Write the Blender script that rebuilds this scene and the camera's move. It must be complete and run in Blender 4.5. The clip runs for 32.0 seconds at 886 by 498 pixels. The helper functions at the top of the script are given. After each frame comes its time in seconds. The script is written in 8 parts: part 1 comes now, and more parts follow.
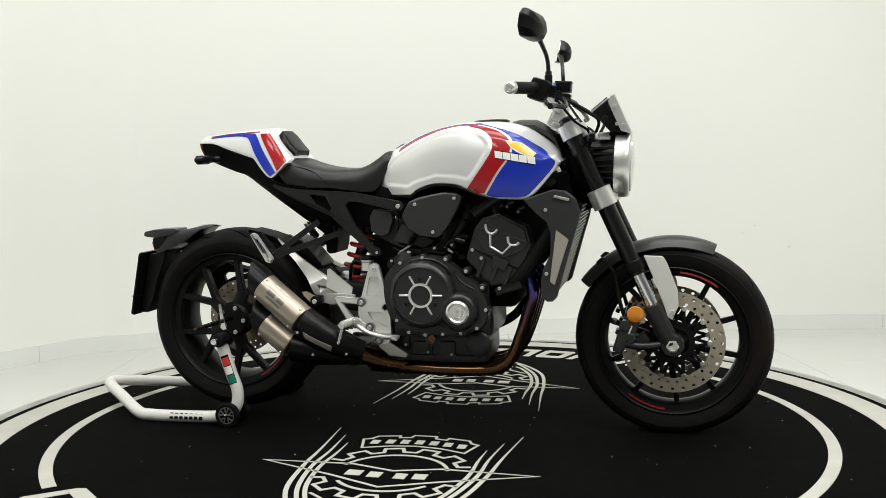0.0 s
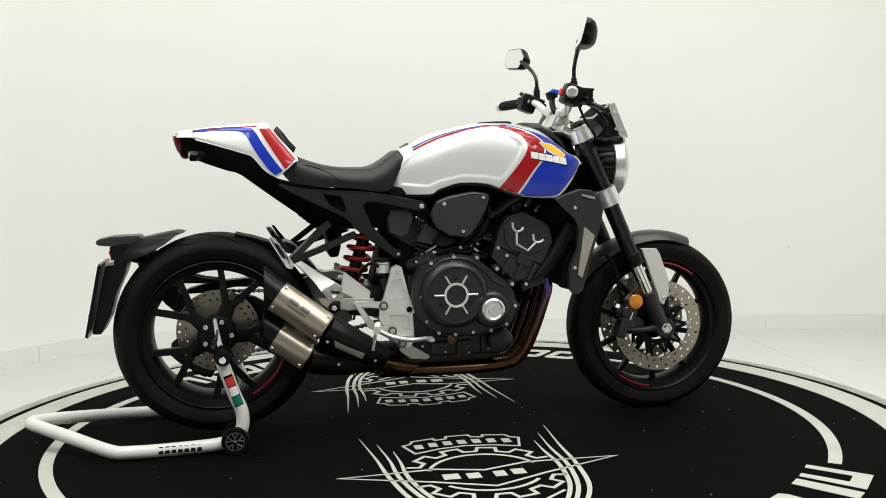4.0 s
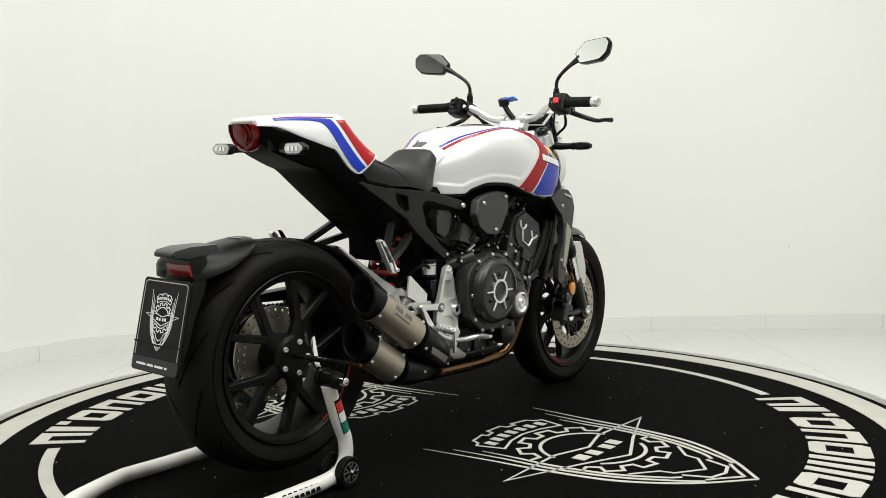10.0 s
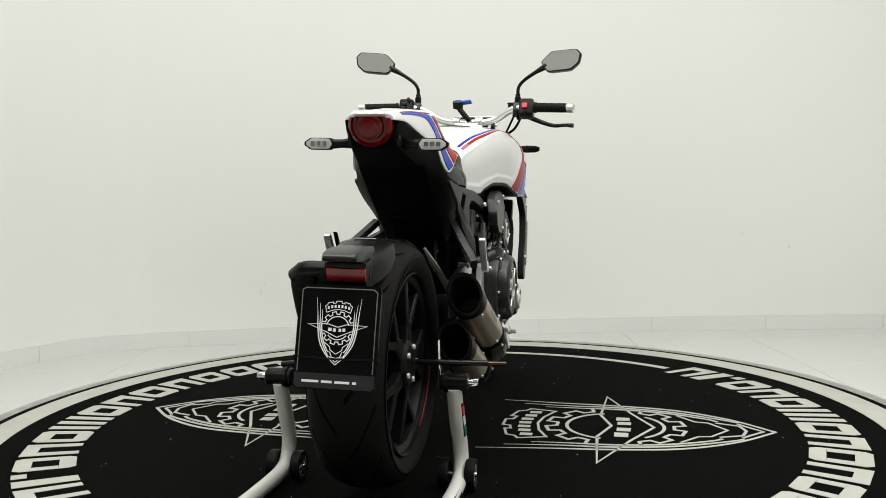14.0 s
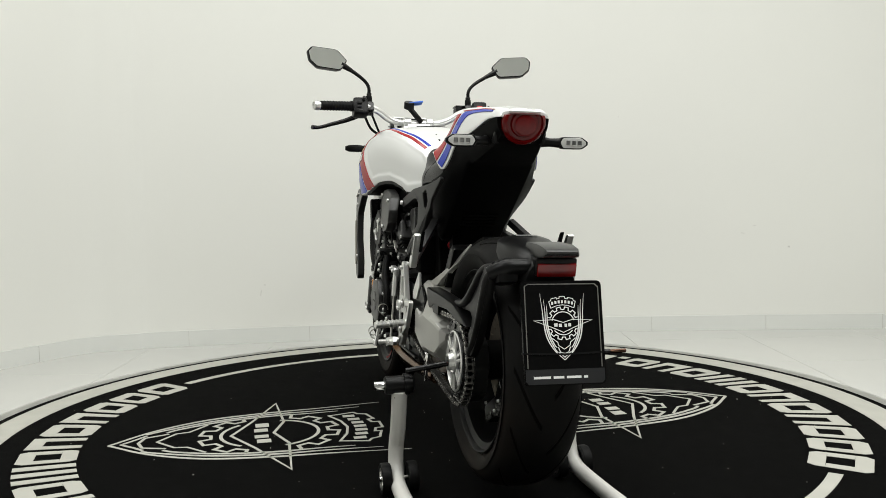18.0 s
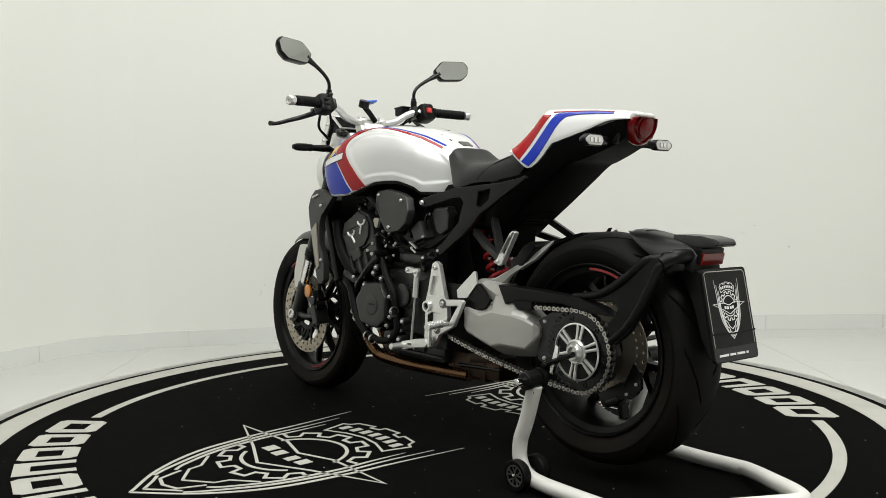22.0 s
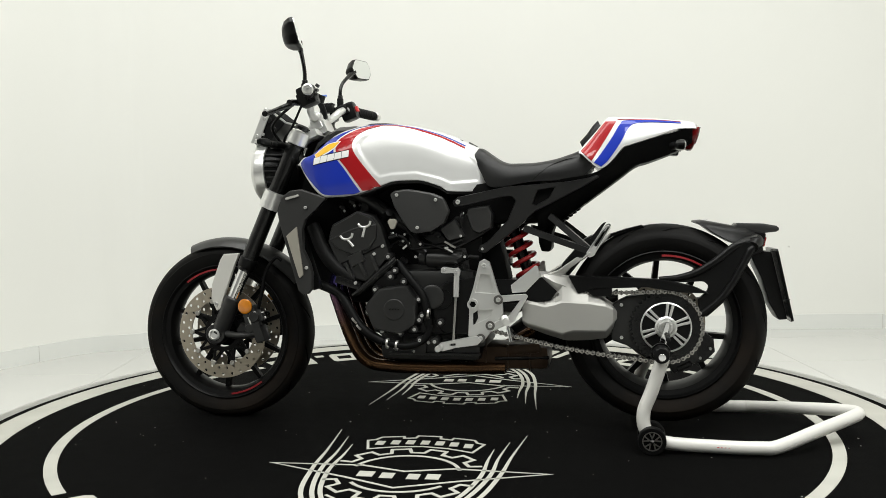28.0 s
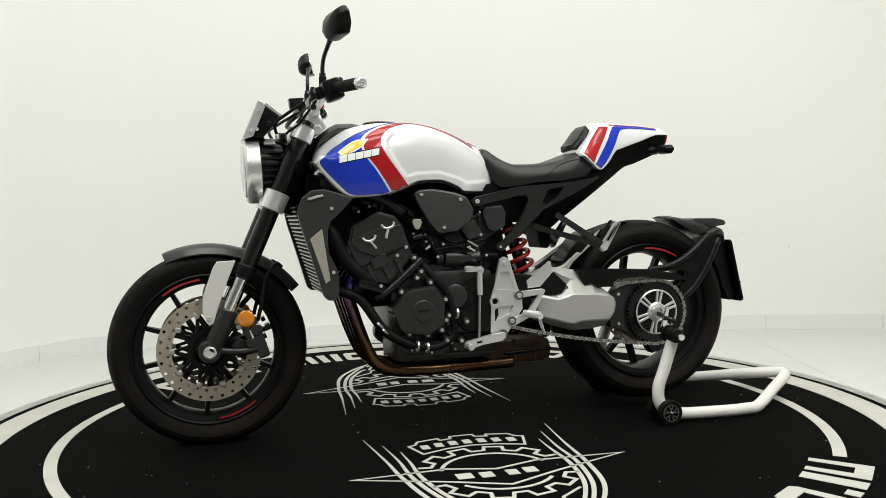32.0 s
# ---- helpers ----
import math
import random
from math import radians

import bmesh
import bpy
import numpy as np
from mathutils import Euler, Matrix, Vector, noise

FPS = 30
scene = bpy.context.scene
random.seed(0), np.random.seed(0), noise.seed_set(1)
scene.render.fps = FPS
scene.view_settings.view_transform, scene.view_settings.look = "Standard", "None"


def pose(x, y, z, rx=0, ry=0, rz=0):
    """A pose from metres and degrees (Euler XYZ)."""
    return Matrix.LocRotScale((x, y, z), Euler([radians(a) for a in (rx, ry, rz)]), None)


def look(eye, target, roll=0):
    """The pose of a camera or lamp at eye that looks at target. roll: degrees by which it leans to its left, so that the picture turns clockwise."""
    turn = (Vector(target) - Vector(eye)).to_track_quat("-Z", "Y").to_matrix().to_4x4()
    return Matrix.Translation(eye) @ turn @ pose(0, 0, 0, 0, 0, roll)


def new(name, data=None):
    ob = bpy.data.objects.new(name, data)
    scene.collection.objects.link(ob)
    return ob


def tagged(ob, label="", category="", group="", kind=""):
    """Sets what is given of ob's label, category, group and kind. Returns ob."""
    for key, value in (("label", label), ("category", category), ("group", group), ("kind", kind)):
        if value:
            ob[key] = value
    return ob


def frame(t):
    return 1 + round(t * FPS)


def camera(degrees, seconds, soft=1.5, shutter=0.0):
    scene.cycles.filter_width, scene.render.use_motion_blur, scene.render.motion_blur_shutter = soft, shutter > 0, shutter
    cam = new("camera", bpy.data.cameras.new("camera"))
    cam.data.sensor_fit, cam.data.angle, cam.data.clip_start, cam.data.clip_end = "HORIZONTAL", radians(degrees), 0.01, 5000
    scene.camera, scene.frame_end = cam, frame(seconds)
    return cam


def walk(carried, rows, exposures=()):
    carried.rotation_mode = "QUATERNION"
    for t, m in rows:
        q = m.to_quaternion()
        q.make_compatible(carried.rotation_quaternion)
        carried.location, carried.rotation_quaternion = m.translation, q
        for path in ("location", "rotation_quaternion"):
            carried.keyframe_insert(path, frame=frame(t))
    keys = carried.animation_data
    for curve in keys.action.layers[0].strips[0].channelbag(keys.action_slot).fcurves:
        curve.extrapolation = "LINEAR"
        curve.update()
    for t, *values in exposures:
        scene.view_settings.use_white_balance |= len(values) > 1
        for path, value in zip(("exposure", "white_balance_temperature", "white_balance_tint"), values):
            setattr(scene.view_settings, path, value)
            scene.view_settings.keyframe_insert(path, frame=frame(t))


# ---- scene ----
FOV = 52.74
cam = camera(FOV, 32.0, soft=0.8)
EYE = look((0.0, -2.9315, 0.7747), (0.0115, 0.0, 0.5685), -1.024)
walk(cam, [(0.0, EYE), (32.0, EYE)], exposures=[(0.0, 0.06, 6500, 11), (12.2, 0.06, 6500, 11), (13.2, -0.06, 6500, 11), (14.5, -0.12, 6500, 11), (18.0, -0.15, 6500, 11), (22.1, -0.15, 6500, 11), (23.0, -0.03, 6500, 11), (23.9, 0.06, 6500, 11), (32.0, 0.06, 6500, 11)])

# ---- light: a white showroom lit by ceiling panels, with dim unseen walls behind the viewer ----
world = bpy.data.worlds.new("world")
scene.world = world
world.use_nodes = True
world.node_tree.nodes["Background"].inputs[0].default_value = (0.9, 0.95, 1.0, 1)
world.node_tree.nodes["Background"].inputs[1].default_value = 0.05


def area_lamp(name, x, y, z, tx, ty, tz, w, h, power, colour=(0.985, 1.0, 0.962)):
    data = bpy.data.lights.new(name, "AREA")
    data.shape, data.size, data.size_y, data.energy, data.color = "RECTANGLE", w, h, power, colour
    lamp = new(name, data)
    lamp.matrix_world = look((x, y, z), (tx, ty, tz))
    return lamp


area_lamp("ceiling_lamp_back", 0.3, 0.2, 3.12, 0.3, 0.2, 0, 4.2, 0.6, 52)
area_lamp("ceiling_lamp_middle", 0.3, -1.2, 3.12, 0.3, -1.2, 0, 3.4, 0.6, 65)
area_lamp("ceiling_lamp_front", -1.75, -2.55, 3.12, -1.75, -2.4, 0, 1.3, 1.0, 40)
area_lamp("ceiling_lamp_front", 1.75, -2.45, 3.12, 1.75, -2.3, 0, 1.3, 1.0, 60)

# ---- materials ----


def mat(name, colour, rough=0.5, metal=0.0, coat=0.0, vary=0.12, scale=9.0, bump=0.0, bump_scale=300.0, emit=None, trans=0.0, aniso=0.0, spec=0.5, coat_rough=0.16):
    """A surface with blotches at one scale and grain at another."""
    m = bpy.data.materials.new(name)
    m.use_nodes = True
    nt = m.node_tree
    b = nt.nodes["Principled BSDF"]
    b.inputs["Roughness"].default_value = rough
    b.inputs["Specular IOR Level"].default_value = spec
    b.inputs["Metallic"].default_value = metal
    b.inputs["Coat Weight"].default_value = coat
    b.inputs["Coat Roughness"].default_value = coat_rough
    b.inputs["Transmission Weight"].default_value = trans
    b.inputs["Anisotropic"].default_value = aniso
    tc = nt.nodes.new("ShaderNodeTexCoord")
    n1 = nt.nodes.new("ShaderNodeTexNoise")
    n1.inputs["Scale"].default_value, n1.inputs["Detail"].default_value = scale, 6.0
    nt.links.new(tc.outputs["Object"], n1.inputs["Vector"])
    ramp = nt.nodes.new("ShaderNodeMixRGB")
    ramp.inputs[1].default_value = (*[max(0, c * (1 - vary)) for c in colour], 1)
    ramp.inputs[2].default_value = (*[min(1, c * (1 + vary)) for c in colour], 1)
    nt.links.new(n1.outputs["Fac"], ramp.inputs[0])
    nt.links.new(ramp.outputs[0], b.inputs["Base Color"])
    mr = nt.nodes.new("ShaderNodeMapRange")
    mr.inputs["From Min"].default_value, mr.inputs["From Max"].default_value = 0.3, 0.7
    mr.inputs["To Min"].default_value, mr.inputs["To Max"].default_value = max(0.02, rough * 0.96), min(1, rough * 1.04)
    n2 = nt.nodes.new("ShaderNodeTexNoise")
    n2.inputs["Scale"].default_value, n2.inputs["Detail"].default_value = scale * 4, 5.0
    nt.links.new(tc.outputs["Object"], n2.inputs["Vector"])
    nt.links.new(n2.outputs["Fac"], mr.inputs["Value"])
    nt.links.new(mr.outputs[0], b.inputs["Roughness"])
    if bump:
        n3 = nt.nodes.new("ShaderNodeTexNoise")
        n3.inputs["Scale"].default_value, n3.inputs["Detail"].default_value = bump_scale, 4.0
        nt.links.new(tc.outputs["Object"], n3.inputs["Vector"])
        bn = nt.nodes.new("ShaderNodeBump")
        bn.inputs["Strength"].default_value, bn.inputs["Distance"].default_value = bump, 0.001
        nt.links.new(n3.outputs["Fac"], bn.inputs["Height"])
        nt.links.new(bn.outputs[0], b.inputs["Normal"])
    if emit:
        b.inputs["Emission Color"].default_value, b.inputs["Emission Strength"].default_value = (*colour, 1), emit
    return m


WALL = mat("wall_paint", (0.80, 0.80, 0.76), 0.75, vary=0.015, scale=1.2, bump=0.08, bump_scale=60)
SKIRT_JOINT = mat("baseboard_joint", (0.60, 0.59, 0.56), 0.6)
SCUFF = mat("wall_scuff", (0.64, 0.63, 0.60), 0.8, vary=0.2, scale=80)
SKIRT = mat("skirting_gloss", (0.74, 0.75, 0.72), 0.3, vary=0.02, scale=2)
# grey of the unseen walls, set dim so black parts reflect little
FRONTWALL = mat("reflection_wall", (0.24, 0.24, 0.235), 0.8, vary=0.1, scale=1.5)
CEIL = mat("ceiling_paint", (0.82, 0.82, 0.80), 0.8, vary=0.02, scale=2)
CARPET = mat("black_carpet", (0.0016, 0.0016, 0.0015), 0.95, vary=0.35, scale=5, bump=0.5, bump_scale=700, spec=0.04)
PRINT = mat("white_print", (0.44, 0.435, 0.39), 0.85, vary=0.16, scale=9, bump=0.4, bump_scale=600)
RIMMETAL = mat("turntable_rim", (0.45, 0.45, 0.43), 0.35, 0.8, vary=0.35, scale=14)
WHITE = mat("pearl_white_paint", (0.70, 0.705, 0.695), 0.36, 0.25, 0.6, vary=0.02, scale=3, bump=0.02, bump_scale=1500, coat_rough=0.03)
RED = mat("red_paint", (0.3120, 0.0047, 0.0078), 0.4, 0, 0.5, vary=0.05, scale=4, spec=0.15, coat_rough=0.03)
BLUE = mat("blue_paint", (0.0066, 0.0279, 0.3608), 0.4, 0, 0.5, vary=0.05, scale=4, spec=0.15, coat_rough=0.03)
YELLOW = mat("yellow_decal", (0.85, 0.47, 0.02), 0.3, 0, 1.0, vary=0.05)
DECALW = mat("white_decal", (0.82, 0.82, 0.80), 0.3, 0, 1.0, vary=0.02)
PLASTIC = mat("black_plastic", (0.0045, 0.0045, 0.0045), 0.33, vary=0.12, scale=14, bump=0.0, bump_scale=900, spec=0.17)
GREY = mat("charcoal_plastic", (0.023, 0.023, 0.0222), 0.34, vary=0.12, scale=11, bump=0.06, bump_scale=1200, spec=0.4)
FRAMEBLK = mat("frame_black", (0.010, 0.010, 0.010), 0.34, vary=0.15, scale=11, spec=0.28)
# near-black for black parts and print, and for fillers standing in for deep shade
SHADEBLK = mat("shade_black", (0.002, 0.002, 0.002), 0.7, vary=0.3, spec=0.08)
LEATHER = mat("seat_vinyl", (0.008, 0.008, 0.008), 0.40, vary=0.15, scale=20, bump=0.3, bump_scale=700, spec=0.32)
RUBBER = mat("rubber", (0.0045, 0.0045, 0.0045), 0.5, vary=0.3, scale=10, bump=0.25, bump_scale=400, spec=0.12)
ENGINE = mat("engine_black", (0.0135, 0.0135, 0.013), 0.36, 0.0, vary=0.08, scale=16, bump=0.04, bump_scale=900, spec=0.45)
SATIN = mat("satin_black_metal", (0.004, 0.004, 0.004), 0.25, 0.0, vary=0.1, scale=12, spec=0.36)
WHEELBLK = mat("satin_wheel_paint", (0.0045, 0.0045, 0.0045), 0.40, vary=0.1, scale=12, spec=0.16)
MATTBLK = mat("matt_black_plastic", (0.0025, 0.0025, 0.0025), 0.45, vary=0.15, scale=14, spec=0.03)
SILVER = mat("brushed_aluminium", (0.76, 0.76, 0.74), 0.29, 0.76, vary=0.04, scale=18, bump=0.012, bump_scale=900, aniso=0.3)
CAST = mat("champagne_alloy", (0.47, 0.465, 0.44), 0.44, 0.62, vary=0.04, scale=9, bump=0.05, bump_scale=800)
PALE = mat("pale_anodised_alloy", (0.66, 0.65, 0.61), 0.42, 0.35, vary=0.04, scale=9)
RIMRED = mat("rim_tape_red", (0.26, 0.012, 0.016), 0.4)
DARKSTEEL = mat("dark_steel", (0.16, 0.155, 0.145), 0.34, 0.8, vary=0.2, scale=30)
CHROME = mat("chrome", (0.80, 0.80, 0.80), 0.08, 1.0, vary=0.04)
STEEL = mat("steel", (0.50, 0.49, 0.46), 0.3, 0.95, vary=0.2, scale=30)
TITAN = mat("titanium", (0.40, 0.35, 0.28), 0.36, 0.7, vary=0.10, scale=7, bump=0.05, aniso=0.5)
DISC = mat("brake_steel", (0.40, 0.355, 0.28), 0.36, 0.6, vary=0.15, scale=25)
# brake_steel in a darker colour, for the shade the rear disc sits in
SHADEDDISC = mat("shaded_brake_steel", (0.30, 0.265, 0.21), 0.34, 0.65, vary=0.2, scale=25)
LINK = mat("chain_nickel", (0.42, 0.41, 0.38), 0.24, 0.92, vary=0.3, scale=60)
AMBER = mat("amber_lens", (0.60, 0.20, 0.006), 0.2, 0, 0.8, vary=0.15, scale=60)
TAILLENS = mat("dark_red_lens", (0.105, 0.0012, 0.0015), 0.12, 0, 0.15, vary=0.35, scale=45, spec=0.22, coat_rough=0.04)
REDLENS = mat("red_lens", (0.22, 0.004, 0.004), 0.2, 0, 0.2, vary=0.2, scale=30)
REDSPRING = mat("red_spring", (0.42, 0.012, 0.015), 0.3, 0, 0.6)
CLEAR = mat("clear_lens", (0.55, 0.55, 0.53), 0.12, 0.2, 1.0, vary=0.2, scale=60)
GLASS = mat("mirror_glass", (0.86, 0.88, 0.87), 0.02, 1.0, vary=0.01)
PLATE = mat("plate_black", (0.004, 0.004, 0.004), 0.2, vary=0.1, spec=0.12)
PLATEGREY = mat("plate_grey", (0.022, 0.0225, 0.0235), 0.35, vary=0.08, scale=20, spec=0.25)
TUBEW = mat("white_powder_coat", (0.72, 0.71, 0.67), 0.35, 0, 0.3, vary=0.05, scale=10)
GREEN = mat("green_decal", (0.0, 0.17, 0.10), 0.4)
REDD = mat("red_decal", (0.55, 0.03, 0.03), 0.4)
PHONEBLUE = mat("blue_plastic", (0.03, 0.13, 0.55), 0.35, vary=0.05)
BEIGE = mat("shroud_insert", (0.36, 0.34, 0.29), 0.4, 0.4, vary=0.06)


def header_mat():
    """Heat-tinted steel: bronze, going purple-blue towards the ports."""
    m = mat("heat_tinted_steel", (0.20, 0.11, 0.06), 0.20, 0.9, vary=0.3, scale=18)
    nt = m.node_tree
    b = nt.nodes["Principled BSDF"]
    tc = nt.nodes.new("ShaderNodeTexCoord")
    sep = nt.nodes.new("ShaderNodeSeparateXYZ")
    nt.links.new(tc.outputs["Object"], sep.inputs[0])
    no = nt.nodes.new("ShaderNodeTexNoise")
    no.inputs["Scale"].default_value = 11
    add = nt.nodes.new("ShaderNodeMath")
    add.operation = "MULTIPLY_ADD"
    add.inputs[1].default_value = 0.10
    nt.links.new(tc.outputs["Object"], no.inputs["Vector"])
    nt.links.new(no.outputs["Fac"], add.inputs[0])
    nt.links.new(sep.outputs["Z"], add.inputs[2])
    r = nt.nodes.new("ShaderNodeValToRGB")
    els = r.color_ramp.elements
    els[0].position, els[0].color = 0.20, (0.075, 0.042, 0.024, 1)
    els[1].position, els[1].color = 0.55, (0.05, 0.06, 0.30, 1)
    for p, c in ((0.26, (0.15, 0.080, 0.038, 1)), (0.38, (0.11, 0.060, 0.034, 1)), (0.47, (0.10, 0.05, 0.08, 1))):
        e = els.new(p)
        e.color = c
    nt.links.new(add.outputs[0], r.inputs[0])
    nt.links.new(r.outputs[0], b.inputs["Base Color"])
    return m


HEADER = header_mat()
SOOT = mat("sooty_steel", (0.045, 0.026, 0.014), 0.42, 0.6, vary=0.55, scale=14, bump=0.2, bump_scale=200)


def tile_mat():
    m = mat("floor_tile", (0.565, 0.565, 0.54), 0.16, vary=0.02, scale=2.5, bump=0.02, bump_scale=40)
    return m


TILE = tile_mat()
GROUT = mat("tile_joint", (0.45, 0.44, 0.41), 0.7)

# ---- mesh helpers ----


def finish(bm, sharp=35):
    bmesh.ops.recalc_face_normals(bm, faces=bm.faces)
    lim = radians(sharp)
    for f in bm.faces:
        f.smooth = True
    for e in bm.edges:
        if len(e.link_faces) == 2:
            e.smooth = e.calc_face_angle(0) < lim


def shade_weighted(me, sharp):
    """Corner normals weighted by face area, so that flat faces stay flat beside small bevels."""
    lim = math.cos(radians(sharp))
    polys = me.polygons
    nrm = [p.normal.copy() for p in polys]
    area = [p.area for p in polys]
    by_vert = [[] for _ in me.vertices]
    for p in polys:
        for v in p.vertices:
            by_vert[v].append(p.index)
    out = []
    for p in polys:
        n = nrm[p.index]
        for v in p.vertices:
            acc = Vector((0, 0, 0))
            for f in by_vert[v]:
                if nrm[f].dot(n) > lim:
                    acc += nrm[f] * area[f]
            out.append(acc.normalized() if acc.length > 1e-12 else n)
    me.normals_split_custom_set(out)


def part(name, bm, material, parent=None, label="", sharp=35, raw=False):
    """Links a bmesh as one mesh object under a thing or under a part."""
    if not raw:
        finish(bm, sharp)
    me = bpy.data.meshes.new(name)
    bm.to_mesh(me)
    bm.free()
    me.materials.append(material)
    if not raw and len(me.polygons) < 9000:
        shade_weighted(me, max(sharp, 50) if sharp >= 30 else sharp + 4)
    ob = new(name, me)
    if parent:
        ob.parent = parent
        ob.matrix_parent_inverse = Matrix.Identity(4)
        if parent.matrix_basis != Matrix.Identity(4) and parent.parent:
            ob.matrix_parent_inverse = parent.matrix_basis.inverted()
    if label:
        ob["label"] = label
    return ob


def spline(pts, n=8, closed=False):
    """A smooth curve through the points (Catmull-Rom)."""
    p = [Vector(q) for q in pts]
    out, m = [], len(p)
    for i in range(m if closed else m - 1):
        a = p[(i - 1) % m] if closed or i else p[0] * 2 - p[1]
        b, c = p[i], p[(i + 1) % m]
        d = p[(i + 2) % m] if closed or i + 2 < m else c * 2 - b
        for k in range(n):
            t = k / n
            out.append(0.5 * ((2 * b) + (c - a) * t + (2 * a - 5 * b + 4 * c - d) * t * t + (3 * b - a - 3 * c + d) * t ** 3))
    if not closed:
        out.append(p[-1])
    return out


def round_poly(pts, f=0.2, n=3):
    """A polygon with its corners cut to small curves, f of each side long."""
    p = [Vector(q) for q in pts]
    out = []
    for i in range(len(p)):
        a, b, c = p[i - 1], p[i], p[(i + 1) % len(p)]
        s, e = b + (a - b) * f, b + (c - b) * f
        for k in range(n + 1):
            t = k / n
            out.append(s * (1 - t) ** 2 + b * 2 * t * (1 - t) + e * t * t)
    return out


def bridge_rings(bm, rings, cap=True, closed=False):
    vs = [[bm.verts.new(v) for v in r] for r in rings]
    k = len(vs[0])
    for i in range(len(vs) if closed else len(vs) - 1):
        a, b = vs[i], vs[(i + 1) % len(vs)]
        for j in range(k):
            bm.faces.new((a[j], a[(j + 1) % k], b[(j + 1) % k], b[j]))
    if cap and not closed:
        bm.faces.new(vs[0][::-1])
        bm.faces.new(vs[-1])
    return vs


def tube(pts, r, n=8, seg=12, closed=False, bm=None, smooth=True):
    """A round tube along a curve; r is one radius or one for each point."""
    bm = bm or bmesh.new()
    path = spline(pts, n, closed) if smooth and len(pts) > 2 else [Vector(q) for q in pts]
    m = len(path)
    if not isinstance(r, (int, float)):
        rr = [r[min(len(r) - 1, int(i / (m - 1) * (len(r) - 1)))] * (1 - ((i / (m - 1) * (len(r) - 1)) % 1)) + r[min(len(r) - 1, int(i / (m - 1) * (len(r) - 1)) + 1)] * ((i / (m - 1) * (len(r) - 1)) % 1) for i in range(m)]
    else:
        rr = [r] * m
    rings, up = [], None
    for i in range(m):
        if closed:
            d = (path[(i + 1) % m] - path[i - 1]).normalized()
        else:
            d = (path[min(i + 1, m - 1)] - path[max(i - 1, 0)]).normalized()
        if up is None:
            up = d.orthogonal().normalized()
        up = (up - d * up.dot(d)).normalized()
        side = d.cross(up)
        rings.append([path[i] + (up * math.cos(2 * math.pi * j / seg) + side * math.sin(2 * math.pi * j / seg)) * rr[i] for j in range(seg)])
    bridge_rings(bm, rings, closed=closed)
    return bm


def axis_matrix(at, way):
    """A pose with its z along the way."""
    q = Vector(way).normalized().to_track_quat("Z", "Y")
    return Matrix.Translation(at) @ q.to_matrix().to_4x4()


def lathe(profile, at=(0, 0, 0), way=(0, 1, 0), seg=32, closed=False, bm=None):
    """Turns (radius, height) pairs about an axis."""
    bm = bm or bmesh.new()
    m = axis_matrix(at, way)
    rings = []
    for r, h in profile:
        rings.append([m @ Vector((max(r, 1e-5) * math.cos(2 * math.pi * j / seg), max(r, 1e-5) * math.sin(2 * math.pi * j / seg), h)) for j in range(seg)])
    bridge_rings(bm, rings, cap=not closed, closed=closed)
    return bm


def rod(a, b, r, seg=16, bev=0.0015, bm=None):
    a, b = Vector(a), Vector(b)
    h = (b - a).length
    e = min(bev, r * 0.4, h * 0.3)
    return lathe([(r - e, 0), (r, e), (r, h - e), (r - e, h)], a, b - a, seg, bm=bm)


def bevel_sharp(bm, width, angle=30, seg=2):
    bmesh.ops.recalc_face_normals(bm, faces=bm.faces)
    es = [e for e in bm.edges if len(e.link_faces) == 2 and e.calc_face_angle(0) > radians(angle)]
    if es and width > 0:
        bmesh.ops.bevel(bm, geom=es, offset=width, segments=seg, affect="EDGES", profile=0.6, clamp_overlap=True)


def slab(outline, y0, y1, holes=(), bev=0.003, bend=None, round_n=0):
    """A flat shape drawn in x and z, from y0 to y1 thick; bend(x, y, z) then moves its points."""
    bm = bmesh.new()
    edges = []
    for loop in (outline, *holes):
        pts = [Vector((p[0], 0, p[1])) for p in loop]
        if round_n:
            pts = spline(pts, round_n, True)
        vs = [bm.verts.new((p.x, y0, p.z)) for p in pts]
        edges += [bm.edges.new((vs[i], vs[(i + 1) % len(vs)])) for i in range(len(vs))]
    bmesh.ops.triangle_fill(bm, edges=edges, use_beauty=True, use_dissolve=True)
    g = bmesh.ops.extrude_face_region(bm, geom=bm.faces[:])
    bmesh.ops.translate(bm, verts=[v for v in g["geom"] if isinstance(v, bmesh.types.BMVert)], vec=(0, y1 - y0, 0))
    bevel_sharp(bm, bev)
    if bend:
        for v in bm.verts:
            v.co = Vector(bend(*v.co))
    return bm


def block(c, s, bev=0.004, rot=(0, 0, 0), bm=None, taper=1.0):
    """A bevelled box of size s about c; taper narrows its top."""
    out = bmesh.new()
    bmesh.ops.create_cube(out, size=1)
    for v in out.verts:
        k = taper if v.co.z > 0 else 1
        v.co = Vector((v.co.x * s[0] * k, v.co.y * s[1] * k, v.co.z * s[2]))
    bevel_sharp(out, bev)
    m = pose(*c, *rot)
    bmesh.ops.transform(out, matrix=m, verts=out.verts)
    if bm:
        me = bpy.data.meshes.new("scratch")
        out.to_mesh(me)
        out.free()
        bm.from_mesh(me)
        bpy.data.meshes.remove(me)
        return bm
    return out


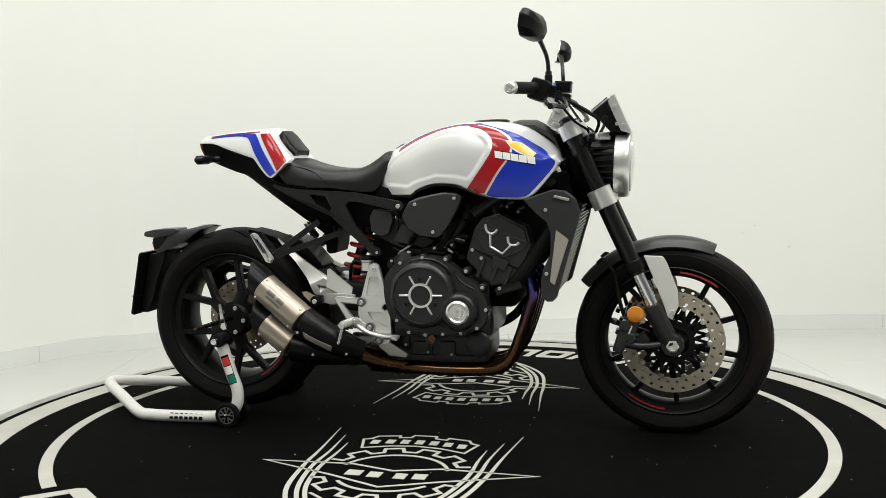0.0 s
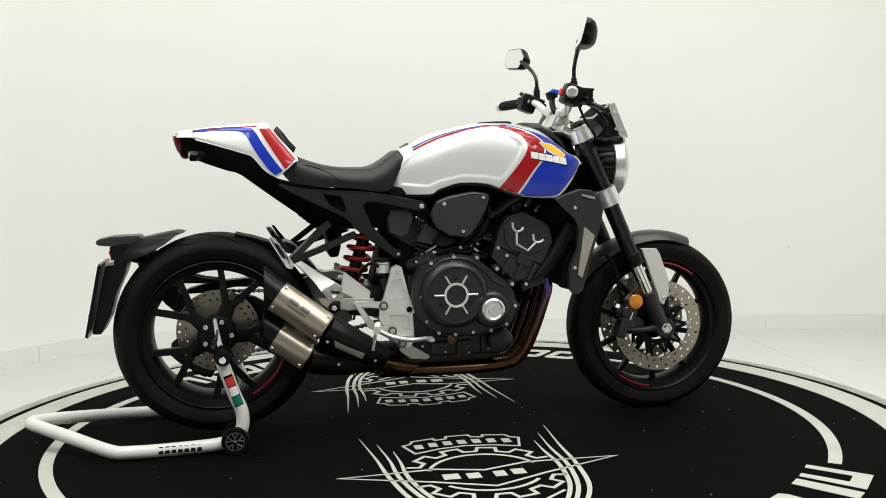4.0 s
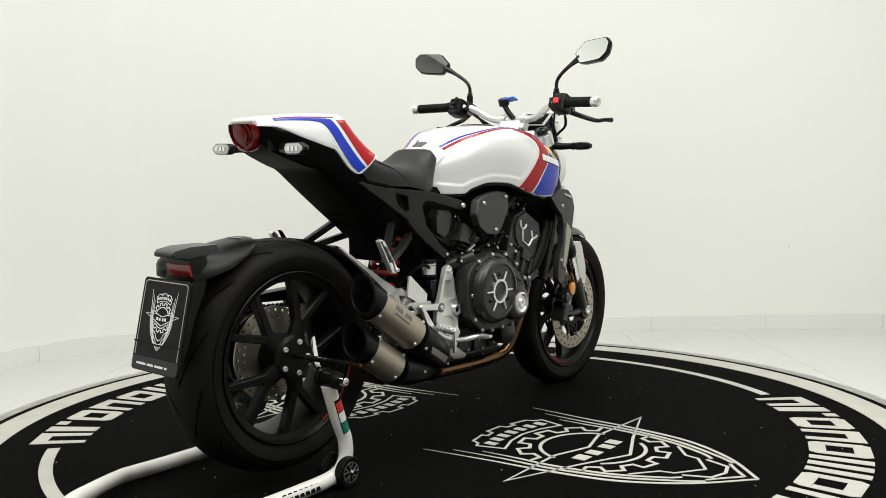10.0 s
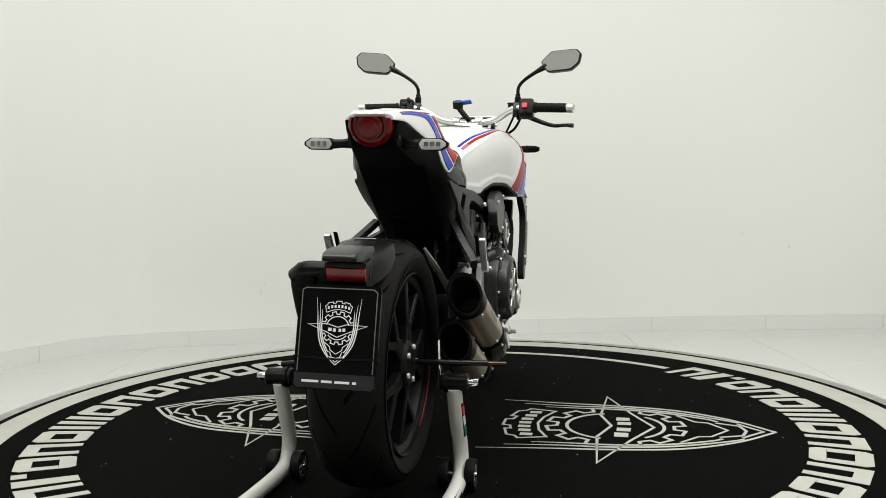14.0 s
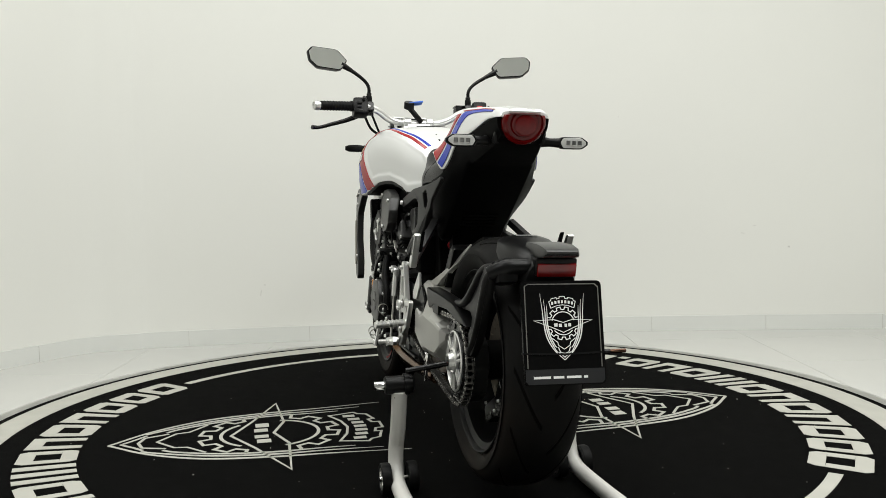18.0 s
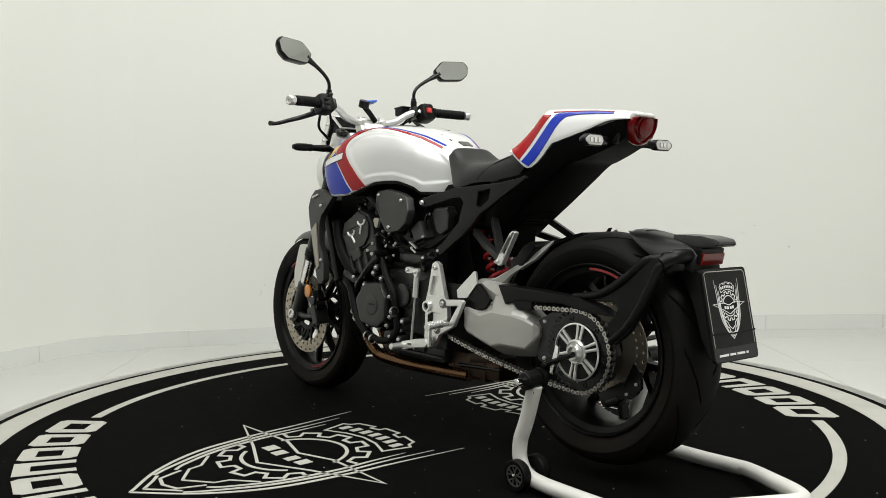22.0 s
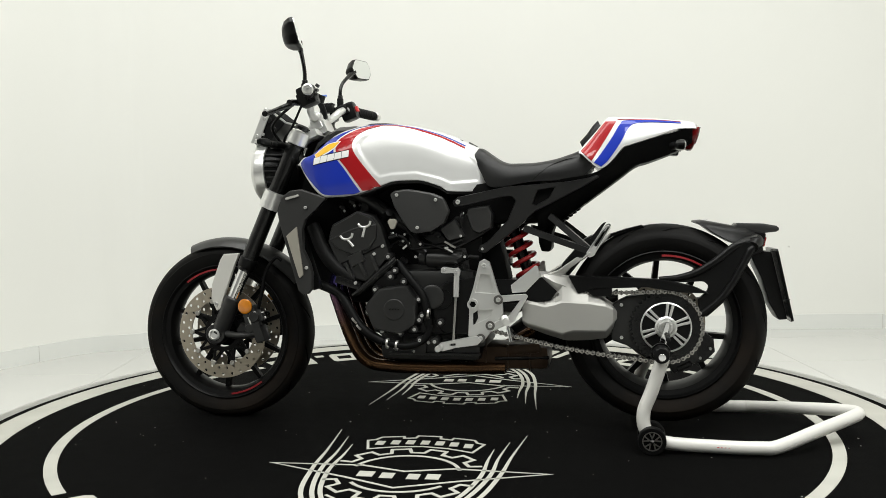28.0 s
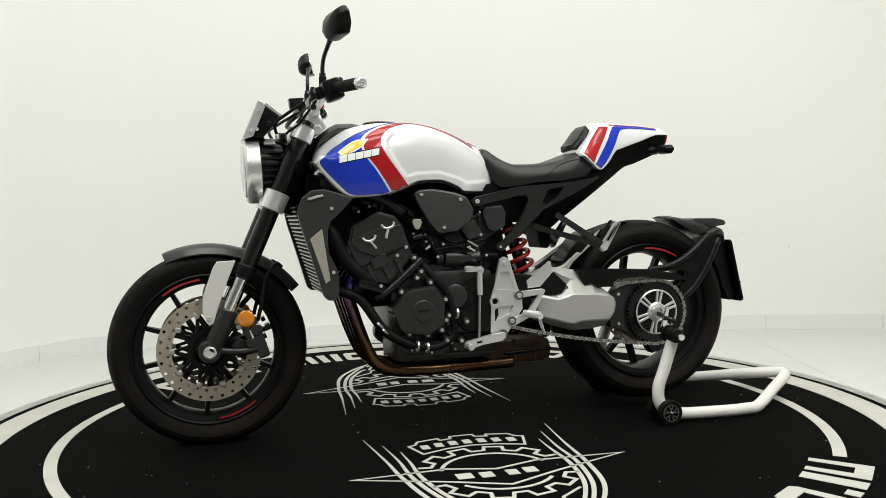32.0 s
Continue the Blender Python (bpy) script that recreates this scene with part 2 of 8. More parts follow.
def curve1(pairs, x):
    """Smooth interpolation in a table of (x, value), x rising."""
    if x <= pairs[0][0]:
        return pairs[0][1]
    for i in range(len(pairs) - 1):
        a, b = pairs[i], pairs[i + 1]
        if x <= b[0]:
            t = (x - a[0]) / (b[0] - a[0])
            p = pairs[i - 1] if i else a
            q = pairs[i + 2] if i + 2 < len(pairs) else b
            ma = (b[1] - p[1]) / max(b[0] - p[0], 1e-6) * (b[0] - a[0])
            mb = (q[1] - a[1]) / max(q[0] - a[0], 1e-6) * (b[0] - a[0])
            if (b[1] - a[1]) * (a[1] - p[1]) <= 0 and i:
                ma = 0
            if (b[1] - a[1]) * (q[1] - b[1]) <= 0:
                mb = 0
            return (2 * t ** 3 - 3 * t ** 2 + 1) * a[1] + (t ** 3 - 2 * t ** 2 + t) * ma + (-2 * t ** 3 + 3 * t ** 2) * b[1] + (t ** 3 - t ** 2) * mb
    return pairs[-1][1]


def mesh_part(name, source, parent, m, label=""):
    """One more object on the mesh of source, at the pose m under parent."""
    ob = new(name, source.data if hasattr(source, "data") else source)
    ob.parent = parent
    ob.matrix_basis = m
    if label:
        ob["label"] = label
    return ob


def bolt_mesh(name, r, h, material):
    bm = lathe([(r, 0), (r, h * 0.75), (r * 0.85, h), (r * 0.5, h), (r * 0.42, h * 0.45), (0, h * 0.45)], (0, 0, 0), (0, 0, 1), 12)
    finish(bm)
    me = bpy.data.meshes.new(name)
    bm.to_mesh(me)
    bm.free()
    me.materials.append(material)
    return me


ZINC = mat("zinc_plating", (0.66, 0.66, 0.64), 0.36, 0.55, vary=0.1, scale=40)
BOLT_S = bolt_mesh("bolt_small", 0.0043, 0.0045, ZINC)
BOLT_M = bolt_mesh("bolt_medium", 0.0054, 0.0055, ZINC)
BOLT_D = bolt_mesh("bolt_dark", 0.0070, 0.005, SATIN)
BOLT_L = bolt_mesh("bolt_large", 0.0074, 0.007, ZINC)


def bolt(parent, mesh, at, way):
    return mesh_part("bolt", mesh, parent, axis_matrix(at, way))

# ---- the room ----
FLOOR = -0.012
BASE = [(-2.75, -1.0), (-2.6, 0.0), (-2.3, 0.55), (-2.02, 1.0), (-1.76, 1.40), (-1.55, 1.50), (-1.34, 1.57), (-0.4, 1.70), (0.6, 1.77), (1.15, 1.78), (2.34, 1.72), (3.2, 1.55), (3.7, 0.6), (3.8, -1.0)]
TOP = 3.2


def strip_wall(name, pts, z0, z1, thick, material, label):
    bm = bmesh.new()
    rings = []
    for i, p in enumerate(pts):
        d = (pts[min(i + 1, len(pts) - 1)] - pts[max(i - 1, 0)]).normalized()
        n = Vector((-d.y, d.x, 0))
        rings.append([p + Vector((0, 0, z0)), p + n * thick + Vector((0, 0, z0)), p + n * thick + Vector((0, 0, z1)), p + Vector((0, 0, z1))])
    bridge_rings(bm, rings)
    return tagged(part(name, bm, material, sharp=60), label, "wall", kind="structure")


wall_line = spline([(x, y, 0) for x, y in BASE], 6)
wall_back = strip_wall("wall_back", wall_line, FLOOR, TOP, 0.15, WALL, "smooth white painted showroom wall that curves round the turntable")
skirt_line = []
for i, p in enumerate(wall_line):
    d = (wall_line[min(i + 1, len(wall_line) - 1)] - wall_line[max(i - 1, 0)]).normalized()
    skirt_line.append(p - Vector((-d.y, d.x, 0)) * 0.010)
skirt = strip_wall("baseboard", skirt_line, FLOOR, 0.066, 0.009, SKIRT, "low pale grey-white tiled baseboard along the wall")
tagged(skirt, category="baseboard")


def wall_place(x, line):
    """The point of a wall's line at x, and the way along the wall there."""
    for p, q in zip(line, line[1:]):
        if p.x <= x <= q.x:
            return p + (q - p) * ((x - p.x) / (q.x - p.x)), (q - p).normalized()


for k in range(-5, 4):
    p, d = wall_place(1.12 + 0.6 * k, skirt_line)
    part("joint", block((p.x, p.y - 0.0004, 0.026), (0.002, 0.003, 0.074), 0.0, (0, 0, math.degrees(math.atan2(d.y, d.x)))), SKIRT_JOINT, skirt)
for x, z, w, h in ((1.84, 0.425, 0.011, 0.009), (-0.92, 0.245, 0.004, 0.030), (-0.90, 0.285, 0.010, 0.005), (1.60, 0.50, 0.020, 0.003), (1.66, 0.54, 0.014, 0.003), (0.95, 1.12, 0.006, 0.004)):
    p, d = wall_place(x, wall_line)
    part("scuff", block((p.x, p.y, z), (w, 0.002, h), 0.0008, (0, 8, math.degrees(math.atan2(d.y, d.x)))), SCUFF, wall_back, "small grey scuff on the paint")


def plain_box(name, a, b, material, label, category):
    c = [(a[i] + b[i]) / 2 for i in range(3)]
    return tagged(part(name, block(c, [b[i] - a[i] for i in range(3)], 0), material), label, category, kind="structure")


# unseen walls added to shape what the bike reflects
plain_box("wall_left", (-2.9, -6.2, FLOOR), (-2.75, -1.0, TOP), FRONTWALL, "plain grey side wall, unseen, added to darken reflections", "wall")
plain_box("wall_right", (3.8, -6.2, FLOOR), (3.95, -1.0, TOP), FRONTWALL, "plain grey side wall, unseen, added to darken reflections", "wall")
plain_box("wall_front", (-2.9, -6.35, FLOOR), (3.95, -6.2, TOP), FRONTWALL, "plain grey end wall, unseen, added to darken reflections", "wall")
plain_box("ceiling", (-3.2, -6.4, TOP), (4.2, 2.2, TOP + 0.12), CEIL, "plain white ceiling", "ceiling")


def build_floor():
    floor = tagged(part("floor", block((0.4, -2.1, FLOOR - 0.055), (7.6, 8.8, 0.1), 0), GROUT), "glossy white large-format floor tiles with thin joints", "floor", kind="structure")
    bm = block((0, 0, 0), (0.5985, 0.5985, 0.01), 0.0006)
    finish(bm)
    me = bpy.data.meshes.new("tile")
    bm.to_mesh(me)
    bm.free()
    me.shade_flat()
    me.materials.append(TILE)
    for i in range(-8, 6):
        for j in range(-11, 3):
            x, y = 1.55 + 0.6 * (i + 0.5) - 0.6, 0.9 + 0.6 * (j + 0.5) - 0.6
            if x < -3.1 or y < -6.3 or math.hypot(abs(x) + 0.3, abs(y) + 0.3) < 1.5:
                continue
            mesh_part("tile", me, floor, pose(x, y, FLOOR - 0.005))


build_floor()

# ---- the turntable with its printed carpet ----
turntable = tagged(new("turntable"), "round turntable covered in black carpet with white printed rings and crests", "turntable")


def ring_sheet(r0, r1, a0, a1, z0, z1, n):
    """A flat ring or arc from z0 to z1."""
    bm = bmesh.new()
    full = abs(a1 - a0) >= 359.9
    rings = []
    for i in range(n + (0 if full else 1)):
        a = radians(a0 + (a1 - a0) * i / n)
        c, s = math.cos(a), math.sin(a)
        rings.append([(r0 * c, r0 * s, z0), (r1 * c, r1 * s, z0), (r1 * c, r1 * s, z1), (r0 * c, r0 * s, z1)])
    bridge_rings(bm, rings, closed=full)
    return bm


part("metal_rim", lathe([(1.522, -0.012), (1.522, -0.003), (1.528, 0.001), (1.560, 0.001), (1.568, -0.002), (1.571, -0.012)], (0, 0, 0), (0, 0, 1), 160, closed=True), RIMMETAL, turntable, "worn bare metal rim")
part("carpet", lathe([(1.520, -0.011), (1.520, -0.003), (1.517, 0.0), (0.0, 0.0)], (0, 0, 0), (0, 0, 1), 160), CARPET, turntable, "black needle-felt carpet")
PR0, PR1 = -0.001, 0.0012
part("outer_ring", ring_sheet(1.386, 1.488, 0, 360, PR0, PR1, 160), PRINT, turntable, "broad off-white printed ring")
for a0, a1, r0, r1 in ((-38.7, 45.3, 1.181, 1.217), (141.3, 225.3, 1.192, 1.229)):
    part("thin_arc", ring_sheet(r0, r1, a0, a1, PR0, PR1, 60), PRINT, turntable, "thin off-white printed arc")


def flat_poly(bm, pts, to):
    """A thin raised print from a 2D outline (slots cut by drawing the outline round them)."""
    vs = [bm.verts.new(to(u, v, PR0)) for u, v in pts]
    ws = [bm.verts.new(to(u, v, PR1)) for u, v in pts]
    es = [bm.edges.new((ws[i], ws[(i + 1) % len(ws)])) for i in range(len(ws))]
    bmesh.ops.triangle_fill(bm, edges=es, use_beauty=True)
    for i in range(len(vs)):
        j = (i + 1) % len(vs)
        bm.faces.new((vs[i], vs[j], ws[j], ws[i]))


def line(bm, pts, w, to, closed=False, smooth=0):
    """A printed line of width w (or of a start, a middle and an end width) along 2D points."""
    p = [Vector((q[0], q[1], 0)) for q in pts]
    if smooth:
        p = spline(p, smooth, closed)
    n = len(p)
    L, R = [], []
    for i in range(n):
        if closed:
            a, b = (p[i] - p[i - 1]).normalized(), (p[(i + 1) % n] - p[i]).normalized()
        else:
            a = (p[i] - p[i - 1]).normalized() if i else (p[1] - p[0]).normalized()
            b = (p[i + 1] - p[i]).normalized() if i + 1 < n else a
        t = (a + b).normalized()
        k = 1 / max(0.45, abs(t.dot(a)))
        d = Vector((-t.y, t.x, 0))
        h = (w if isinstance(w, float) else curve1([(0, w[0]), (0.5, w[1]), (1, w[2])], i / (n - 1))) / 2 * k
        L.append(p[i] + d * h)
        R.append(p[i] - d * h)
    bridge_rings(bm, [[to(l.x, l.y, PR1), to(r.x, r.y, PR1), to(r.x, r.y, PR0), to(l.x, l.y, PR0)] for l, r in zip(L, R)], closed=closed)


CREST_W = 0.028


def crest_meshes(to, bold=1.0):
    """The crest: gear, winged band, tapering shield lines, with plain bars for its lettering."""
    out = []

    def stroke(bm, pts, w, to, closed=False, smooth=0):
        line(bm, pts, w * bold if isinstance(w, float) else [v * bold for v in w], to, closed, smooth)
    bm = bmesh.new()
    teeth = []
    for i in range(12):
        a = 2 * math.pi * (i + 0.5) / 12
        for da, r in ((-0.16, 0.47), (-0.12, 0.56), (0.12, 0.56), (0.16, 0.47)):
            teeth.append((r * math.sin(a + da), r * math.cos(a + da)))
    up = teeth[-12:] + teeth[:12]
    stroke(bm, [q for q in up if q[1] > 0.10], CREST_W, to)
    out.append(("gear", bm))
    bm = bmesh.new()
    stroke(bm, [q for q in teeth[10:-10] if q[1] < -0.16], CREST_W, to)
    out.append(("gear", bm))
    bm = bmesh.new()
    circ = [(0.39 * math.sin(a), 0.39 * math.cos(a)) for a in [2 * math.pi * i / 48 for i in range(48)]]
    up = [q for q in circ if q[1] > 0.09]
    stroke(bm, sorted(up), CREST_W, to)
    out.append(("gear_ring", bm))
    bm = bmesh.new()
    stroke(bm, sorted(q for q in circ if q[1] < -0.20), CREST_W, to)
    out.append(("gear_ring", bm))
    bm = bmesh.new()
    band = [(-1.0, 0.10), (-0.33, 0.13), (0, 0.03), (0.33, 0.13), (1.0, 0.10), (0.40, -0.13), (0, -0.31), (-0.40, -0.13)]
    stroke(bm, band, 0.024, to, closed=True)
    out.append(("winged_band", bm))
    for u, w in ((-0.255, 0.115), (-0.10, 0.095), (0.085, 0.085), (0.22, 0.095)):
        dv = -0.07 + 0.10 * (abs(u) - 0.1)
        bm = bmesh.new()
        flat_poly(bm, [(u - w / 2, dv - 0.055), (u + w / 2, dv - 0.055), (u + w / 2, dv + 0.055), (u - w / 2, dv + 0.055)], to)
        out.append(("band_bar", bm))
    bm = bmesh.new()
    top = [(-0.46, 0.74), (-0.40, 0.77), (-0.37, 0.84), (-0.20, 0.88), (-0.19, 0.83), (-0.10, 0.85), (-0.09, 0.91), (0.09, 0.91), (0.10, 0.85), (0.19, 0.83), (0.20, 0.88), (0.37, 0.84), (0.40, 0.77), (0.46, 0.74)]
    bot = [(0.40, 0.52), (0.2, 0.60), (0, 0.63), (-0.2, 0.60), (-0.40, 0.52)]
    stroke(bm, top + bot, 0.021, to, closed=True)
    out.append(("banner", bm))
    for i in range(7):
        u = -0.345 + 0.115 * i
        v = 0.735 - 0.42 * u * u
        bm = bmesh.new()
        flat_poly(bm, [(u - 0.033, v - 0.050), (u + 0.033, v - 0.050), (u + 0.033, v + 0.050), (u - 0.033, v + 0.050)], to)
        out.append(("banner_bar", bm))
    for s in (-1, 1):
        for top, run in (((0.76, 1.02), ((0.70, 0.45), (0.665, 0.0), (0.57, -0.50), (0.33, -0.92), (0.0, -1.24))),
                         ((0.645, 0.82), ((0.61, 0.40), (0.60, 0.0), (0.51, -0.45), (0.34, -0.82), (0.24, -0.98))),
                         ((0.55, 0.62), ((0.54, 0.35), (0.54, 0.0), (0.47, -0.40), (0.33, -0.72), (0.25, -0.82)))):
            bm = bmesh.new()
            stroke(bm, [(s * top[0], top[1])] + [(s * u, v) for u, v in run], (0.006, 0.034, 0.026), to, smooth=5)
            out.append(("shield_line", bm))
        for k in (0, 1):
            bm = bmesh.new()
            stroke(bm, [(s * 0.21, -0.80 - 0.17 * k), (s * (0.14 - 0.02 * k), -0.98 - 0.06 * k), (0.0, -1.02 - 0.13 * k)], 0.025, to)
            out.append(("chevron", bm))
        bm = bmesh.new()
        stroke(bm, [(s * 0.40, -0.50), (s * 0.22, -0.64), (s * 0.20, -0.74), (0.0, -0.88)], 0.022, to)
        out.append(("chevron", bm))
    return out


def carpet_crest(s):
    k = 0.392
    crest = part("crest", ring_sheet(0.0005, 0.001, 0, 360, PR0, PR1, 6), PRINT, turntable, "off-white printed crest with gear and wings")

    def to(u, v, z):
        return Vector((s * u * k, s * (-0.565 + v * k), z))
    for name, bm in crest_meshes(to):
        part(name, bm, PRINT, crest, raw=True)


carpet_crest(1)
carpet_crest(-1)


def plate_with_slot(bm, to, u0, u1, v0, v1):
    """A four-sided plain block with cut corners and a slot through its middle."""
    flat_poly(bm, [(0.10, 0), (0.90, 0), (1, 0.12), (1, v0), (0, v0), (0, 0.12)], to)
    flat_poly(bm, [(0, v1), (1, v1), (1, 0.88), (0.90, 1), (0.10, 1), (0, 0.88)], to)
    flat_poly(bm, [(0, v0), (u0, v0), (u0, v1), (0, v1)], to)
    flat_poly(bm, [(u1, v0), (1, v0), (1, v1), (u1, v1)], to)


def ring_text(a_start, a_end):
    """The web address round the ring, as plain slanted blocks of the letters' size."""
    widths = [1.15, 1.0, 1.0, 0.95, 1.1, 0.95, 1.0, 1.25, 1.0, 0.95, 1.0, 0.3, 0.42, 0.95]
    forms = "rrrnrnrmrnrdbn"
    gap = 0.20
    unit = (a_end - a_start) / (sum(widths) + gap * (len(widths) - 1))
    a = a_start
    r_in, r_out = 1.131, 1.298
    for w, form in zip(widths, forms):
        a0, a1 = a, a + w * unit
        a = a1 + gap * unit

        def to(u, v, z):
            # v = 1 towards the centre
            ang = radians(a0 + (a1 - a0) * u + 0.9 * (v - 0.5))
            r = r_out + (r_in - r_out) * v
            return Vector((r * math.cos(ang), r * math.sin(ang), z))
        bm = bmesh.new()
        if form == "r":
            plate_with_slot(bm, to, 0.25, 0.75, 0.28, 0.72)
        elif form == "n":
            flat_poly(bm, [(0, 0), (1, 0), (1, 1), (0.74, 1), (0.72, 0.28), (0.28, 0.28), (0.26, 1), (0, 1)], to)
        elif form == "m":
            flat_poly(bm, [(0, 0), (0.22, 0), (0.22, 1), (0, 1)], to)
            flat_poly(bm, [(0.39, 0), (0.61, 0), (0.61, 1), (0.39, 1)], to)
            flat_poly(bm, [(0.78, 0), (1, 0), (1, 1), (0.78, 1)], to)
        elif form == "d":
            flat_poly(bm, [(0, 0), (1, 0), (1, 0.24), (0, 0.24)], to)
        else:
            flat_poly(bm, [(0, 0), (1, 0), (1, 1), (0, 1)], to)
        part("ring_block", bm, PRINT, turntable, raw=True)


ring_text(-132.6, -41.2)
ring_text(47.4, 138.8)

# lint on the carpet
rng = random.Random(5)
bm = bmesh.new()
for _ in range(90):
    r, a = 1.35 * math.sqrt(rng.random()), rng.random() * 6.283
    k = 0.0012 + 0.0022 * rng.random() ** 2
    c = Vector((r * math.cos(a), r * math.sin(a), 0.001))
    q = [c + Vector((k * math.cos(b + a), k * rng.uniform(0.3, 1) * math.sin(b + a), z)) for z in (0, 0.001) for b in (0, 1.6, 3.1, 4.7)]
    vs = [bm.verts.new(p) for p in q]
    bm.faces.new(vs[4:])
    for i in range(4):
        bm.faces.new((vs[i], vs[(i + 1) % 4], vs[4 + (i + 1) % 4], vs[4 + i]))
tagged(part("lint", bm, PRINT, turntable, "pale specks of lint", raw=True), kind="stuff")

# ---- the motorcycle: x forward, y to its left, z up, from the turntable's middle ----
bike = tagged(new("motorcycle"), "white, red and blue naked motorcycle held on a rear stand", "motorcycle")
FA, RA = Vector((0.742, 0, 0.292)), Vector((-0.7145, 0, 0.335))


def tyre_mat(edge):
    m = mat("tyre_rubber", (0.005, 0.0048, 0.0045), 0.62, vary=0.3, scale=7, bump=0.2, bump_scale=500, spec=0.12)
    nt = m.node_tree
    b = nt.nodes["Principled BSDF"]
    tc = nt.nodes.new("ShaderNodeTexCoord")
    sep = nt.nodes.new("ShaderNodeSeparateXYZ")
    nt.links.new(tc.outputs["Object"], sep.inputs[0])

    def mth(op, a, b2=None, c=None):
        n = nt.nodes.new("ShaderNodeMath")
        n.operation = op
        for i, v in enumerate((a, b2, c)):
            if v is None:
                continue
            if isinstance(v, (int, float)):
                n.inputs[i].default_value = v
            else:
                nt.links.new(v, n.inputs[i])
        return n.outputs[0]
    ang = mth("ARCTAN2", sep.outputs["Z"], sep.outputs["X"])
    ay = mth("ABSOLUTE", sep.outputs["Y"])
    side = mth("SIGN", sep.outputs["Y"])
    ph = mth("MULTIPLY_ADD", ang, 13 / (2 * math.pi), mth("MULTIPLY", side, 0.25))
    ph = mth("MULTIPLY_ADD", mth("POWER", mth("MULTIPLY", ay, 12.0), 1.5), 1.1, ph)
    fr = mth("ABSOLUTE", mth("SUBTRACT", mth("FRACT", ph), 0.5))
    groove = mth("SUBTRACT", 1.0, mth("MINIMUM", 1.0, mth("MULTIPLY", mth("MAXIMUM", mth("SUBTRACT", fr, 0.030), 0.0), 40.0)))
    keep = mth("MULTIPLY", mth("GREATER_THAN", ay, 0.012), mth("LESS_THAN", ay, edge))
    groove = mth("MULTIPLY", groove, keep)
    # brown road dust in patches
    base = b.inputs["Base Color"].links[0].from_socket
    no = nt.nodes.new("ShaderNodeTexNoise")
    no.inputs["Scale"].default_value, no.inputs["Detail"].default_value = 5.0, 4.0
    nt.links.new(tc.outputs["Object"], no.inputs["Vector"])
    mix = nt.nodes.new("ShaderNodeMixRGB")
    mix.inputs[2].default_value = (0.020, 0.0125, 0.007, 1)
    nt.links.new(mth("MULTIPLY", mth("MINIMUM", 1.0, mth("MAXIMUM", 0.0, mth("MULTIPLY_ADD", no.outputs["Fac"], 5.0, -2.5))), 0.40), mix.inputs[0])
    nt.links.new(base, mix.inputs[1])
    nt.links.new(mix.outputs[0], b.inputs["Base Color"])
    # no specular in the grooves, so their shade is put into the material
    nt.links.new(mth("MULTIPLY_ADD", groove, -0.12, 0.12), b.inputs["Specular IOR Level"])
    old = b.inputs["Normal"].links[0].from_node
    bn = nt.nodes.new("ShaderNodeBump")
    bn.inputs["Strength"].default_value, bn.inputs["Distance"].default_value = 1.0, 0.010
    bn.invert = True
    nt.links.new(groove, bn.inputs["Height"])
    nt.links.new(old.outputs[0], bn.inputs["Normal"])
    nt.links.new(bn.outputs[0], b.inputs["Normal"])
    return m


TYRE_FRONT, TYRE_REAR = tyre_mat(0.046), tyre_mat(0.078)


def child_at(name, bm, material, parent, origin, label="", sharp=35):
    """A part whose mesh is drawn about its own origin."""
    finish(bm, sharp)
    me = bpy.data.meshes.new(name)
    bm.to_mesh(me)
    bm.free()
    me.materials.append(material)
    ob = new(name, me)
    ob.parent = parent
    ob.matrix_basis = Matrix.Translation(origin)
    if label:
        ob["label"] = label
    return ob


def tyre(R, half, bead, wheel, label):
    sh = R - half * 0.55
    right = [(bead - 0.003, half * 0.72), (bead + 0.006, half * 0.80), (bead + 0.028, half * 0.97), (bead + 0.045, half * 1.0), (sh + 0.004, half * 0.965)]
    n = 8
    for i in range(1, n + 1):
        t = i / n * math.pi / 2
        right.append((sh + 0.004 + (R - sh - 0.004) * math.sin(t), half * 0.965 * math.cos(t) ** 0.85 if i < n else 0))
    prof = right + [(r, -y) for r, y in reversed(right[:-1])]
    bm = lathe(prof + [(bead - 0.012, -half * 0.6), (bead - 0.012, half * 0.6)], (0, 0, 0), (0, 1, 0), 96, closed=True)
    return child_at("tyre", bm, TYRE_REAR if R > 0.3 else TYRE_FRONT, wheel, (0, 0, 0), label)


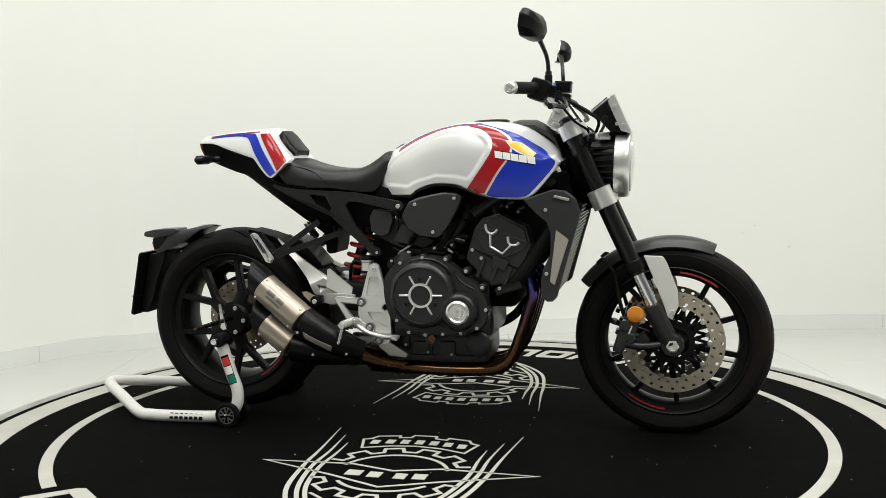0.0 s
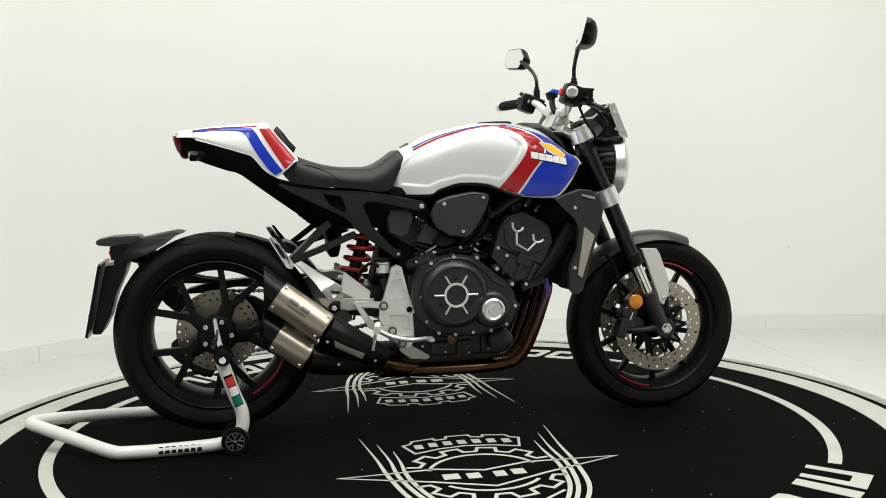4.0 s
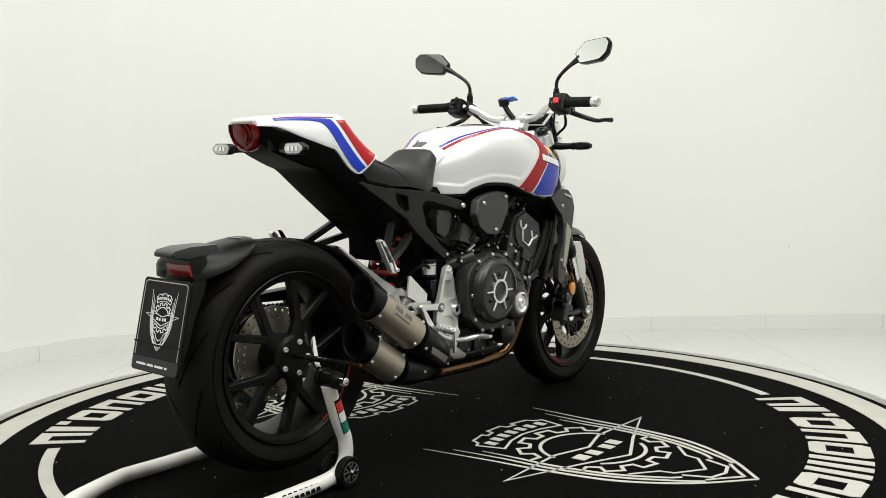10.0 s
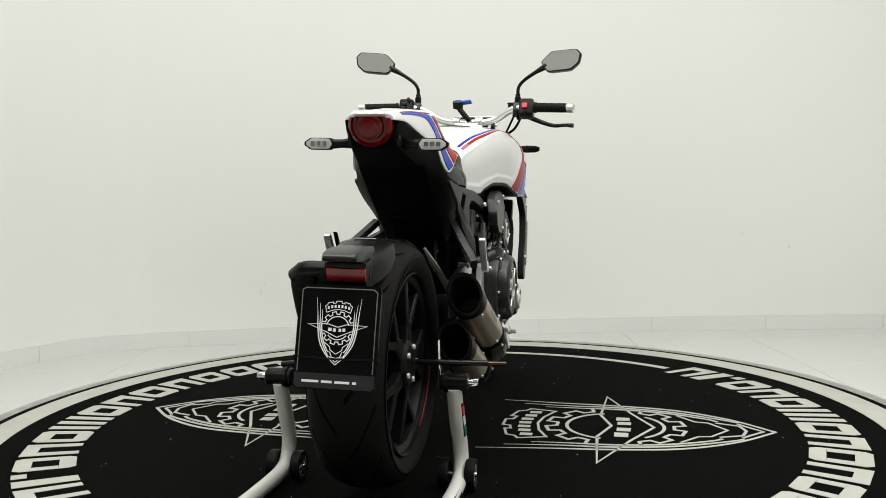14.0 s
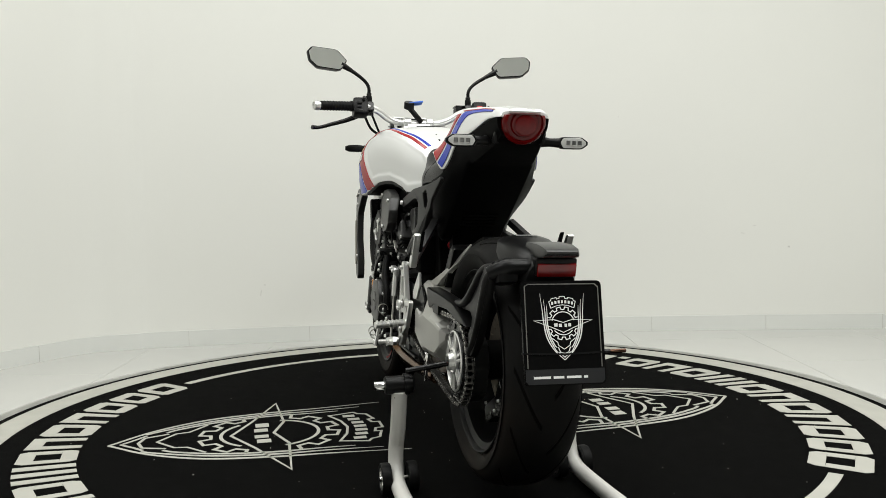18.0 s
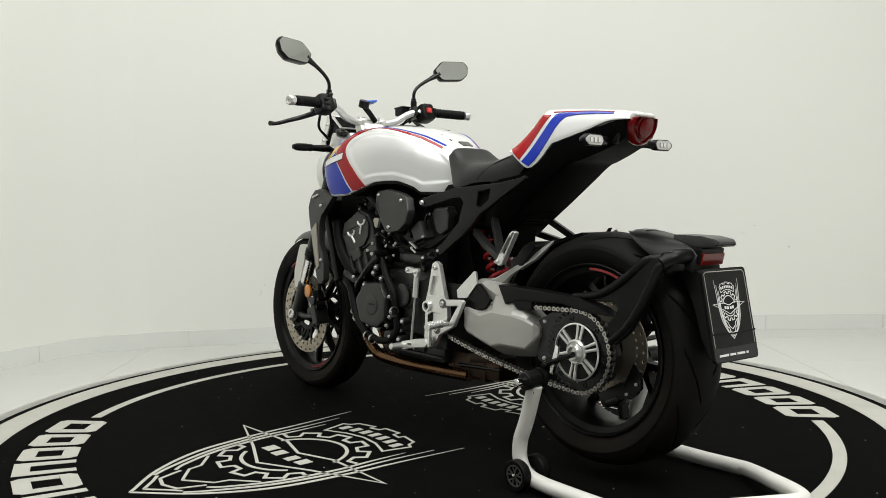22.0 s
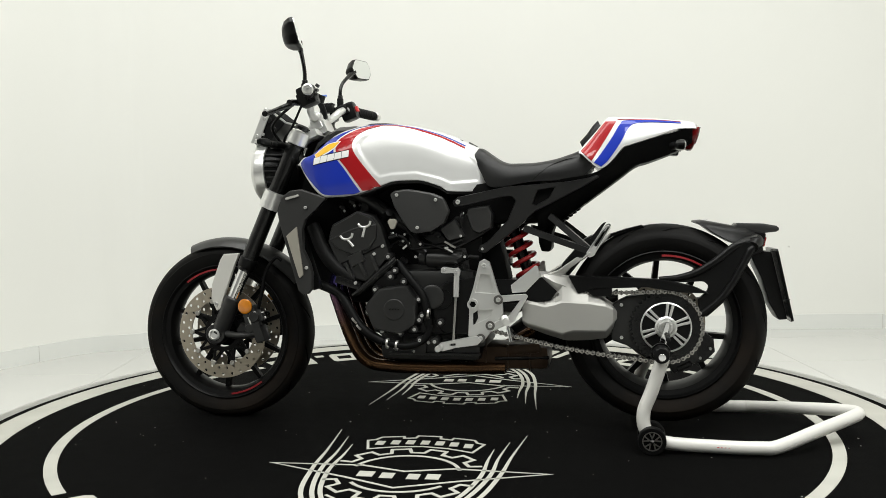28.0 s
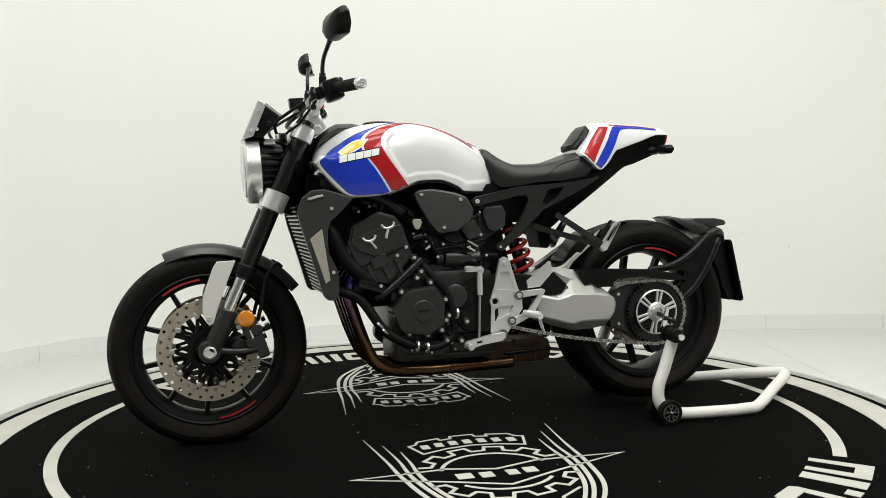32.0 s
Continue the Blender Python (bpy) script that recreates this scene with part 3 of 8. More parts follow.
def disc_mesh(r0, r1, rows, cells, thick, material, hole=0.42):
    """A drilled brake disc about the y axis."""
    bm = bmesh.new()
    sq = [(-1, -1), (0, -1), (1, -1), (1, 0), (1, 1), (0, 1), (-1, 1), (-1, 0)]
    for k in range(rows):
        for i in range(cells):
            def to(u, v, y):
                a = 2 * math.pi * (i + 0.5 + (0.5 * k) + 0.5 * u) / cells
                r = r0 + (r1 - r0) * (k + 0.5 + 0.5 * v) / rows
                return (r * math.cos(a), y, r * math.sin(a))
            arc, rad = 2 * math.pi * (r0 + r1) / 2 / cells, (r1 - r0) / rows
            hx, hy = hole * min(arc, rad) / arc, hole * min(arc, rad) / rad
            o = [[bm.verts.new(to(u, v, y)) for u, v in sq] for y in (-thick / 2, thick / 2)]
            n = [[bm.verts.new(to(hx * math.cos(math.atan2(v, u)), hy * math.sin(math.atan2(v, u)), y)) for u, v in sq] for y in (-thick / 2, thick / 2)]
            for j in range(8):
                m = (j + 1) % 8
                bm.faces.new((o[0][j], o[0][m], n[0][m], n[0][j]))
                bm.faces.new((o[1][m], o[1][j], n[1][j], n[1][m]))
                bm.faces.new((n[0][j], n[0][m], n[1][m], n[1][j]))
                if k == 0 and j in (0, 1) or k == rows - 1 and j in (4, 5):
                    bm.faces.new((o[0][m], o[0][j], o[1][j], o[1][m]))
    bmesh.ops.remove_doubles(bm, verts=bm.verts, dist=1e-5)
    me = bpy.data.meshes.new("brake_disc")
    bm.to_mesh(me)
    bm.free()
    me.materials.append(material)
    return me


def rim_stripe(wheel, r0, r1, y, a0, a1):
    bm = bmesh.new()
    n = 14
    rings = []
    for i in range(n + 1):
        a = radians(a0 + (a1 - a0) * i / n)
        rings.append([(r0 * math.cos(a), y - 0.001, r0 * math.sin(a)), (r1 * math.cos(a), y - 0.001, r1 * math.sin(a)), (r1 * math.cos(a), y + 0.001, r1 * math.sin(a)), (r0 * math.cos(a), y + 0.001, r0 * math.sin(a))])
    bridge_rings(bm, rings)
    child_at("rim_stripe", bm, RIMRED, wheel, (0, 0, 0), "red rim stripe")


def spoke(bm, a0, r0, a1, r1, y0, y1, w0, w1, t0, t1):
    """A straight tapered bar between two polar places, broad and flat towards -y."""
    rings = []
    pa, pb = (r0 * math.cos(a0), r0 * math.sin(a0)), (r1 * math.cos(a1), r1 * math.sin(a1))
    run = math.hypot(pb[0] - pa[0], pb[1] - pa[1])
    tx, tz = -(pb[1] - pa[1]) / run, (pb[0] - pa[0]) / run
    for k in range(5):
        t = k / 4
        w, th, y = (w0 + (w1 - w0) * t) / 2, (t0 + (t1 - t0) * t) / 2, y0 + (y1 - y0) * t
        p = Vector((pa[0] + (pb[0] - pa[0]) * t, y, pa[1] + (pb[1] - pa[1]) * t))
        rings.append([p + Vector((tx * w * e, th * f, tz * w * e)) for e, f in ((-1, -0.7), (-0.72, -1), (0.72, -1), (1, -0.7), (0.8, 1), (-0.8, 1))])
    bridge_rings(bm, rings)


def front_wheel():
    bm = lathe([(0.222, 0.052), (0.226, 0.055), (0.229, 0.053), (0.226, 0.047), (0.205, 0.040), (0.198, 0.025), (0.196, 0), (0.198, -0.025), (0.205, -0.040), (0.226, -0.047), (0.229, -0.053), (0.226, -0.055), (0.222, -0.052), (0.212, -0.03), (0.208, 0), (0.212, 0.03)], (0, 0, 0), (0, 1, 0), 72, closed=True)
    wheel = child_at("front_wheel", bm, WHEELBLK, bike, FA, "satin black cast wheel")
    for i in range(5):
        for s in (-1, 1):
            bm = bmesh.new()
            a = 2 * math.pi * i / 5 + radians(39)
            spoke(bm, a + s * 0.10, 0.045, a + s * 0.33, 0.202, 0, 0, 0.020, 0.016, 0.030, 0.020)
            child_at("spoke", bm, WHEELBLK, wheel, (0, 0, 0))
    child_at("hub", lathe([(0.018, -0.07), (0.03, -0.068), (0.036, -0.05), (0.05, -0.035), (0.05, 0.035), (0.036, 0.05), (0.03, 0.068), (0.018, 0.07)], (0, 0, 0), (0, 1, 0), 32), WHEELBLK, wheel, (0, 0, 0))
    t = tyre(0.298, 0.060, 0.222, wheel, "worn black front sports tyre")
    for v in t.data.vertices:
        v.co.z = max(v.co.z, -FA.z + 0.0005)
    me = disc_mesh(0.111, 0.155, 2, 28, 0.005, DISC, 0.45)
    for s in (-1, 1):
        d = mesh_part("brake_disc", me, wheel, pose(0, s * 0.066, 0), "drilled steel brake disc")
        for i in range(10):
            a = 2 * math.pi * i / 10
            for da, w in ((-0.35, 0.014), (0.28, 0.010)):
                bm = bmesh.new()
                spoke(bm, a + da, 0.055, a, 0.106, s * 0.060, s * 0.064, w, 0.010, 0.006, 0.006)
                child_at("carrier_arm", bm, WHEELBLK, wheel, (0, 0, 0))
        child_at("carrier_ring", lathe([(0.050, -0.003), (0.066, -0.003), (0.066, 0.003), (0.050, 0.003)], (0, s * 0.061, 0), (0, 1, 0), 36, closed=True), WHEELBLK, wheel, (0, 0, 0))
        for i in range(10):
            a = 2 * math.pi * i / 10
            r = 0.109
            child_at("bobbin", rod((r * math.cos(a), s * 0.058, r * math.sin(a)), (r * math.cos(a), s * 0.072, r * math.sin(a)), 0.0085, 14), STEEL, wheel, (0, 0, 0))
        rim_stripe(wheel, 0.2105, 0.2160, s * 0.0525, 52, 84)
        rim_stripe(wheel, 0.2105, 0.2160, s * 0.0525, 232, 264)


def rear_wheel():
    bm = lathe([(0.222, 0.080), (0.226, 0.084), (0.229, 0.082), (0.224, 0.074), (0.204, 0.066), (0.196, 0.04), (0.194, 0), (0.196, -0.04), (0.204, -0.066), (0.224, -0.074), (0.229, -0.082), (0.226, -0.084), (0.222, -0.080), (0.212, -0.05), (0.208, 0), (0.212, 0.05)], (0, 0, 0), (0, 1, 0), 72, closed=True)
    wheel = child_at("rear_wheel", bm, WHEELBLK, bike, RA, "satin black cast rear wheel")
    for i in range(5):
        a = 2 * math.pi * i / 5 + radians(68)
        bm = bmesh.new()
        spoke(bm, a, 0.045, a, 0.104, -0.062, -0.056, 0.050, 0.040, 0.026, 0.024)
        spoke(bm, a + 0.06, 0.092, a + 0.31, 0.206, -0.056, -0.050, 0.024, 0.019, 0.026, 0.030)
        spoke(bm, a - 0.06, 0.092, a - 0.31, 0.206, -0.056, -0.050, 0.024, 0.019, 0.026, 0.030)
        child_at("spoke", bm, WHEELBLK, wheel, (0, 0, 0), "Y-shaped black spoke")
    child_at("hub", lathe([(0.020, -0.085), (0.052, -0.083), (0.060, -0.072), (0.060, -0.03), (0.05, 0.02), (0.05, 0.06), (0.02, 0.062)], (0, 0, 0), (0, 1, 0), 32), WHEELBLK, wheel, (0, 0, 0))
    for i in range(5):
        a = 2 * math.pi * (i + 0.5) / 5 + radians(106)
        mesh_part("wheel_bolt", BOLT_L, wheel, axis_matrix((0.043 * math.cos(a), -0.082, 0.043 * math.sin(a)), (0, -1, 0)), "chromed wheel bolt")
    tyre(0.311, 0.094, 0.222, wheel, "wide worn black rear tyre")
    mesh_part("brake_disc", disc_mesh(0.088, 0.128, 2, 30, 0.005, SHADEDDISC), wheel, pose(0, 0.008, 0), "drilled rear brake disc")
    child_at("disc_carrier", lathe([(0.04, 0.000), (0.095, 0.004), (0.095, 0.012), (0.04, 0.014)], (0, 0, 0), (0, 1, 0), 32), SHADEDDISC, wheel, (0, 0, 0))
    rim_stripe(wheel, 0.2105, 0.2165, 0.0815, 88, 122)
    rim_stripe(wheel, 0.2105, 0.2165, -0.0815, -62, -12)


front_wheel()
rear_wheel()

FORK_TOP, FORK_LOW = Vector((0.428, 0, 0.978)), Vector((0.728, 0, 0.312))
FDIR = (FORK_LOW - FORK_TOP).normalized()


def fork_at(z, y=0.0):
    k = (z - FORK_TOP.z) / FDIR.z
    p = FORK_TOP + FDIR * k
    return Vector((p.x, y, p.z))


def fork(s):
    y = s * 0.104
    leg = part("fork_leg", rod(fork_at(0.958, y), fork_at(0.505, y), 0.0265, 28), SATIN, bike, "black upside-down fork tube")
    part("seal_collar", lathe([(0.027, 0), (0.030, 0.004), (0.030, 0.03), (0.027, 0.034)], fork_at(0.545, y), FDIR, 28), PLASTIC, leg)
    part("slider", rod(fork_at(0.51, y), fork_at(0.385, y), 0.0205, 24), CHROME, leg, "chromed fork slider")
    foot = bmesh.new()
    rod(fork_at(0.415, y), fork_at(0.29, y), 0.028, 20, 0.006, foot)
    rod((FA.x, y - s * 0.025, FA.z), (FA.x, y + s * 0.022, FA.z), 0.034, 24, 0.004, foot)
    part("fork_foot", foot, ENGINE, leg, "cast black fork foot")
    part("axle_nut", lathe([(0.019, 0), (0.019, 0.008), (0.014, 0.010), (0.013, 0.004), (0, 0.004)], (FA.x, y + s * 0.022, FA.z), (0, s, 0), 6 if s < 0 else 20), SILVER, leg, "bare metal axle end")
    part("cap", lathe([(0.022, 0), (0.022, 0.012), (0.016, 0.016), (0.010, 0.016), (0.008, 0.010), (0, 0.010)], fork_at(0.962, y), -FDIR, 20), SATIN, leg)
    cover = slab([(0.658, 0.561), (0.714, 0.559), (0.726, 0.540), (0.757, 0.458), (0.760, 0.412), (0.742, 0.368), (0.728, 0.376), (0.714, 0.420), (0.684, 0.500)], y - s * 0.010, y + s * 0.006, bev=0.004)
    part("fork_cover", cover, PALE, leg, "silver fender bracket")
    bolt(leg, BOLT_L, (0.742, y + s * 0.004, 0.392), (0, s, 0))
    part("reflector", lathe([(0.023, 0), (0.025, 0.003), (0.025, 0.008), (0.021, 0.011), (0, 0.012)], (0.634, s * 0.118, 0.386), (0.1, s, 0), 28), AMBER, leg, "round amber side reflector")
    cal = bmesh.new()
    block((0.612, s * 0.098, 0.335), (0.050, 0.050, 0.105), 0.010, (0, 20, 0), cal)
    block((0.592, s * 0.098, 0.300), (0.034, 0.058, 0.07), 0.008, (0, 20, 0), cal)
    block((0.648, s * 0.090, 0.300), (0.055, 0.02, 0.035), 0.006, (0, -35, 0), cal)
    c = part("brake_caliper", cal, ENGINE, leg, "black radial brake caliper")
    for dz in (-0.03, 0.03):
        bolt(c, BOLT_M, (0.612 + dz * 0.35, s * 0.122, 0.335 - dz), (0, s, 0))
    part("piston_bulge", rod((0.604, s * 0.118, 0.352), (0.604, s * 0.128, 0.352), 0.018, 18, 0.004), ENGINE, c)
    part("piston_bulge", rod((0.620, s * 0.118, 0.312), (0.620, s * 0.128, 0.312), 0.016, 18, 0.004), ENGINE, c)
    part("maker_bar", block((0.617, s * 0.124, 0.332), (0.005, 0.0015, 0.040), 0.0, (0, 20, 0)), PALE, c)
    for dz in (0.030, 0.0, -0.030):
        part("pad_tab", block((0.582 + 0.36 * -dz, s * 0.102, 0.330 + dz), (0.014, 0.040, 0.014), 0.003, (0, 20, 0)), SATIN, c)
    part("caliper_arm", tube([(0.735, y, 0.300), (0.69, y + s * 0.01, 0.290), (0.64, y + s * 0.012, 0.288), (0.585, y + s * 0.01, 0.298)], 0.012, 5, 10), ENGINE, leg)
    part("brake_hose", tube([(0.600, s * 0.095, 0.375), (0.585, s * 0.10, 0.43), (0.572, s * 0.09, 0.50), (0.540, s * 0.085, 0.545), (0.520, s * 0.08, 0.535)], 0.006, 8, 8), RUBBER, leg)


fork(-1)
fork(1)

clamp = bmesh.new()
for s in (-1, 1):
    lathe([(0.030, -0.030), (0.037, -0.028), (0.037, 0.028), (0.030, 0.030)], fork_at(0.735, s * 0.104), FDIR, 32, bm=clamp)
block((0.548, 0, 0.735), (0.055, 0.17, 0.045), 0.008, (0, 24.5, 0), clamp)
part("lower_clamp", clamp, SILVER, bike, "bare aluminium lower fork clamp")
clamp = bmesh.new()
for s in (-1, 1):
    lathe([(0.029, -0.022), (0.034, -0.020), (0.034, 0.022), (0.029, 0.024)], fork_at(0.938, s * 0.104), FDIR, 32, bm=clamp)
block((0.425, 0, 0.940), (0.085, 0.20, 0.026), 0.008, (0, 24.5, 0), clamp)
block((0.400, 0, 0.972), (0.060, 0.09, 0.050), 0.010, (0, 24.5, 0), clamp)
part("top_clamp", clamp, SILVER, bike, "bare aluminium top fork clamp")
part("steering_head", rod((0.398, 0, 0.93), (0.50, 0, 0.70), 0.040, 24), SHADEBLK, bike)

# front fender
fb = bmesh.new()
rings = []
for i in range(25):
    a = radians(66 + (147 - 66) * i / 24)
    w = 0.066 if 4 < i < 20 else (0.048 + 0.018 * (i / 4 if i <= 4 else (24 - i) / 4))
    R = 0.321 + 0.012 * max(0, i - 12) / 12
    ring = []
    for k in range(9):
        u = (k - 4) / 4
        r = R - 0.030 * abs(u) ** 2.6
        ring.append(Vector((FA.x + r * math.cos(a), w * u, FA.z + r * math.sin(a))))
    for k in range(8, -1, -1):
        u = (k - 4) / 4
        r = R - 0.004 - 0.030 * abs(u) ** 2.6
        ring.append(Vector((FA.x + r * math.cos(a), w * u * 0.96, FA.z + r * math.sin(a))))
    rings.append(ring)
bridge_rings(fb, rings)
part("front_fender", fb, GREY, bike, "matt charcoal front fender")

# headlight
hl = part("headlight", lathe([(0.05, -0.14), (0.075, -0.12), (0.088, -0.06), (0.092, -0.015), (0.092, -0.01)], (0.613, 0, 0.830), (1, 0, -0.05), 40), PLASTIC, bike, "round headlight with finned black housing")
for i in range(7):
    z = 0.777 + i * 0.018
    w = math.sqrt(max(0.0004, 0.089 ** 2 - (z - 0.830) ** 2))
    part("fin", block((0.545, 0, z), (0.075, 2 * w + 0.012, 0.006), 0.002), SATIN, hl)
part("bezel", lathe([(0.094, -0.038), (0.100, -0.036), (0.102, -0.008), (0.100, 0.004), (0.093, 0.010), (0.086, 0.008), (0.086, -0.034)], (0.608, 0, 0.832), (1, 0, -0.05), 48, closed=True), SILVER, hl, "brushed aluminium headlight ring")
visor = bmesh.new()
arc = [radians(52 + 76 * k / 16) for k in range(17)]
bridge_rings(visor, [[Vector((x, r * math.cos(a), 0.832 + r * math.sin(a))) for x, r in ((0.560, 0.1005), (0.520, 0.1000), (0.520, 0.096), (0.560, 0.096))] for a in arc])
part("visor", visor, SILVER, hl, "aluminium top band of the headlight")
part("lens", lathe([(0.086, 0.006), (0.082, 0.014), (0.05, 0.020), (0.0, 0.023)], (0.608, 0, 0.832), (1, 0, -0.05), 40), CLEAR, hl, "clear headlight lens")

# instrument and small screen
ins = part("instrument", slab([(0.506, 0.990), (0.553, 1.026), (0.567, 1.030), (0.606, 0.945), (0.596, 0.930), (0.560, 0.932), (0.528, 0.968)], -0.066, 0.066, bev=0.006), PLASTIC, bike, "black instrument housing")
part("fly_screen", slab([(0.617, 0.926), (0.624, 0.929), (0.574, 1.044), (0.562, 1.041), (0.562, 1.034), (0.569, 1.034)], -0.074, 0.074, bev=0.002), SILVER, ins, "silver fly screen plate")
for s in (-1, 1):
    cheek = part("screen_cheek", slab([(0.592, 0.934), (0.618, 0.925), (0.622, 0.930), (0.574, 1.042), (0.562, 1.038), (0.554, 1.022)], s * 0.071, s * 0.077, bev=0.002), SILVER, ins, "folded silver side of the screen")
    for x, z in ((0.574, 1.008), (0.600, 0.950)):
        bolt(cheek, BOLT_M, (x, s * 0.077, z), (0, s, 0))
part("display", slab([(0.500, 0.993), (0.503, 0.989), (0.556, 1.030), (0.554, 1.035)], -0.068, 0.068, bev=0.001), SILVER, ins, "silver-framed display")
part("display_glass", slab([(0.503, 0.9995), (0.503, 0.996), (0.551, 1.033), (0.550, 1.0365)], -0.058, 0.058, bev=0.0005), SHADEBLK, ins)
for s in (-1, 1):
    for x, z, r in ((0.585, 0.985, 0.012), (0.560, 1.002, 0.010), (0.592, 0.955, 0.009), (0.545, 0.970, 0.011)):
        part("boss", rod((x, s * 0.06, z), (x, s * 0.071, z), r, 14, 0.002), SATIN, ins)
for s in (-1, 1):
    bolt(ins, BOLT_M, (0.580, s * 0.071, 0.955), (0, s, 0))
part("bracket", block((0.585, 0, 0.935), (0.05, 0.10, 0.05), 0.008, (0, 20, 0)), SHADEBLK, ins)

# ---- handlebar and controls ----
BAR = [(0.405, 0.0, 1.008), (0.405, 0.06, 1.008), (0.400, 0.11, 1.020), (0.385, 0.155, 1.047), (0.372, 0.20, 1.058), (0.345, 0.29, 1.058), (0.319, 0.368, 1.053)]
handlebar = part("handlebar", tube([(x, -y, z) for x, y, z in reversed(BAR[1:])] + BAR, 0.0125, 6, 14), SILVER, bike, "silver tapered handlebar")


def bar_at(y, s):
    for a, b in zip(BAR, BAR[1:]):
        if a[1] <= y <= b[1]:
            t = (y - a[1]) / (b[1] - a[1])
            return Vector((a[0] + (b[0] - a[0]) * t, s * y, a[2] + (b[2] - a[2]) * t))
    return Vector((BAR[-1][0], s * y, BAR[-1][2]))


def mirror(s):
    stem = part("mirror_stem", tube([(0.392, s * 0.186, 1.065), (0.392, s * 0.186, 1.105), (0.391, s * 0.188, 1.132), (0.388, s * 0.206, 1.156), (0.380, s * 0.248, 1.184), (0.373, s * 0.292, 1.207)], [0.0095, 0.0065, 0.0062, 0.0062, 0.0070, 0.0125], 6, 12), SATIN, bike, "black mirror stem")
    part("stem_boot", lathe([(0.010, 0), (0.0115, 0.005), (0.0115, 0.035), (0.008, 0.04)], (0.392, s * 0.186, 1.062), (0, 0, 1), 16), RUBBER, stem)
    part("stem_nut", rod((0.392, s * 0.186, 1.100), (0.392, s * 0.186, 1.110), 0.0095, 6), SATIN, stem)
    out = [(0.074, 0.019), (0.058, 0.038), (-0.036, 0.038), (-0.075, 0.001), (-0.050, -0.039), (0.040, -0.037), (0.068, -0.014)]
    c = Vector((0.362, s * 0.342, 1.222))
    tilt = Matrix.Translation(c) @ Euler((radians(s * 3), radians(13), radians(s * 13))).to_matrix().to_4x4()
    loop = round_poly([(0, s * u, v) for u, v in out], 0.16, 4)
    rings = []
    for dx, k in ((-0.005, 0.93), (-0.006, 0.985), (-0.002, 1.0), (0.006, 1.0), (0.022, 0.88), (0.034, 0.64), (0.040, 0.36), (0.041, 0.05)):
        rings.append([tilt @ Vector((dx, p.y * k - s * (0.018 * (1 - k)), p.z * k - 0.012 * (1 - k))) for p in loop])
    bm = bmesh.new()
    bridge_rings(bm, rings)
    part("mirror_head", bm, PLASTIC, stem, "black faceted mirror housing", sharp=50)
    g = bmesh.new()
    bridge_rings(g, [[tilt @ Vector((dx, p.y * 0.93, p.z * 0.92)) for p in loop] for dx in (-0.0045, -0.0075)])
    part("mirror_glass", g, GLASS, stem, "mirror glass")


def controls(s):
    a, b = bar_at(0.250, s), bar_at(0.368, s)
    grip = part("grip", lathe([(0.013, 0), (0.019, 0.002), (0.019, 0.008), (0.0165, 0.010), (0.0162, 0.05), (0.0162, (b - a).length)], a, b - a, 20), RUBBER, handlebar, "ribbed black grip")
    for i in range(9):
        p = a + (b - a) * (0.16 + 0.09 * i)
        part("rib", lathe([(0.0162, -0.0025), (0.0172, -0.001), (0.0172, 0.001), (0.0162, 0.0025)], p, b - a, 16), RUBBER, grip)
    e = b + (b - a).normalized() * 0.003
    part("bar_end", lathe([(0.013, 0), (0.0165, 0.002), (0.0172, 0.010), (0.0168, 0.020), (0.013, 0.023), (0.0115, 0.0235), (0.011, 0.021), (0.008, 0.021), (0.0075, 0.0235), (0.005, 0.0235), (0.004, 0.018), (0, 0.018)], e, b - a, 28), SILVER, handlebar, "machined aluminium bar end")
    p = bar_at(0.222, s)
    sw = part("switch_box", block(p + Vector((0.004, 0, -0.004)), (0.056, 0.054, 0.064), 0.012, (0, 20, 0)), PLASTIC, handlebar, "black switch housing")
    if s < 0:
        part("kill_switch", block(p + Vector((-0.026, 0.004, 0.006)), (0.010, 0.020, 0.020), 0.003, (0, 20, 0)), REDD, sw, "red kill switch")
        part("starter", block(p + Vector((-0.026, 0.0, -0.018)), (0.008, 0.016, 0.012), 0.003), PLASTIC, sw)
    else:
        for dz, dy in ((0.014, 0.004), (0.0, 0.006), (-0.016, 0.0)):
            part("button", block(p + Vector((-0.026, dy, dz)), (0.010, 0.018, 0.009), 0.003), GREY, sw)
        part("horn_button", rod(p + Vector((-0.02, -0.012, 0.026)), p + Vector((-0.026, -0.012, 0.034)), 0.007, 12), GREY, sw)
    q = bar_at(0.186, s)
    m = part("lever_clamp", block(q + Vector((0.014, 0, 0.0)), (0.052, 0.030, 0.036), 0.006, (0, 20, 0)), SATIN, handlebar)
    part("master_cylinder", tube([q + Vector((0.035, -s * 0.02, -0.012)), q + Vector((0.045, s * 0.02, -0.016)), q + Vector((0.050, s * 0.050, -0.020))], 0.014 if s < 0 else 0.010, 4, 12), SATIN, m)
    tip = (0.421, -0.385, 0.998) if s < 0 else (0.447, 0.386, 0.985)
    lev = tube([q + Vector((0.050, s * 0.030, -0.022)), (0.446, s * 0.262, 1.014), (0.452, s * 0.310, 1.000), (tip[0] + 0.01, s * 0.355, tip[2] + 0.002), tip], [0.010, 0.0085, 0.0075, 0.0065, 0.0085], 6, 10)
    part("lever", lev, SATIN, handlebar, "black short hand lever")
    mirror(s)


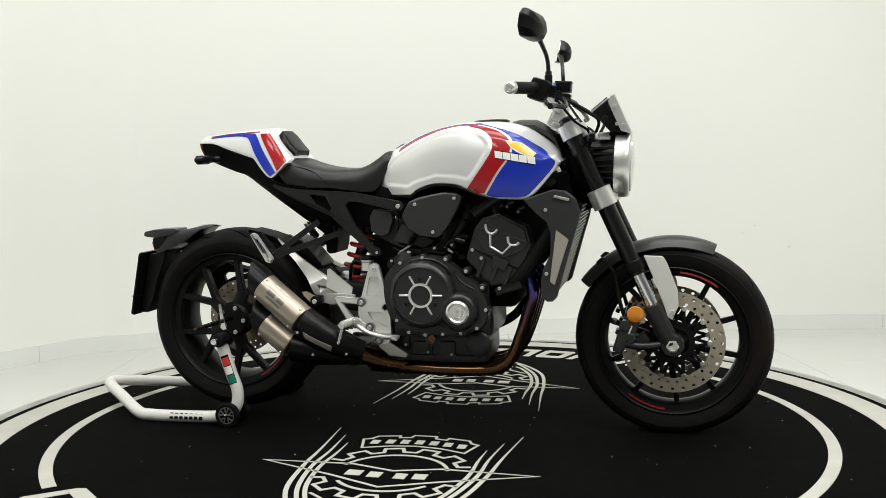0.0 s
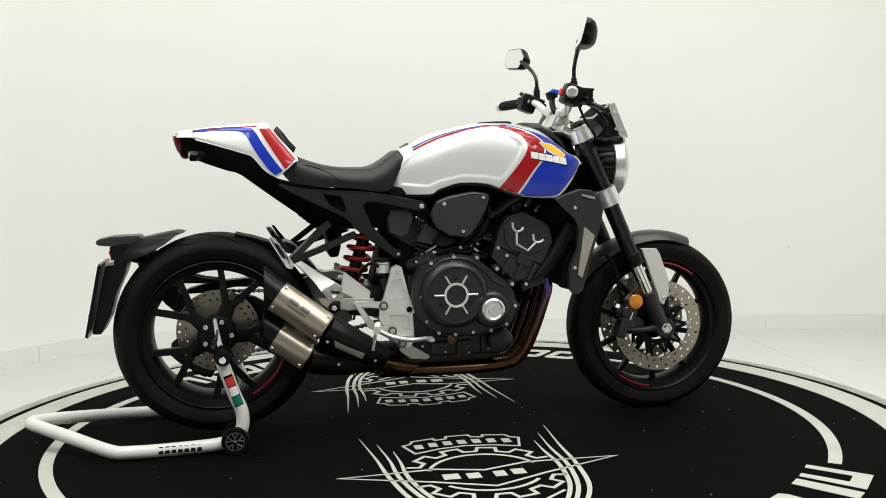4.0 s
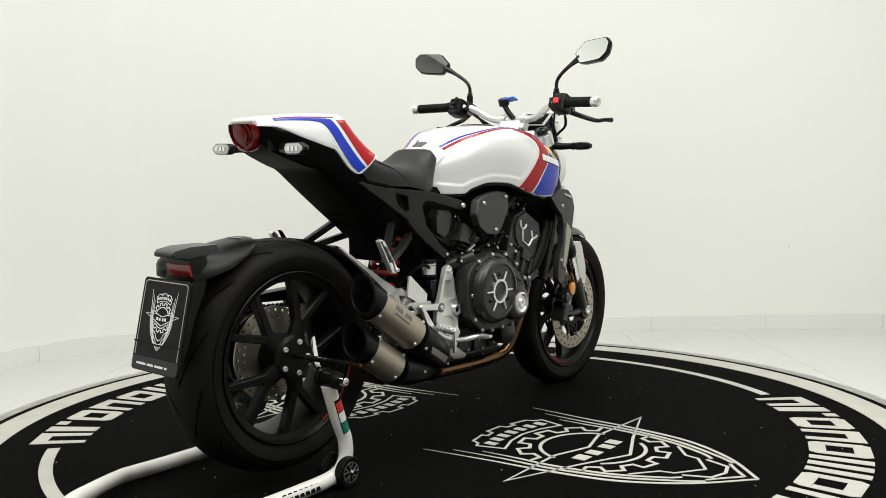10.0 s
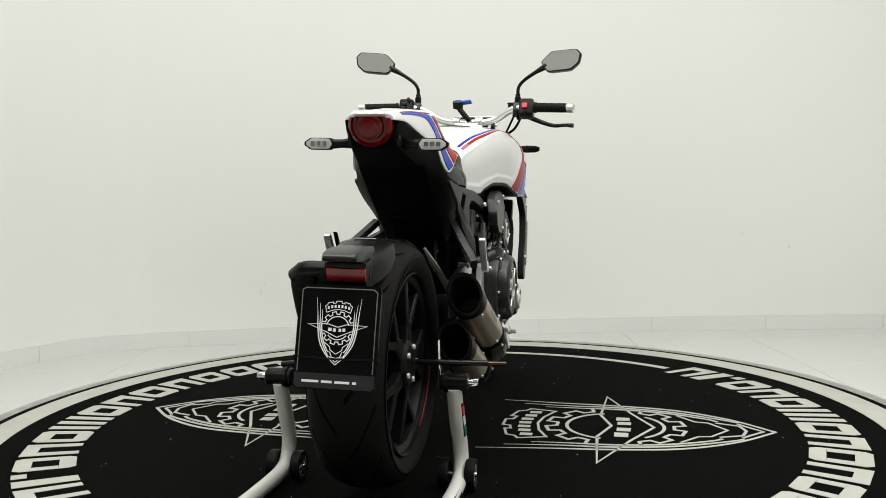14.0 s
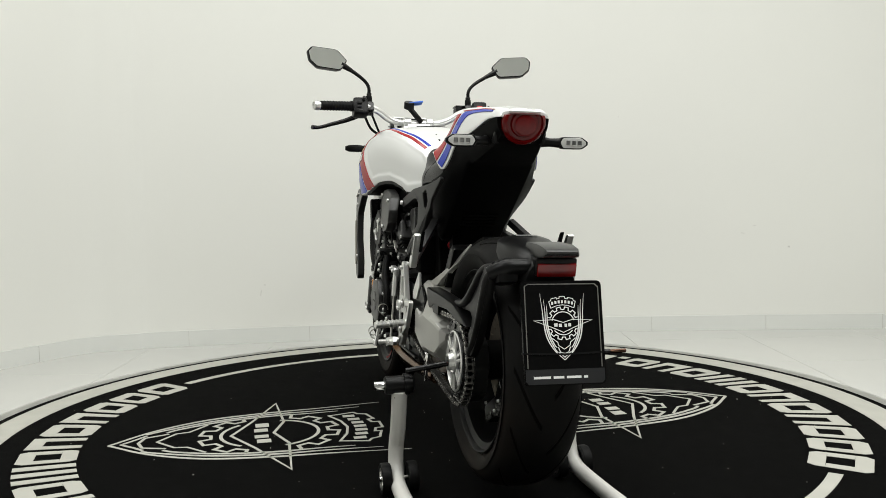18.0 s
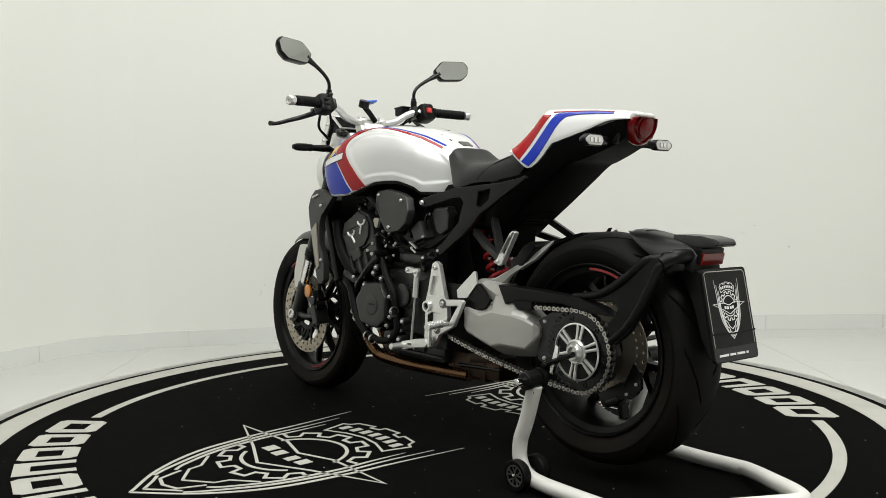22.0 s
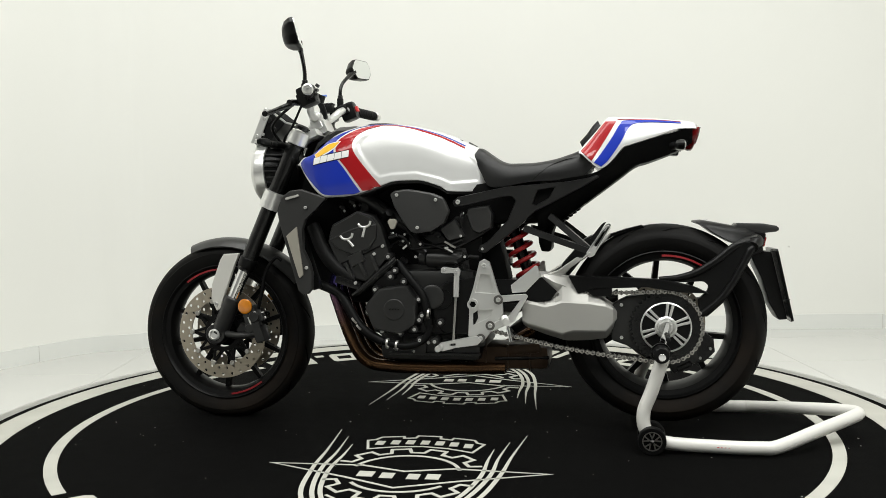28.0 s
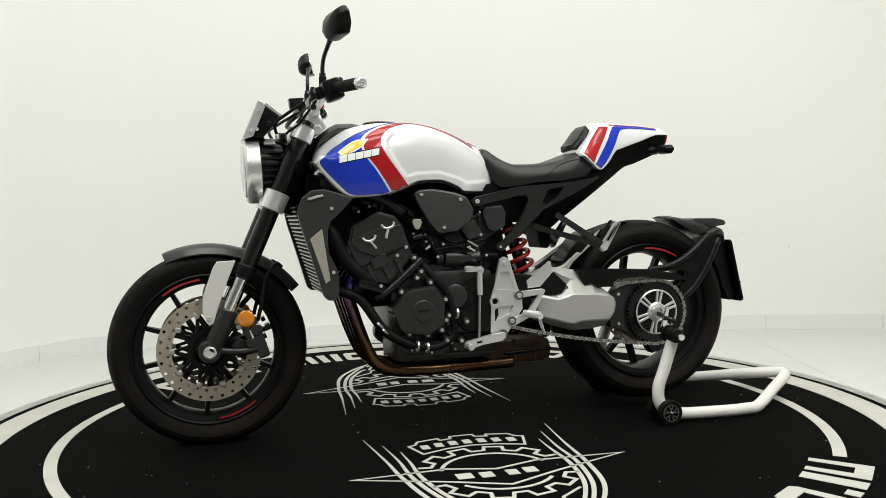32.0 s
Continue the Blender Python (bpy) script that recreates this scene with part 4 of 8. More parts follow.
controls(-1)
controls(1)
res = part("fluid_reservoir", block((0.434, -0.166, 1.060), (0.046, 0.040, 0.028), 0.006, (0, 4, 0)), PLASTIC, bike, "black brake fluid reservoir")
part("lid", block((0.435, -0.166, 1.076), (0.050, 0.043, 0.007), 0.003, (0, 4, 0)), SATIN, res)
part("sight_glass", lathe([(0.008, 0), (0.008, 0.003), (0, 0.004)], (0.422, -0.186, 1.060), (-0.3, -1, 0), 14), SHADEBLK, res)
part("stay", rod((0.425, -0.180, 1.05), (0.412, -0.186, 1.02), 0.006, 10), SATIN, res)
for s in (-1, 1):
    clampb = bmesh.new()
    rod((0.405, s * 0.028, 1.008), (0.405, s * 0.056, 1.008), 0.021, 20, 0.003, clampb)
    block((0.403, s * 0.042, 0.985), (0.036, 0.028, 0.034), 0.005, (0, 24, 0), clampb)
    part("bar_clamp", clampb, SILVER, bike, "bare aluminium handlebar clamp")
mount = part("phone_mount", tube([(0.392, -0.010, 1.012), (0.390, 0.012, 1.036), (0.396, 0.034, 1.062)], 0.010, 4, 10), PLASTIC, bike, "black phone holder arm")
part("mount_head", rod((0.400, 0.036, 1.060), (0.391, 0.036, 1.084), 0.019, 18), PLASTIC, mount)
part("lock_lever", block((0.398, 0.012, 1.080), (0.032, 0.052, 0.007), 0.003, (-8, 15, 0)), PHONEBLUE, mount, "blue locking lever")
for s in (-1, 1):
    part("cable", tube([bar_at(0.20, s) + Vector((0.05, 0, -0.02)), (0.50, s * 0.16, 0.99), (0.53, s * 0.11, 0.96), (0.50, s * 0.06, 0.90), (0.47, s * 0.05, 0.84)], 0.005, 6, 8), RUBBER, bike, "black control cable")
    part("cable", tube([bar_at(0.17, s) + Vector((0.03, 0, -0.02)), (0.46, s * 0.13, 0.965), (0.50, s * 0.09, 0.93), (0.49, s * 0.07, 0.86)], 0.004, 6, 8), RUBBER, bike, "black control cable")


def indicator(name, root, tip, lens_way, s, rear):
    root, tip = Vector(root), Vector(tip)
    ob = part(name, tube([root, root + (tip - root) * 0.35, root + (tip - root) * 0.45], [0.013, 0.011, 0.014], 4, 12), PLASTIC, bike, "slim black indicator")
    d = (tip - root)
    a = root + d * 0.42
    prof = []
    for t, h, w in ((0.0, 0.006, 0.006), (0.06, 0.011, 0.012), (0.35, 0.0135, 0.014), (0.8, 0.0125, 0.013), (1.0, 0.007, 0.007)):
        c = a + (tip - a) * t
        prof.append([c + Vector((w * x, 0, h * z)) for x, z in ((-1, -0.6), (-0.6, -1), (0.6, -1), (1, -0.6), (1, 0.6), (0.6, 1), (-0.6, 1), (-1, 0.6))])
    bm = bmesh.new()
    bridge_rings(bm, prof)
    part("shell", bm, PLASTIC, ob)
    lens = bmesh.new()
    prof = []
    for t, h in ((0.10, 0.006), (0.16, 0.0095), (0.82, 0.009), (0.92, 0.005)):
        c = a + (tip - a) * t + Vector((lens_way * 0.0125, 0, 0))
        prof.append([c + Vector((0.0035 * x, 0, h * z)) for x, z in ((-1, -1), (1, -1), (1, 1), (-1, 1))])
    bridge_rings(lens, prof)
    part("lens", lens, CLEAR, ob, "clear indicator lens")


def rear_indicator(s):
    ob = part("rear_indicator", tube([(-0.735, s * 0.062, 0.884), (-0.752, s * 0.088, 0.881), (-0.758, s * 0.112, 0.880)], [0.015, 0.0105, 0.012], 4, 12), PLASTIC, bike, "slim black rear indicator")
    out = [(0.1025, 0.000), (0.112, 0.0145), (0.166, 0.0150), (0.182, 0.004), (0.182, -0.004), (0.166, -0.0150), (0.112, -0.0150)]

    def ring(x, k):
        return round_poly([(x, s * (0.143 + (u - 0.143) * k), 0.880 + v * k) for u, v in out], 0.15, 2)
    bm = bmesh.new()
    bridge_rings(bm, [ring(-0.744, 0.55), ring(-0.748, 0.88), ring(-0.756, 1.0), ring(-0.767, 1.0), ring(-0.769, 0.95), ring(-0.7685, 0.86)])
    shell = part("shell", bm, PLASTIC, ob, sharp=40)
    bm = bmesh.new()
    bridge_rings(bm, [ring(-0.766, 0.86), ring(-0.7705, 0.84), ring(-0.7715, 0.78)])
    part("lens", bm, CLEAR, shell, "clear ribbed indicator lens", sharp=40)
    bm = bmesh.new()
    for k in range(3):
        block((-0.7725, s * (0.128 + 0.015 * k), 0.880), (0.003, 0.011, 0.012), 0.001, bm=bm)
    part("reflector_cells", bm, CHROME, shell)


for s in (-1, 1):
    rear_indicator(s)
    indicator("front_indicator", (0.520, s * 0.125, 0.915), (0.521, s * 0.254, 0.916), 1, s, False)
    part("indicator_stay", rod((0.50, s * 0.07, 0.915), (0.521, s * 0.135, 0.915), 0.012, 12), PLASTIC, bike)

# ---- fuel tank ----
TZT = [(-0.168, 0.835), (-0.150, 0.878), (-0.133, 0.898), (-0.10, 0.914), (-0.044, 0.94), (0.03, 0.961), (0.084, 0.972), (0.14, 0.977), (0.20, 0.977), (0.25, 0.972), (0.305, 0.959), (0.34, 0.941), (0.385, 0.910), (0.408, 0.884), (0.423, 0.850)]
TZB = [(-0.175, 0.800), (-0.155, 0.760), (-0.055, 0.752), (-0.029, 0.768), (0.040, 0.787), (0.110, 0.783), (0.150, 0.768), (0.220, 0.746), (0.318, 0.739), (0.355, 0.760), (0.40, 0.815), (0.423, 0.842)]
TW = [(-0.168, 0.074), (-0.12, 0.103), (-0.04, 0.145), (0.06, 0.184), (0.16, 0.217), (0.26, 0.233), (0.33, 0.227), (0.385, 0.207), (0.423, 0.178)]
KNEE = [(-0.148, 0.782), (-0.158, 0.835), (-0.112, 0.878), (-0.06, 0.903), (-0.02, 0.922), (0.03, 0.938), (0.08, 0.948), (0.13, 0.950), (0.175, 0.943), (0.205, 0.924), (0.218, 0.903), (0.213, 0.880), (0.195, 0.850), (0.172, 0.816), (0.150, 0.794), (0.110, 0.803), (0.040, 0.807), (-0.030, 0.789), (-0.060, 0.774)]


def knee_depth(x, z):
    """How far (x, z) lies inside the knee hollow."""
    best, inside = 1e9, False
    n = len(KNEE)
    for i in range(n):
        (x0, z0), (x1, z1) = KNEE[i], KNEE[(i + 1) % n]
        dx, dz = x1 - x0, z1 - z0
        t = max(0, min(1, ((x - x0) * dx + (z - z0) * dz) / (dx * dx + dz * dz)))
        best = min(best, math.hypot(x - x0 - t * dx, z - z0 - t * dz))
        if (z0 > z) != (z1 > z) and x < x0 + (z - z0) / (z1 - z0) * dx:
            inside = not inside
    return best if inside else 0.0


SHOULDER = [(-0.168, 0.55), (-0.10, 0.62), (-0.06, 0.65), (-0.02, 0.69), (0.02, 0.75), (0.06, 0.78), (0.16, 0.77), (0.26, 0.73), (0.34, 0.68), (0.423, 0.64)]
DROP = [(-0.168, 0.14), (-0.10, 0.10), (-0.02, 0.078), (0.06, 0.072), (0.20, 0.075), (0.28, 0.11), (0.34, 0.16), (0.39, 0.30), (0.423, 0.12)]


def tank_ring(x):
    zt, zb, w = curve1(TZT, x), curve1(TZB, x), curve1(TW, x)
    h = zt - zb
    sh, dr = curve1(SHOULDER, x), curve1(DROP, x)
    half = [(0, zt), (0.5 * sh * w, zt - 0.22 * dr * h), (sh * w, zt - dr * h)]
    half += [((sh + (1 - sh) * a) * w, zt - (dr + (0.50 - dr) * b) * h) for a, b in ((0.42, 0.18), (0.72, 0.36), (0.93, 0.68), (1.0, 1.0))]
    half += [(0.998 * w, zt - 0.66 * h), (0.988 * w, zt - 0.82 * h), (0.965 * w, zb + 0.06 * h), (0.955 * w, zb + 0.02 * h), (0.93 * w, zb)]
    pts = spline([(x, y, z) for y, z in half], 7)
    pts += [Vector((x, 0.6 * w, zb + 0.01)), Vector((x, 0.3 * w, zb + 0.015))]
    side = []
    for p in pts:
        y = p.y
        if y > 0.05:
            d = knee_depth(p.x, p.z)
            t = min(1, d / 0.013)
            y -= 0.0048 * t * t * (3 - 2 * t) * min(1, (y - 0.05) / 0.05)
        side.append(Vector((p.x, y, p.z)))
    return side + [Vector((x, 0, zb + 0.015))] + [Vector((p.x, -p.y, p.z)) for p in reversed(side[1:])]


bm = bmesh.new()
N = 150
bridge_rings(bm, [tank_ring(-0.168 + 0.591 * i / N) for i in range(N + 1)])
tank = part("fuel_tank", bm, WHITE, bike, "pearl white fuel tank with red and blue stripes", sharp=60)


def surface_of(ob):
    from mathutils.bvhtree import BVHTree
    me = ob.data
    return BVHTree.FromPolygons([v.co.copy() for v in me.vertices], [list(p.vertices) for p in me.polygons])


TANK_BVH = surface_of(tank)


def decal(name, a, b, s, bvh, material, parent, lift=0.0016, n=9, m=14, label=""):
    """A thin coloured film between two curves drawn in x and z, laid on the side of a surface."""
    ca, cb = spline([(x, 0, z) for x, z in a], n), spline([(x, 0, z) for x, z in b], n)
    bm = bmesh.new()
    grid = []
    for p, q in zip(ca, cb):
        row = []
        for k in range(m + 1):
            c = p + (q - p) * (k / m)
            hit, nor, _, _ = bvh.ray_cast(Vector((c.x, s * 0.5, c.z)), Vector((0, -s, 0)))
            if hit is None:
                hit, nor, _, _ = bvh.find_nearest(Vector((c.x, s * 0.12, c.z)))
            if nor.y * s < 0 and abs(nor.y) > 0.2:
                nor = -nor
            if nor.z < -0.5 and c.z > 0.9:
                nor = -nor
            row.append((hit + nor * lift, hit - nor * 0.002))
        grid.append(row)
    top = [[bm.verts.new(c[0]) for c in r] for r in grid]
    low = [[bm.verts.new(c[1]) for c in r] for r in grid]
    R, C = len(grid), m + 1
    for i in range(R - 1):
        for k in range(C - 1):
            bm.faces.new((top[i][k], top[i + 1][k], top[i + 1][k + 1], top[i][k + 1]))
    rim = [(i, 0) for i in range(R)] + [(R - 1, k) for k in range(1, C)] + [(i, C - 1) for i in range(R - 2, -1, -1)] + [(0, k) for k in range(C - 2, 0, -1)]
    for (i, k), (j, l) in zip(rim, rim[1:] + rim[:1]):
        bm.faces.new((top[i][k], low[i][k], low[j][l], top[j][l]))
    return part(name, bm, material, parent, label, sharp=60)


RED_IN = [(0.140, 0.766), (0.180, 0.817), (0.205, 0.850), (0.224, 0.880), (0.229, 0.905), (0.217, 0.929), (0.190, 0.948), (0.150, 0.959)]
RED_OUT = [(0.200, 0.758), (0.243, 0.823), (0.270, 0.858), (0.281, 0.885), (0.279, 0.908), (0.260, 0.929), (0.220, 0.949), (0.160, 0.9635)]
BLUE_IN = [(0.207, 0.755), (0.250, 0.821), (0.278, 0.858), (0.289, 0.886), (0.287, 0.910), (0.268, 0.932), (0.226, 0.953), (0.165, 0.9665)]
BLUE_OUT = [(0.226, 0.749), (0.314, 0.747), (0.350, 0.771), (0.405, 0.838), (0.393, 0.862), (0.350, 0.897), (0.285, 0.934), (0.175, 0.9680)]


def top_line(name, a, b, s, material):
    """A thin stripe between two curves drawn in x and y, laid on the tank from above."""
    ca, cb = spline([(x, s * y, 0) for x, y in a], 6), spline([(x, s * y, 0) for x, y in b], 6)
    bm = bmesh.new()
    rings = []
    for p, q in zip(ca, cb):
        ring = []
        for c in (p, q):
            hit, nor, _, _ = TANK_BVH.ray_cast(Vector((c.x, c.y, 1.2)), Vector((0, 0, -1)))
            ring.append((hit + Vector((0, s * 0.0003, 0.0012)), hit - Vector((0, 0, 0.002))))
        rings.append([ring[0][0], ring[1][0], ring[1][1], ring[0][1]])
    bridge_rings(bm, rings)
    part(name, bm, material, tank)


RED_LINE = [(0.175, 0.168), (0.115, 0.158), (0.055, 0.146), (0.015, 0.132), (-0.02, 0.115), (-0.06, 0.098), (-0.10, 0.081)]
BLUE_LINE = [(0.180, 0.154), (0.115, 0.145), (0.055, 0.133), (0.015, 0.119), (-0.02, 0.102), (-0.06, 0.085), (-0.10, 0.068)]


def tank_trim(s):
    decal("red_stripe", RED_IN, RED_OUT, s, TANK_BVH, RED, tank, label="glossy red stripe")
    decal("blue_panel", BLUE_IN, BLUE_OUT, s, TANK_BVH, BLUE, tank, m=22, label="glossy blue panel")
    for name, line, m in (("red_line", RED_LINE, RED), ("blue_line", BLUE_LINE, BLUE)):
        top_line(name, [(x, y - 0.0038) for x, y in line], [(x, y + 0.0038) for x, y in line], s, m)
    # lettering as plain white blocks above a black edge, with a yellow wing
    p0, p1 = Vector((0.236, 0, 0.874)), Vector((0.356, 0, 0.851))
    d = p1 - p0
    edge = decal("badge_edge", [(0.2360, 0.8855), (0.295, 0.8748), (0.3535, 0.8640)], [(0.2390, 0.8612), (0.30, 0.8492), (0.3570, 0.8382)], s, TANK_BVH, SHADEBLK, tank, lift=0.0022, label="black badge outline")
    for i in range(5):
        a0, a1 = 0.015 + 0.196 * i, 0.015 + 0.196 * i + 0.182
        up, lo = 0.0095, -0.0105
        decal("badge_block", [((p0 + d * a0).x - 0.001, (p0 + d * a0).z + up), ((p0 + d * a1).x - 0.001, (p0 + d * a1).z + up)], [((p0 + d * a0).x + 0.001, (p0 + d * a0).z + lo), ((p0 + d * a1).x + 0.001, (p0 + d * a1).z + lo)], s, TANK_BVH, DECALW, edge, lift=0.0032, m=2, n=2)
    decal("wing_edge", [(0.266, 0.912), (0.312, 0.903), (0.356, 0.872)], [(0.282, 0.892), (0.305, 0.876), (0.344, 0.858)], s, TANK_BVH, DECALW, tank, lift=0.0022, label="white wing outline")
    decal("wing", [(0.271, 0.909), (0.311, 0.900), (0.352, 0.871)], [(0.286, 0.892), (0.308, 0.879), (0.344, 0.861)], s, TANK_BVH, YELLOW, tank, lift=0.0032, label="yellow wing emblem")


tank_trim(-1)
tank_trim(1)
for s in (-1, 1):
    bm = bmesh.new()
    rings = []
    for i in range(41):
        x = -0.150 + 0.36 * i / 40
        w, z = curve1(TW, x), curve1(TZB, x)
        rings.append([Vector((x, s * 0.945 * w, z + 0.004)), Vector((x, s * 0.955 * w, z - 0.002)), Vector((x, s * 0.94 * w, z - 0.007)), Vector((x, s * 0.35 * w, z - 0.010)), Vector((x, s * 0.35 * w, z + 0.004))])
    bridge_rings(bm, rings)
    part("tank_edge_trim", bm, PLASTIC, tank, "black rubber edge under the tank")
bm = bmesh.new()
bridge_rings(bm, [[Vector((x, w * u, z - 0.018 * u * u)) for u in (-1, -0.7, -0.35, 0, 0.35, 0.7, 1)] + [Vector((x, w * u * 0.98, z - 0.018 * u * u - 0.014)) for u in (1, 0.5, 0, -0.5, -1)] for x, z, w in ((0.255, 0.975, 0.030), (0.280, 0.980, 0.052), (0.330, 0.978, 0.062), (0.357, 0.964, 0.066), (0.392, 0.938, 0.070), (0.412, 0.895, 0.075), (0.422, 0.86, 0.07))])
part("steering_cover", bm, GREY, bike, "charcoal plastic cover ahead of the tank", sharp=40)
cap = part("fuel_cap", lathe([(0.055, -0.012), (0.058, 0.004), (0.050, 0.008), (0.046, 0.005), (0.0, 0.006)], (0.185, 0, 0.974), (-0.02, 0, 1), 32), SATIN, bike, "round fuel cap")
for i in range(5):
    p = Vector((0.09 - 0.043 * i, 0, 0))
    z = curve1(TZT, p.x)
    part("tank_vent", block((p.x, 0.034, z - 0.0036), (0.011, 0.005, 0.004), 0.001, (0, -20, 0)), SHADEBLK, tank)
part("tank_tail_pad", block((-0.116, 0, 0.9065), (0.030, 0.040, 0.006), 0.002, (0, -30, 0)), DARKSTEEL, bike, "black pad at the rear of the tank")

# ---- seat ----
SZT = [(-0.500, 0.868), (-0.476, 0.880), (-0.431, 0.866), (-0.385, 0.852), (-0.321, 0.842), (-0.248, 0.841), (-0.211, 0.852), (-0.174, 0.876), (-0.155, 0.890), (-0.142, 0.893), (-0.126, 0.872)]
SZB = [(-0.500, 0.822), (-0.475, 0.796), (-0.431, 0.785), (-0.309, 0.779), (-0.204, 0.765), (-0.172, 0.774), (-0.150, 0.817), (-0.126, 0.855)]
SW = [(-0.500, 0.120), (-0.42, 0.132), (-0.33, 0.136), (-0.24, 0.124), (-0.18, 0.104), (-0.126, 0.084)]


def seat_ring(x):
    zt, zb, w = curve1(SZT, x), curve1(SZB, x), curve1(SW, x)
    h = zt - zb
    half = [(0, zt), (0.5 * w, zt - 0.01 * h), (0.78 * w, zt - 0.10 * h), (0.93 * w, zt - 0.32 * h), (1.0 * w, zt - 0.65 * h), (0.99 * w, zb)]
    pts = spline([(x, y, z) for y, z in half], 4)
    return pts + [Vector((x, 0, zb))] + [Vector((p.x, -p.y, p.z)) for p in reversed(pts[1:])]


bm = bmesh.new()
bridge_rings(bm, [seat_ring(-0.500 + 0.374 * i / 50) for i in range(51)])
seat = part("seat", bm, LEATHER, bike, "black vinyl rider seat", sharp=60)
SEAT_BVH = surface_of(seat)
for s in (-1, 1):
    pts = []
    for x, z in ((-0.495, 0.845), (-0.44, 0.850), (-0.38, 0.832), (-0.345, 0.808), (-0.32, 0.786)):
        hit, nor, _, _ = SEAT_BVH.ray_cast(Vector((x, s * 0.5, z)), Vector((0, -s, 0)))
        pts.append(hit if hit else Vector((x, s * 0.13, z)))
    part("seam", tube(pts, 0.0013, 6, 6), SHADEBLK, seat)

# ---- tail ----
CZT = [(-0.812, 0.948), (-0.805, 0.957), (-0.742, 0.966), (-0.682, 0.973), (-0.60, 0.979), (-0.551, 0.982), (-0.536, 0.970), (-0.511, 0.938), (-0.476, 0.896), (-0.460, 0.876)]
CZB = [(-0.812, 0.935), (-0.775, 0.935), (-0.69, 0.911), (-0.606, 0.885), (-0.592, 0.880), (-0.555, 0.836), (-0.524, 0.816), (-0.490, 0.839), (-0.460, 0.862)]
CW = [(-0.812, 0.060), (-0.77, 0.072), (-0.70, 0.088), (-0.62, 0.106), (-0.55, 0.124), (-0.50, 0.138), (-0.460, 0.142)]


def cowl_ring(x):
    zt, zb, w = curve1(CZT, x), curve1(CZB, x), curve1(CW, x)
    h = max(zt - zb, 0.004)
    half = [(0, zt), (0.45 * w, zt - 0.004), (0.66 * w, zt - 0.06 * h), (0.80 * w, zt - 0.20 * h), (0.92 * w, zt - 0.5 * h), (1.0 * w, zt - 0.85 * h), (1.0 * w, zb)]
    pts = spline([(x, y, z) for y, z in half], 4)
    return pts + [Vector((x, 0.8 * w, zb + 0.001)), Vector((x, 0, zb + min(0.02, h * 0.3)))] + [Vector((x, -0.8 * w, zb + 0.001))] + [Vector((p.x, -p.y, p.z)) for p in reversed(pts[1:])]


bm = bmesh.new()
bridge_rings(bm, [cowl_ring(-0.812 + 0.352 * i / 60) for i in range(61)])
cowl = part("tail_cowl", bm, WHITE, bike, "pearl white single-seat tail cowl with red and blue stripes", sharp=60)
COWL_BVH = surface_of(cowl)
for s in (-1, 1):
    decal("blue_stripe", [(-0.765, 0.9505), (-0.70, 0.9545), (-0.640, 0.954), (-0.612, 0.942), (-0.582, 0.890), (-0.549, 0.843), (-0.526, 0.821)], [(-0.765, 0.9535), (-0.70, 0.9600), (-0.602, 0.962), (-0.583, 0.951), (-0.560, 0.912), (-0.532, 0.870), (-0.505, 0.834)], s, COWL_BVH, BLUE, cowl, lift=0.002, label="glossy blue stripe")
    decal("red_stripe", [(-0.572, 0.960), (-0.551, 0.924), (-0.524, 0.880), (-0.498, 0.839)], [(-0.540, 0.960), (-0.516, 0.930), (-0.490, 0.897), (-0.466, 0.868)], s, COWL_BVH, RED, cowl, lift=0.002, label="glossy red stripe")
    decal("thin_stripe", [(-0.765, 0.9555), (-0.70, 0.9615), (-0.62, 0.9645), (-0.578, 0.9655)], [(-0.765, 0.9565), (-0.70, 0.9630), (-0.62, 0.9665), (-0.575, 0.968)], s, COWL_BVH, RED, cowl, m=2)
bm = bmesh.new()
bridge_rings(bm, [[Vector((x, w, z)), Vector((x + 0.006, w * 0.8, z + 0.014)), Vector((x + 0.006, -w * 0.8, z + 0.014)), Vector((x, -w, z)), Vector((x - 0.015, -w, z - 0.012)), Vector((x - 0.015, w, z - 0.012))] for x, z, w in ((-0.522, 0.956, 0.050), (-0.507, 0.940, 0.062), (-0.487, 0.912, 0.066), (-0.466, 0.890, 0.060))])
part("seat_stop", bm, PLASTIC, bike, "black plastic seat stop pad", sharp=40)
# tail light
tl = part("tail_light", lathe([(0.050, -0.02), (0.054, 0.004), (0.051, 0.014), (0.044, 0.018), (0.041, 0.012), (0.034, 0.012), (0.031, 0.017), (0.0, 0.019)], (-0.800, 0, 0.924), (-1, 0, -0.30), 44), TAILLENS, bike, "round dark red tail light, flat at its top")
for v in tl.data.vertices:
    v.co.y *= 1.04
    v.co.z = min(v.co.z, 0.9405)
part("lens_core", lathe([(0.026, 0), (0.026, 0.003), (0.022, 0.005), (0, 0.006)], (-0.8165, 0, 0.916), (-1, 0, -0.30), 32), TAILLENS, tl, "raised round centre of the lens")
part("tail_trim", block((-0.811, 0, 0.9475), (0.012, 0.080, 0.006), 0.002, (0, -8, 0)), SILVER, bike, "pale rear edge of the tail")
for s in (-1, 1):
    part("tail_shell", slab([(-0.786, 0.938), (-0.766, 0.935), (-0.750, 0.880), (-0.774, 0.872), (-0.785, 0.895)], s * 0.050, s * 0.066, bev=0.006), PLASTIC, bike, "black tail shell")

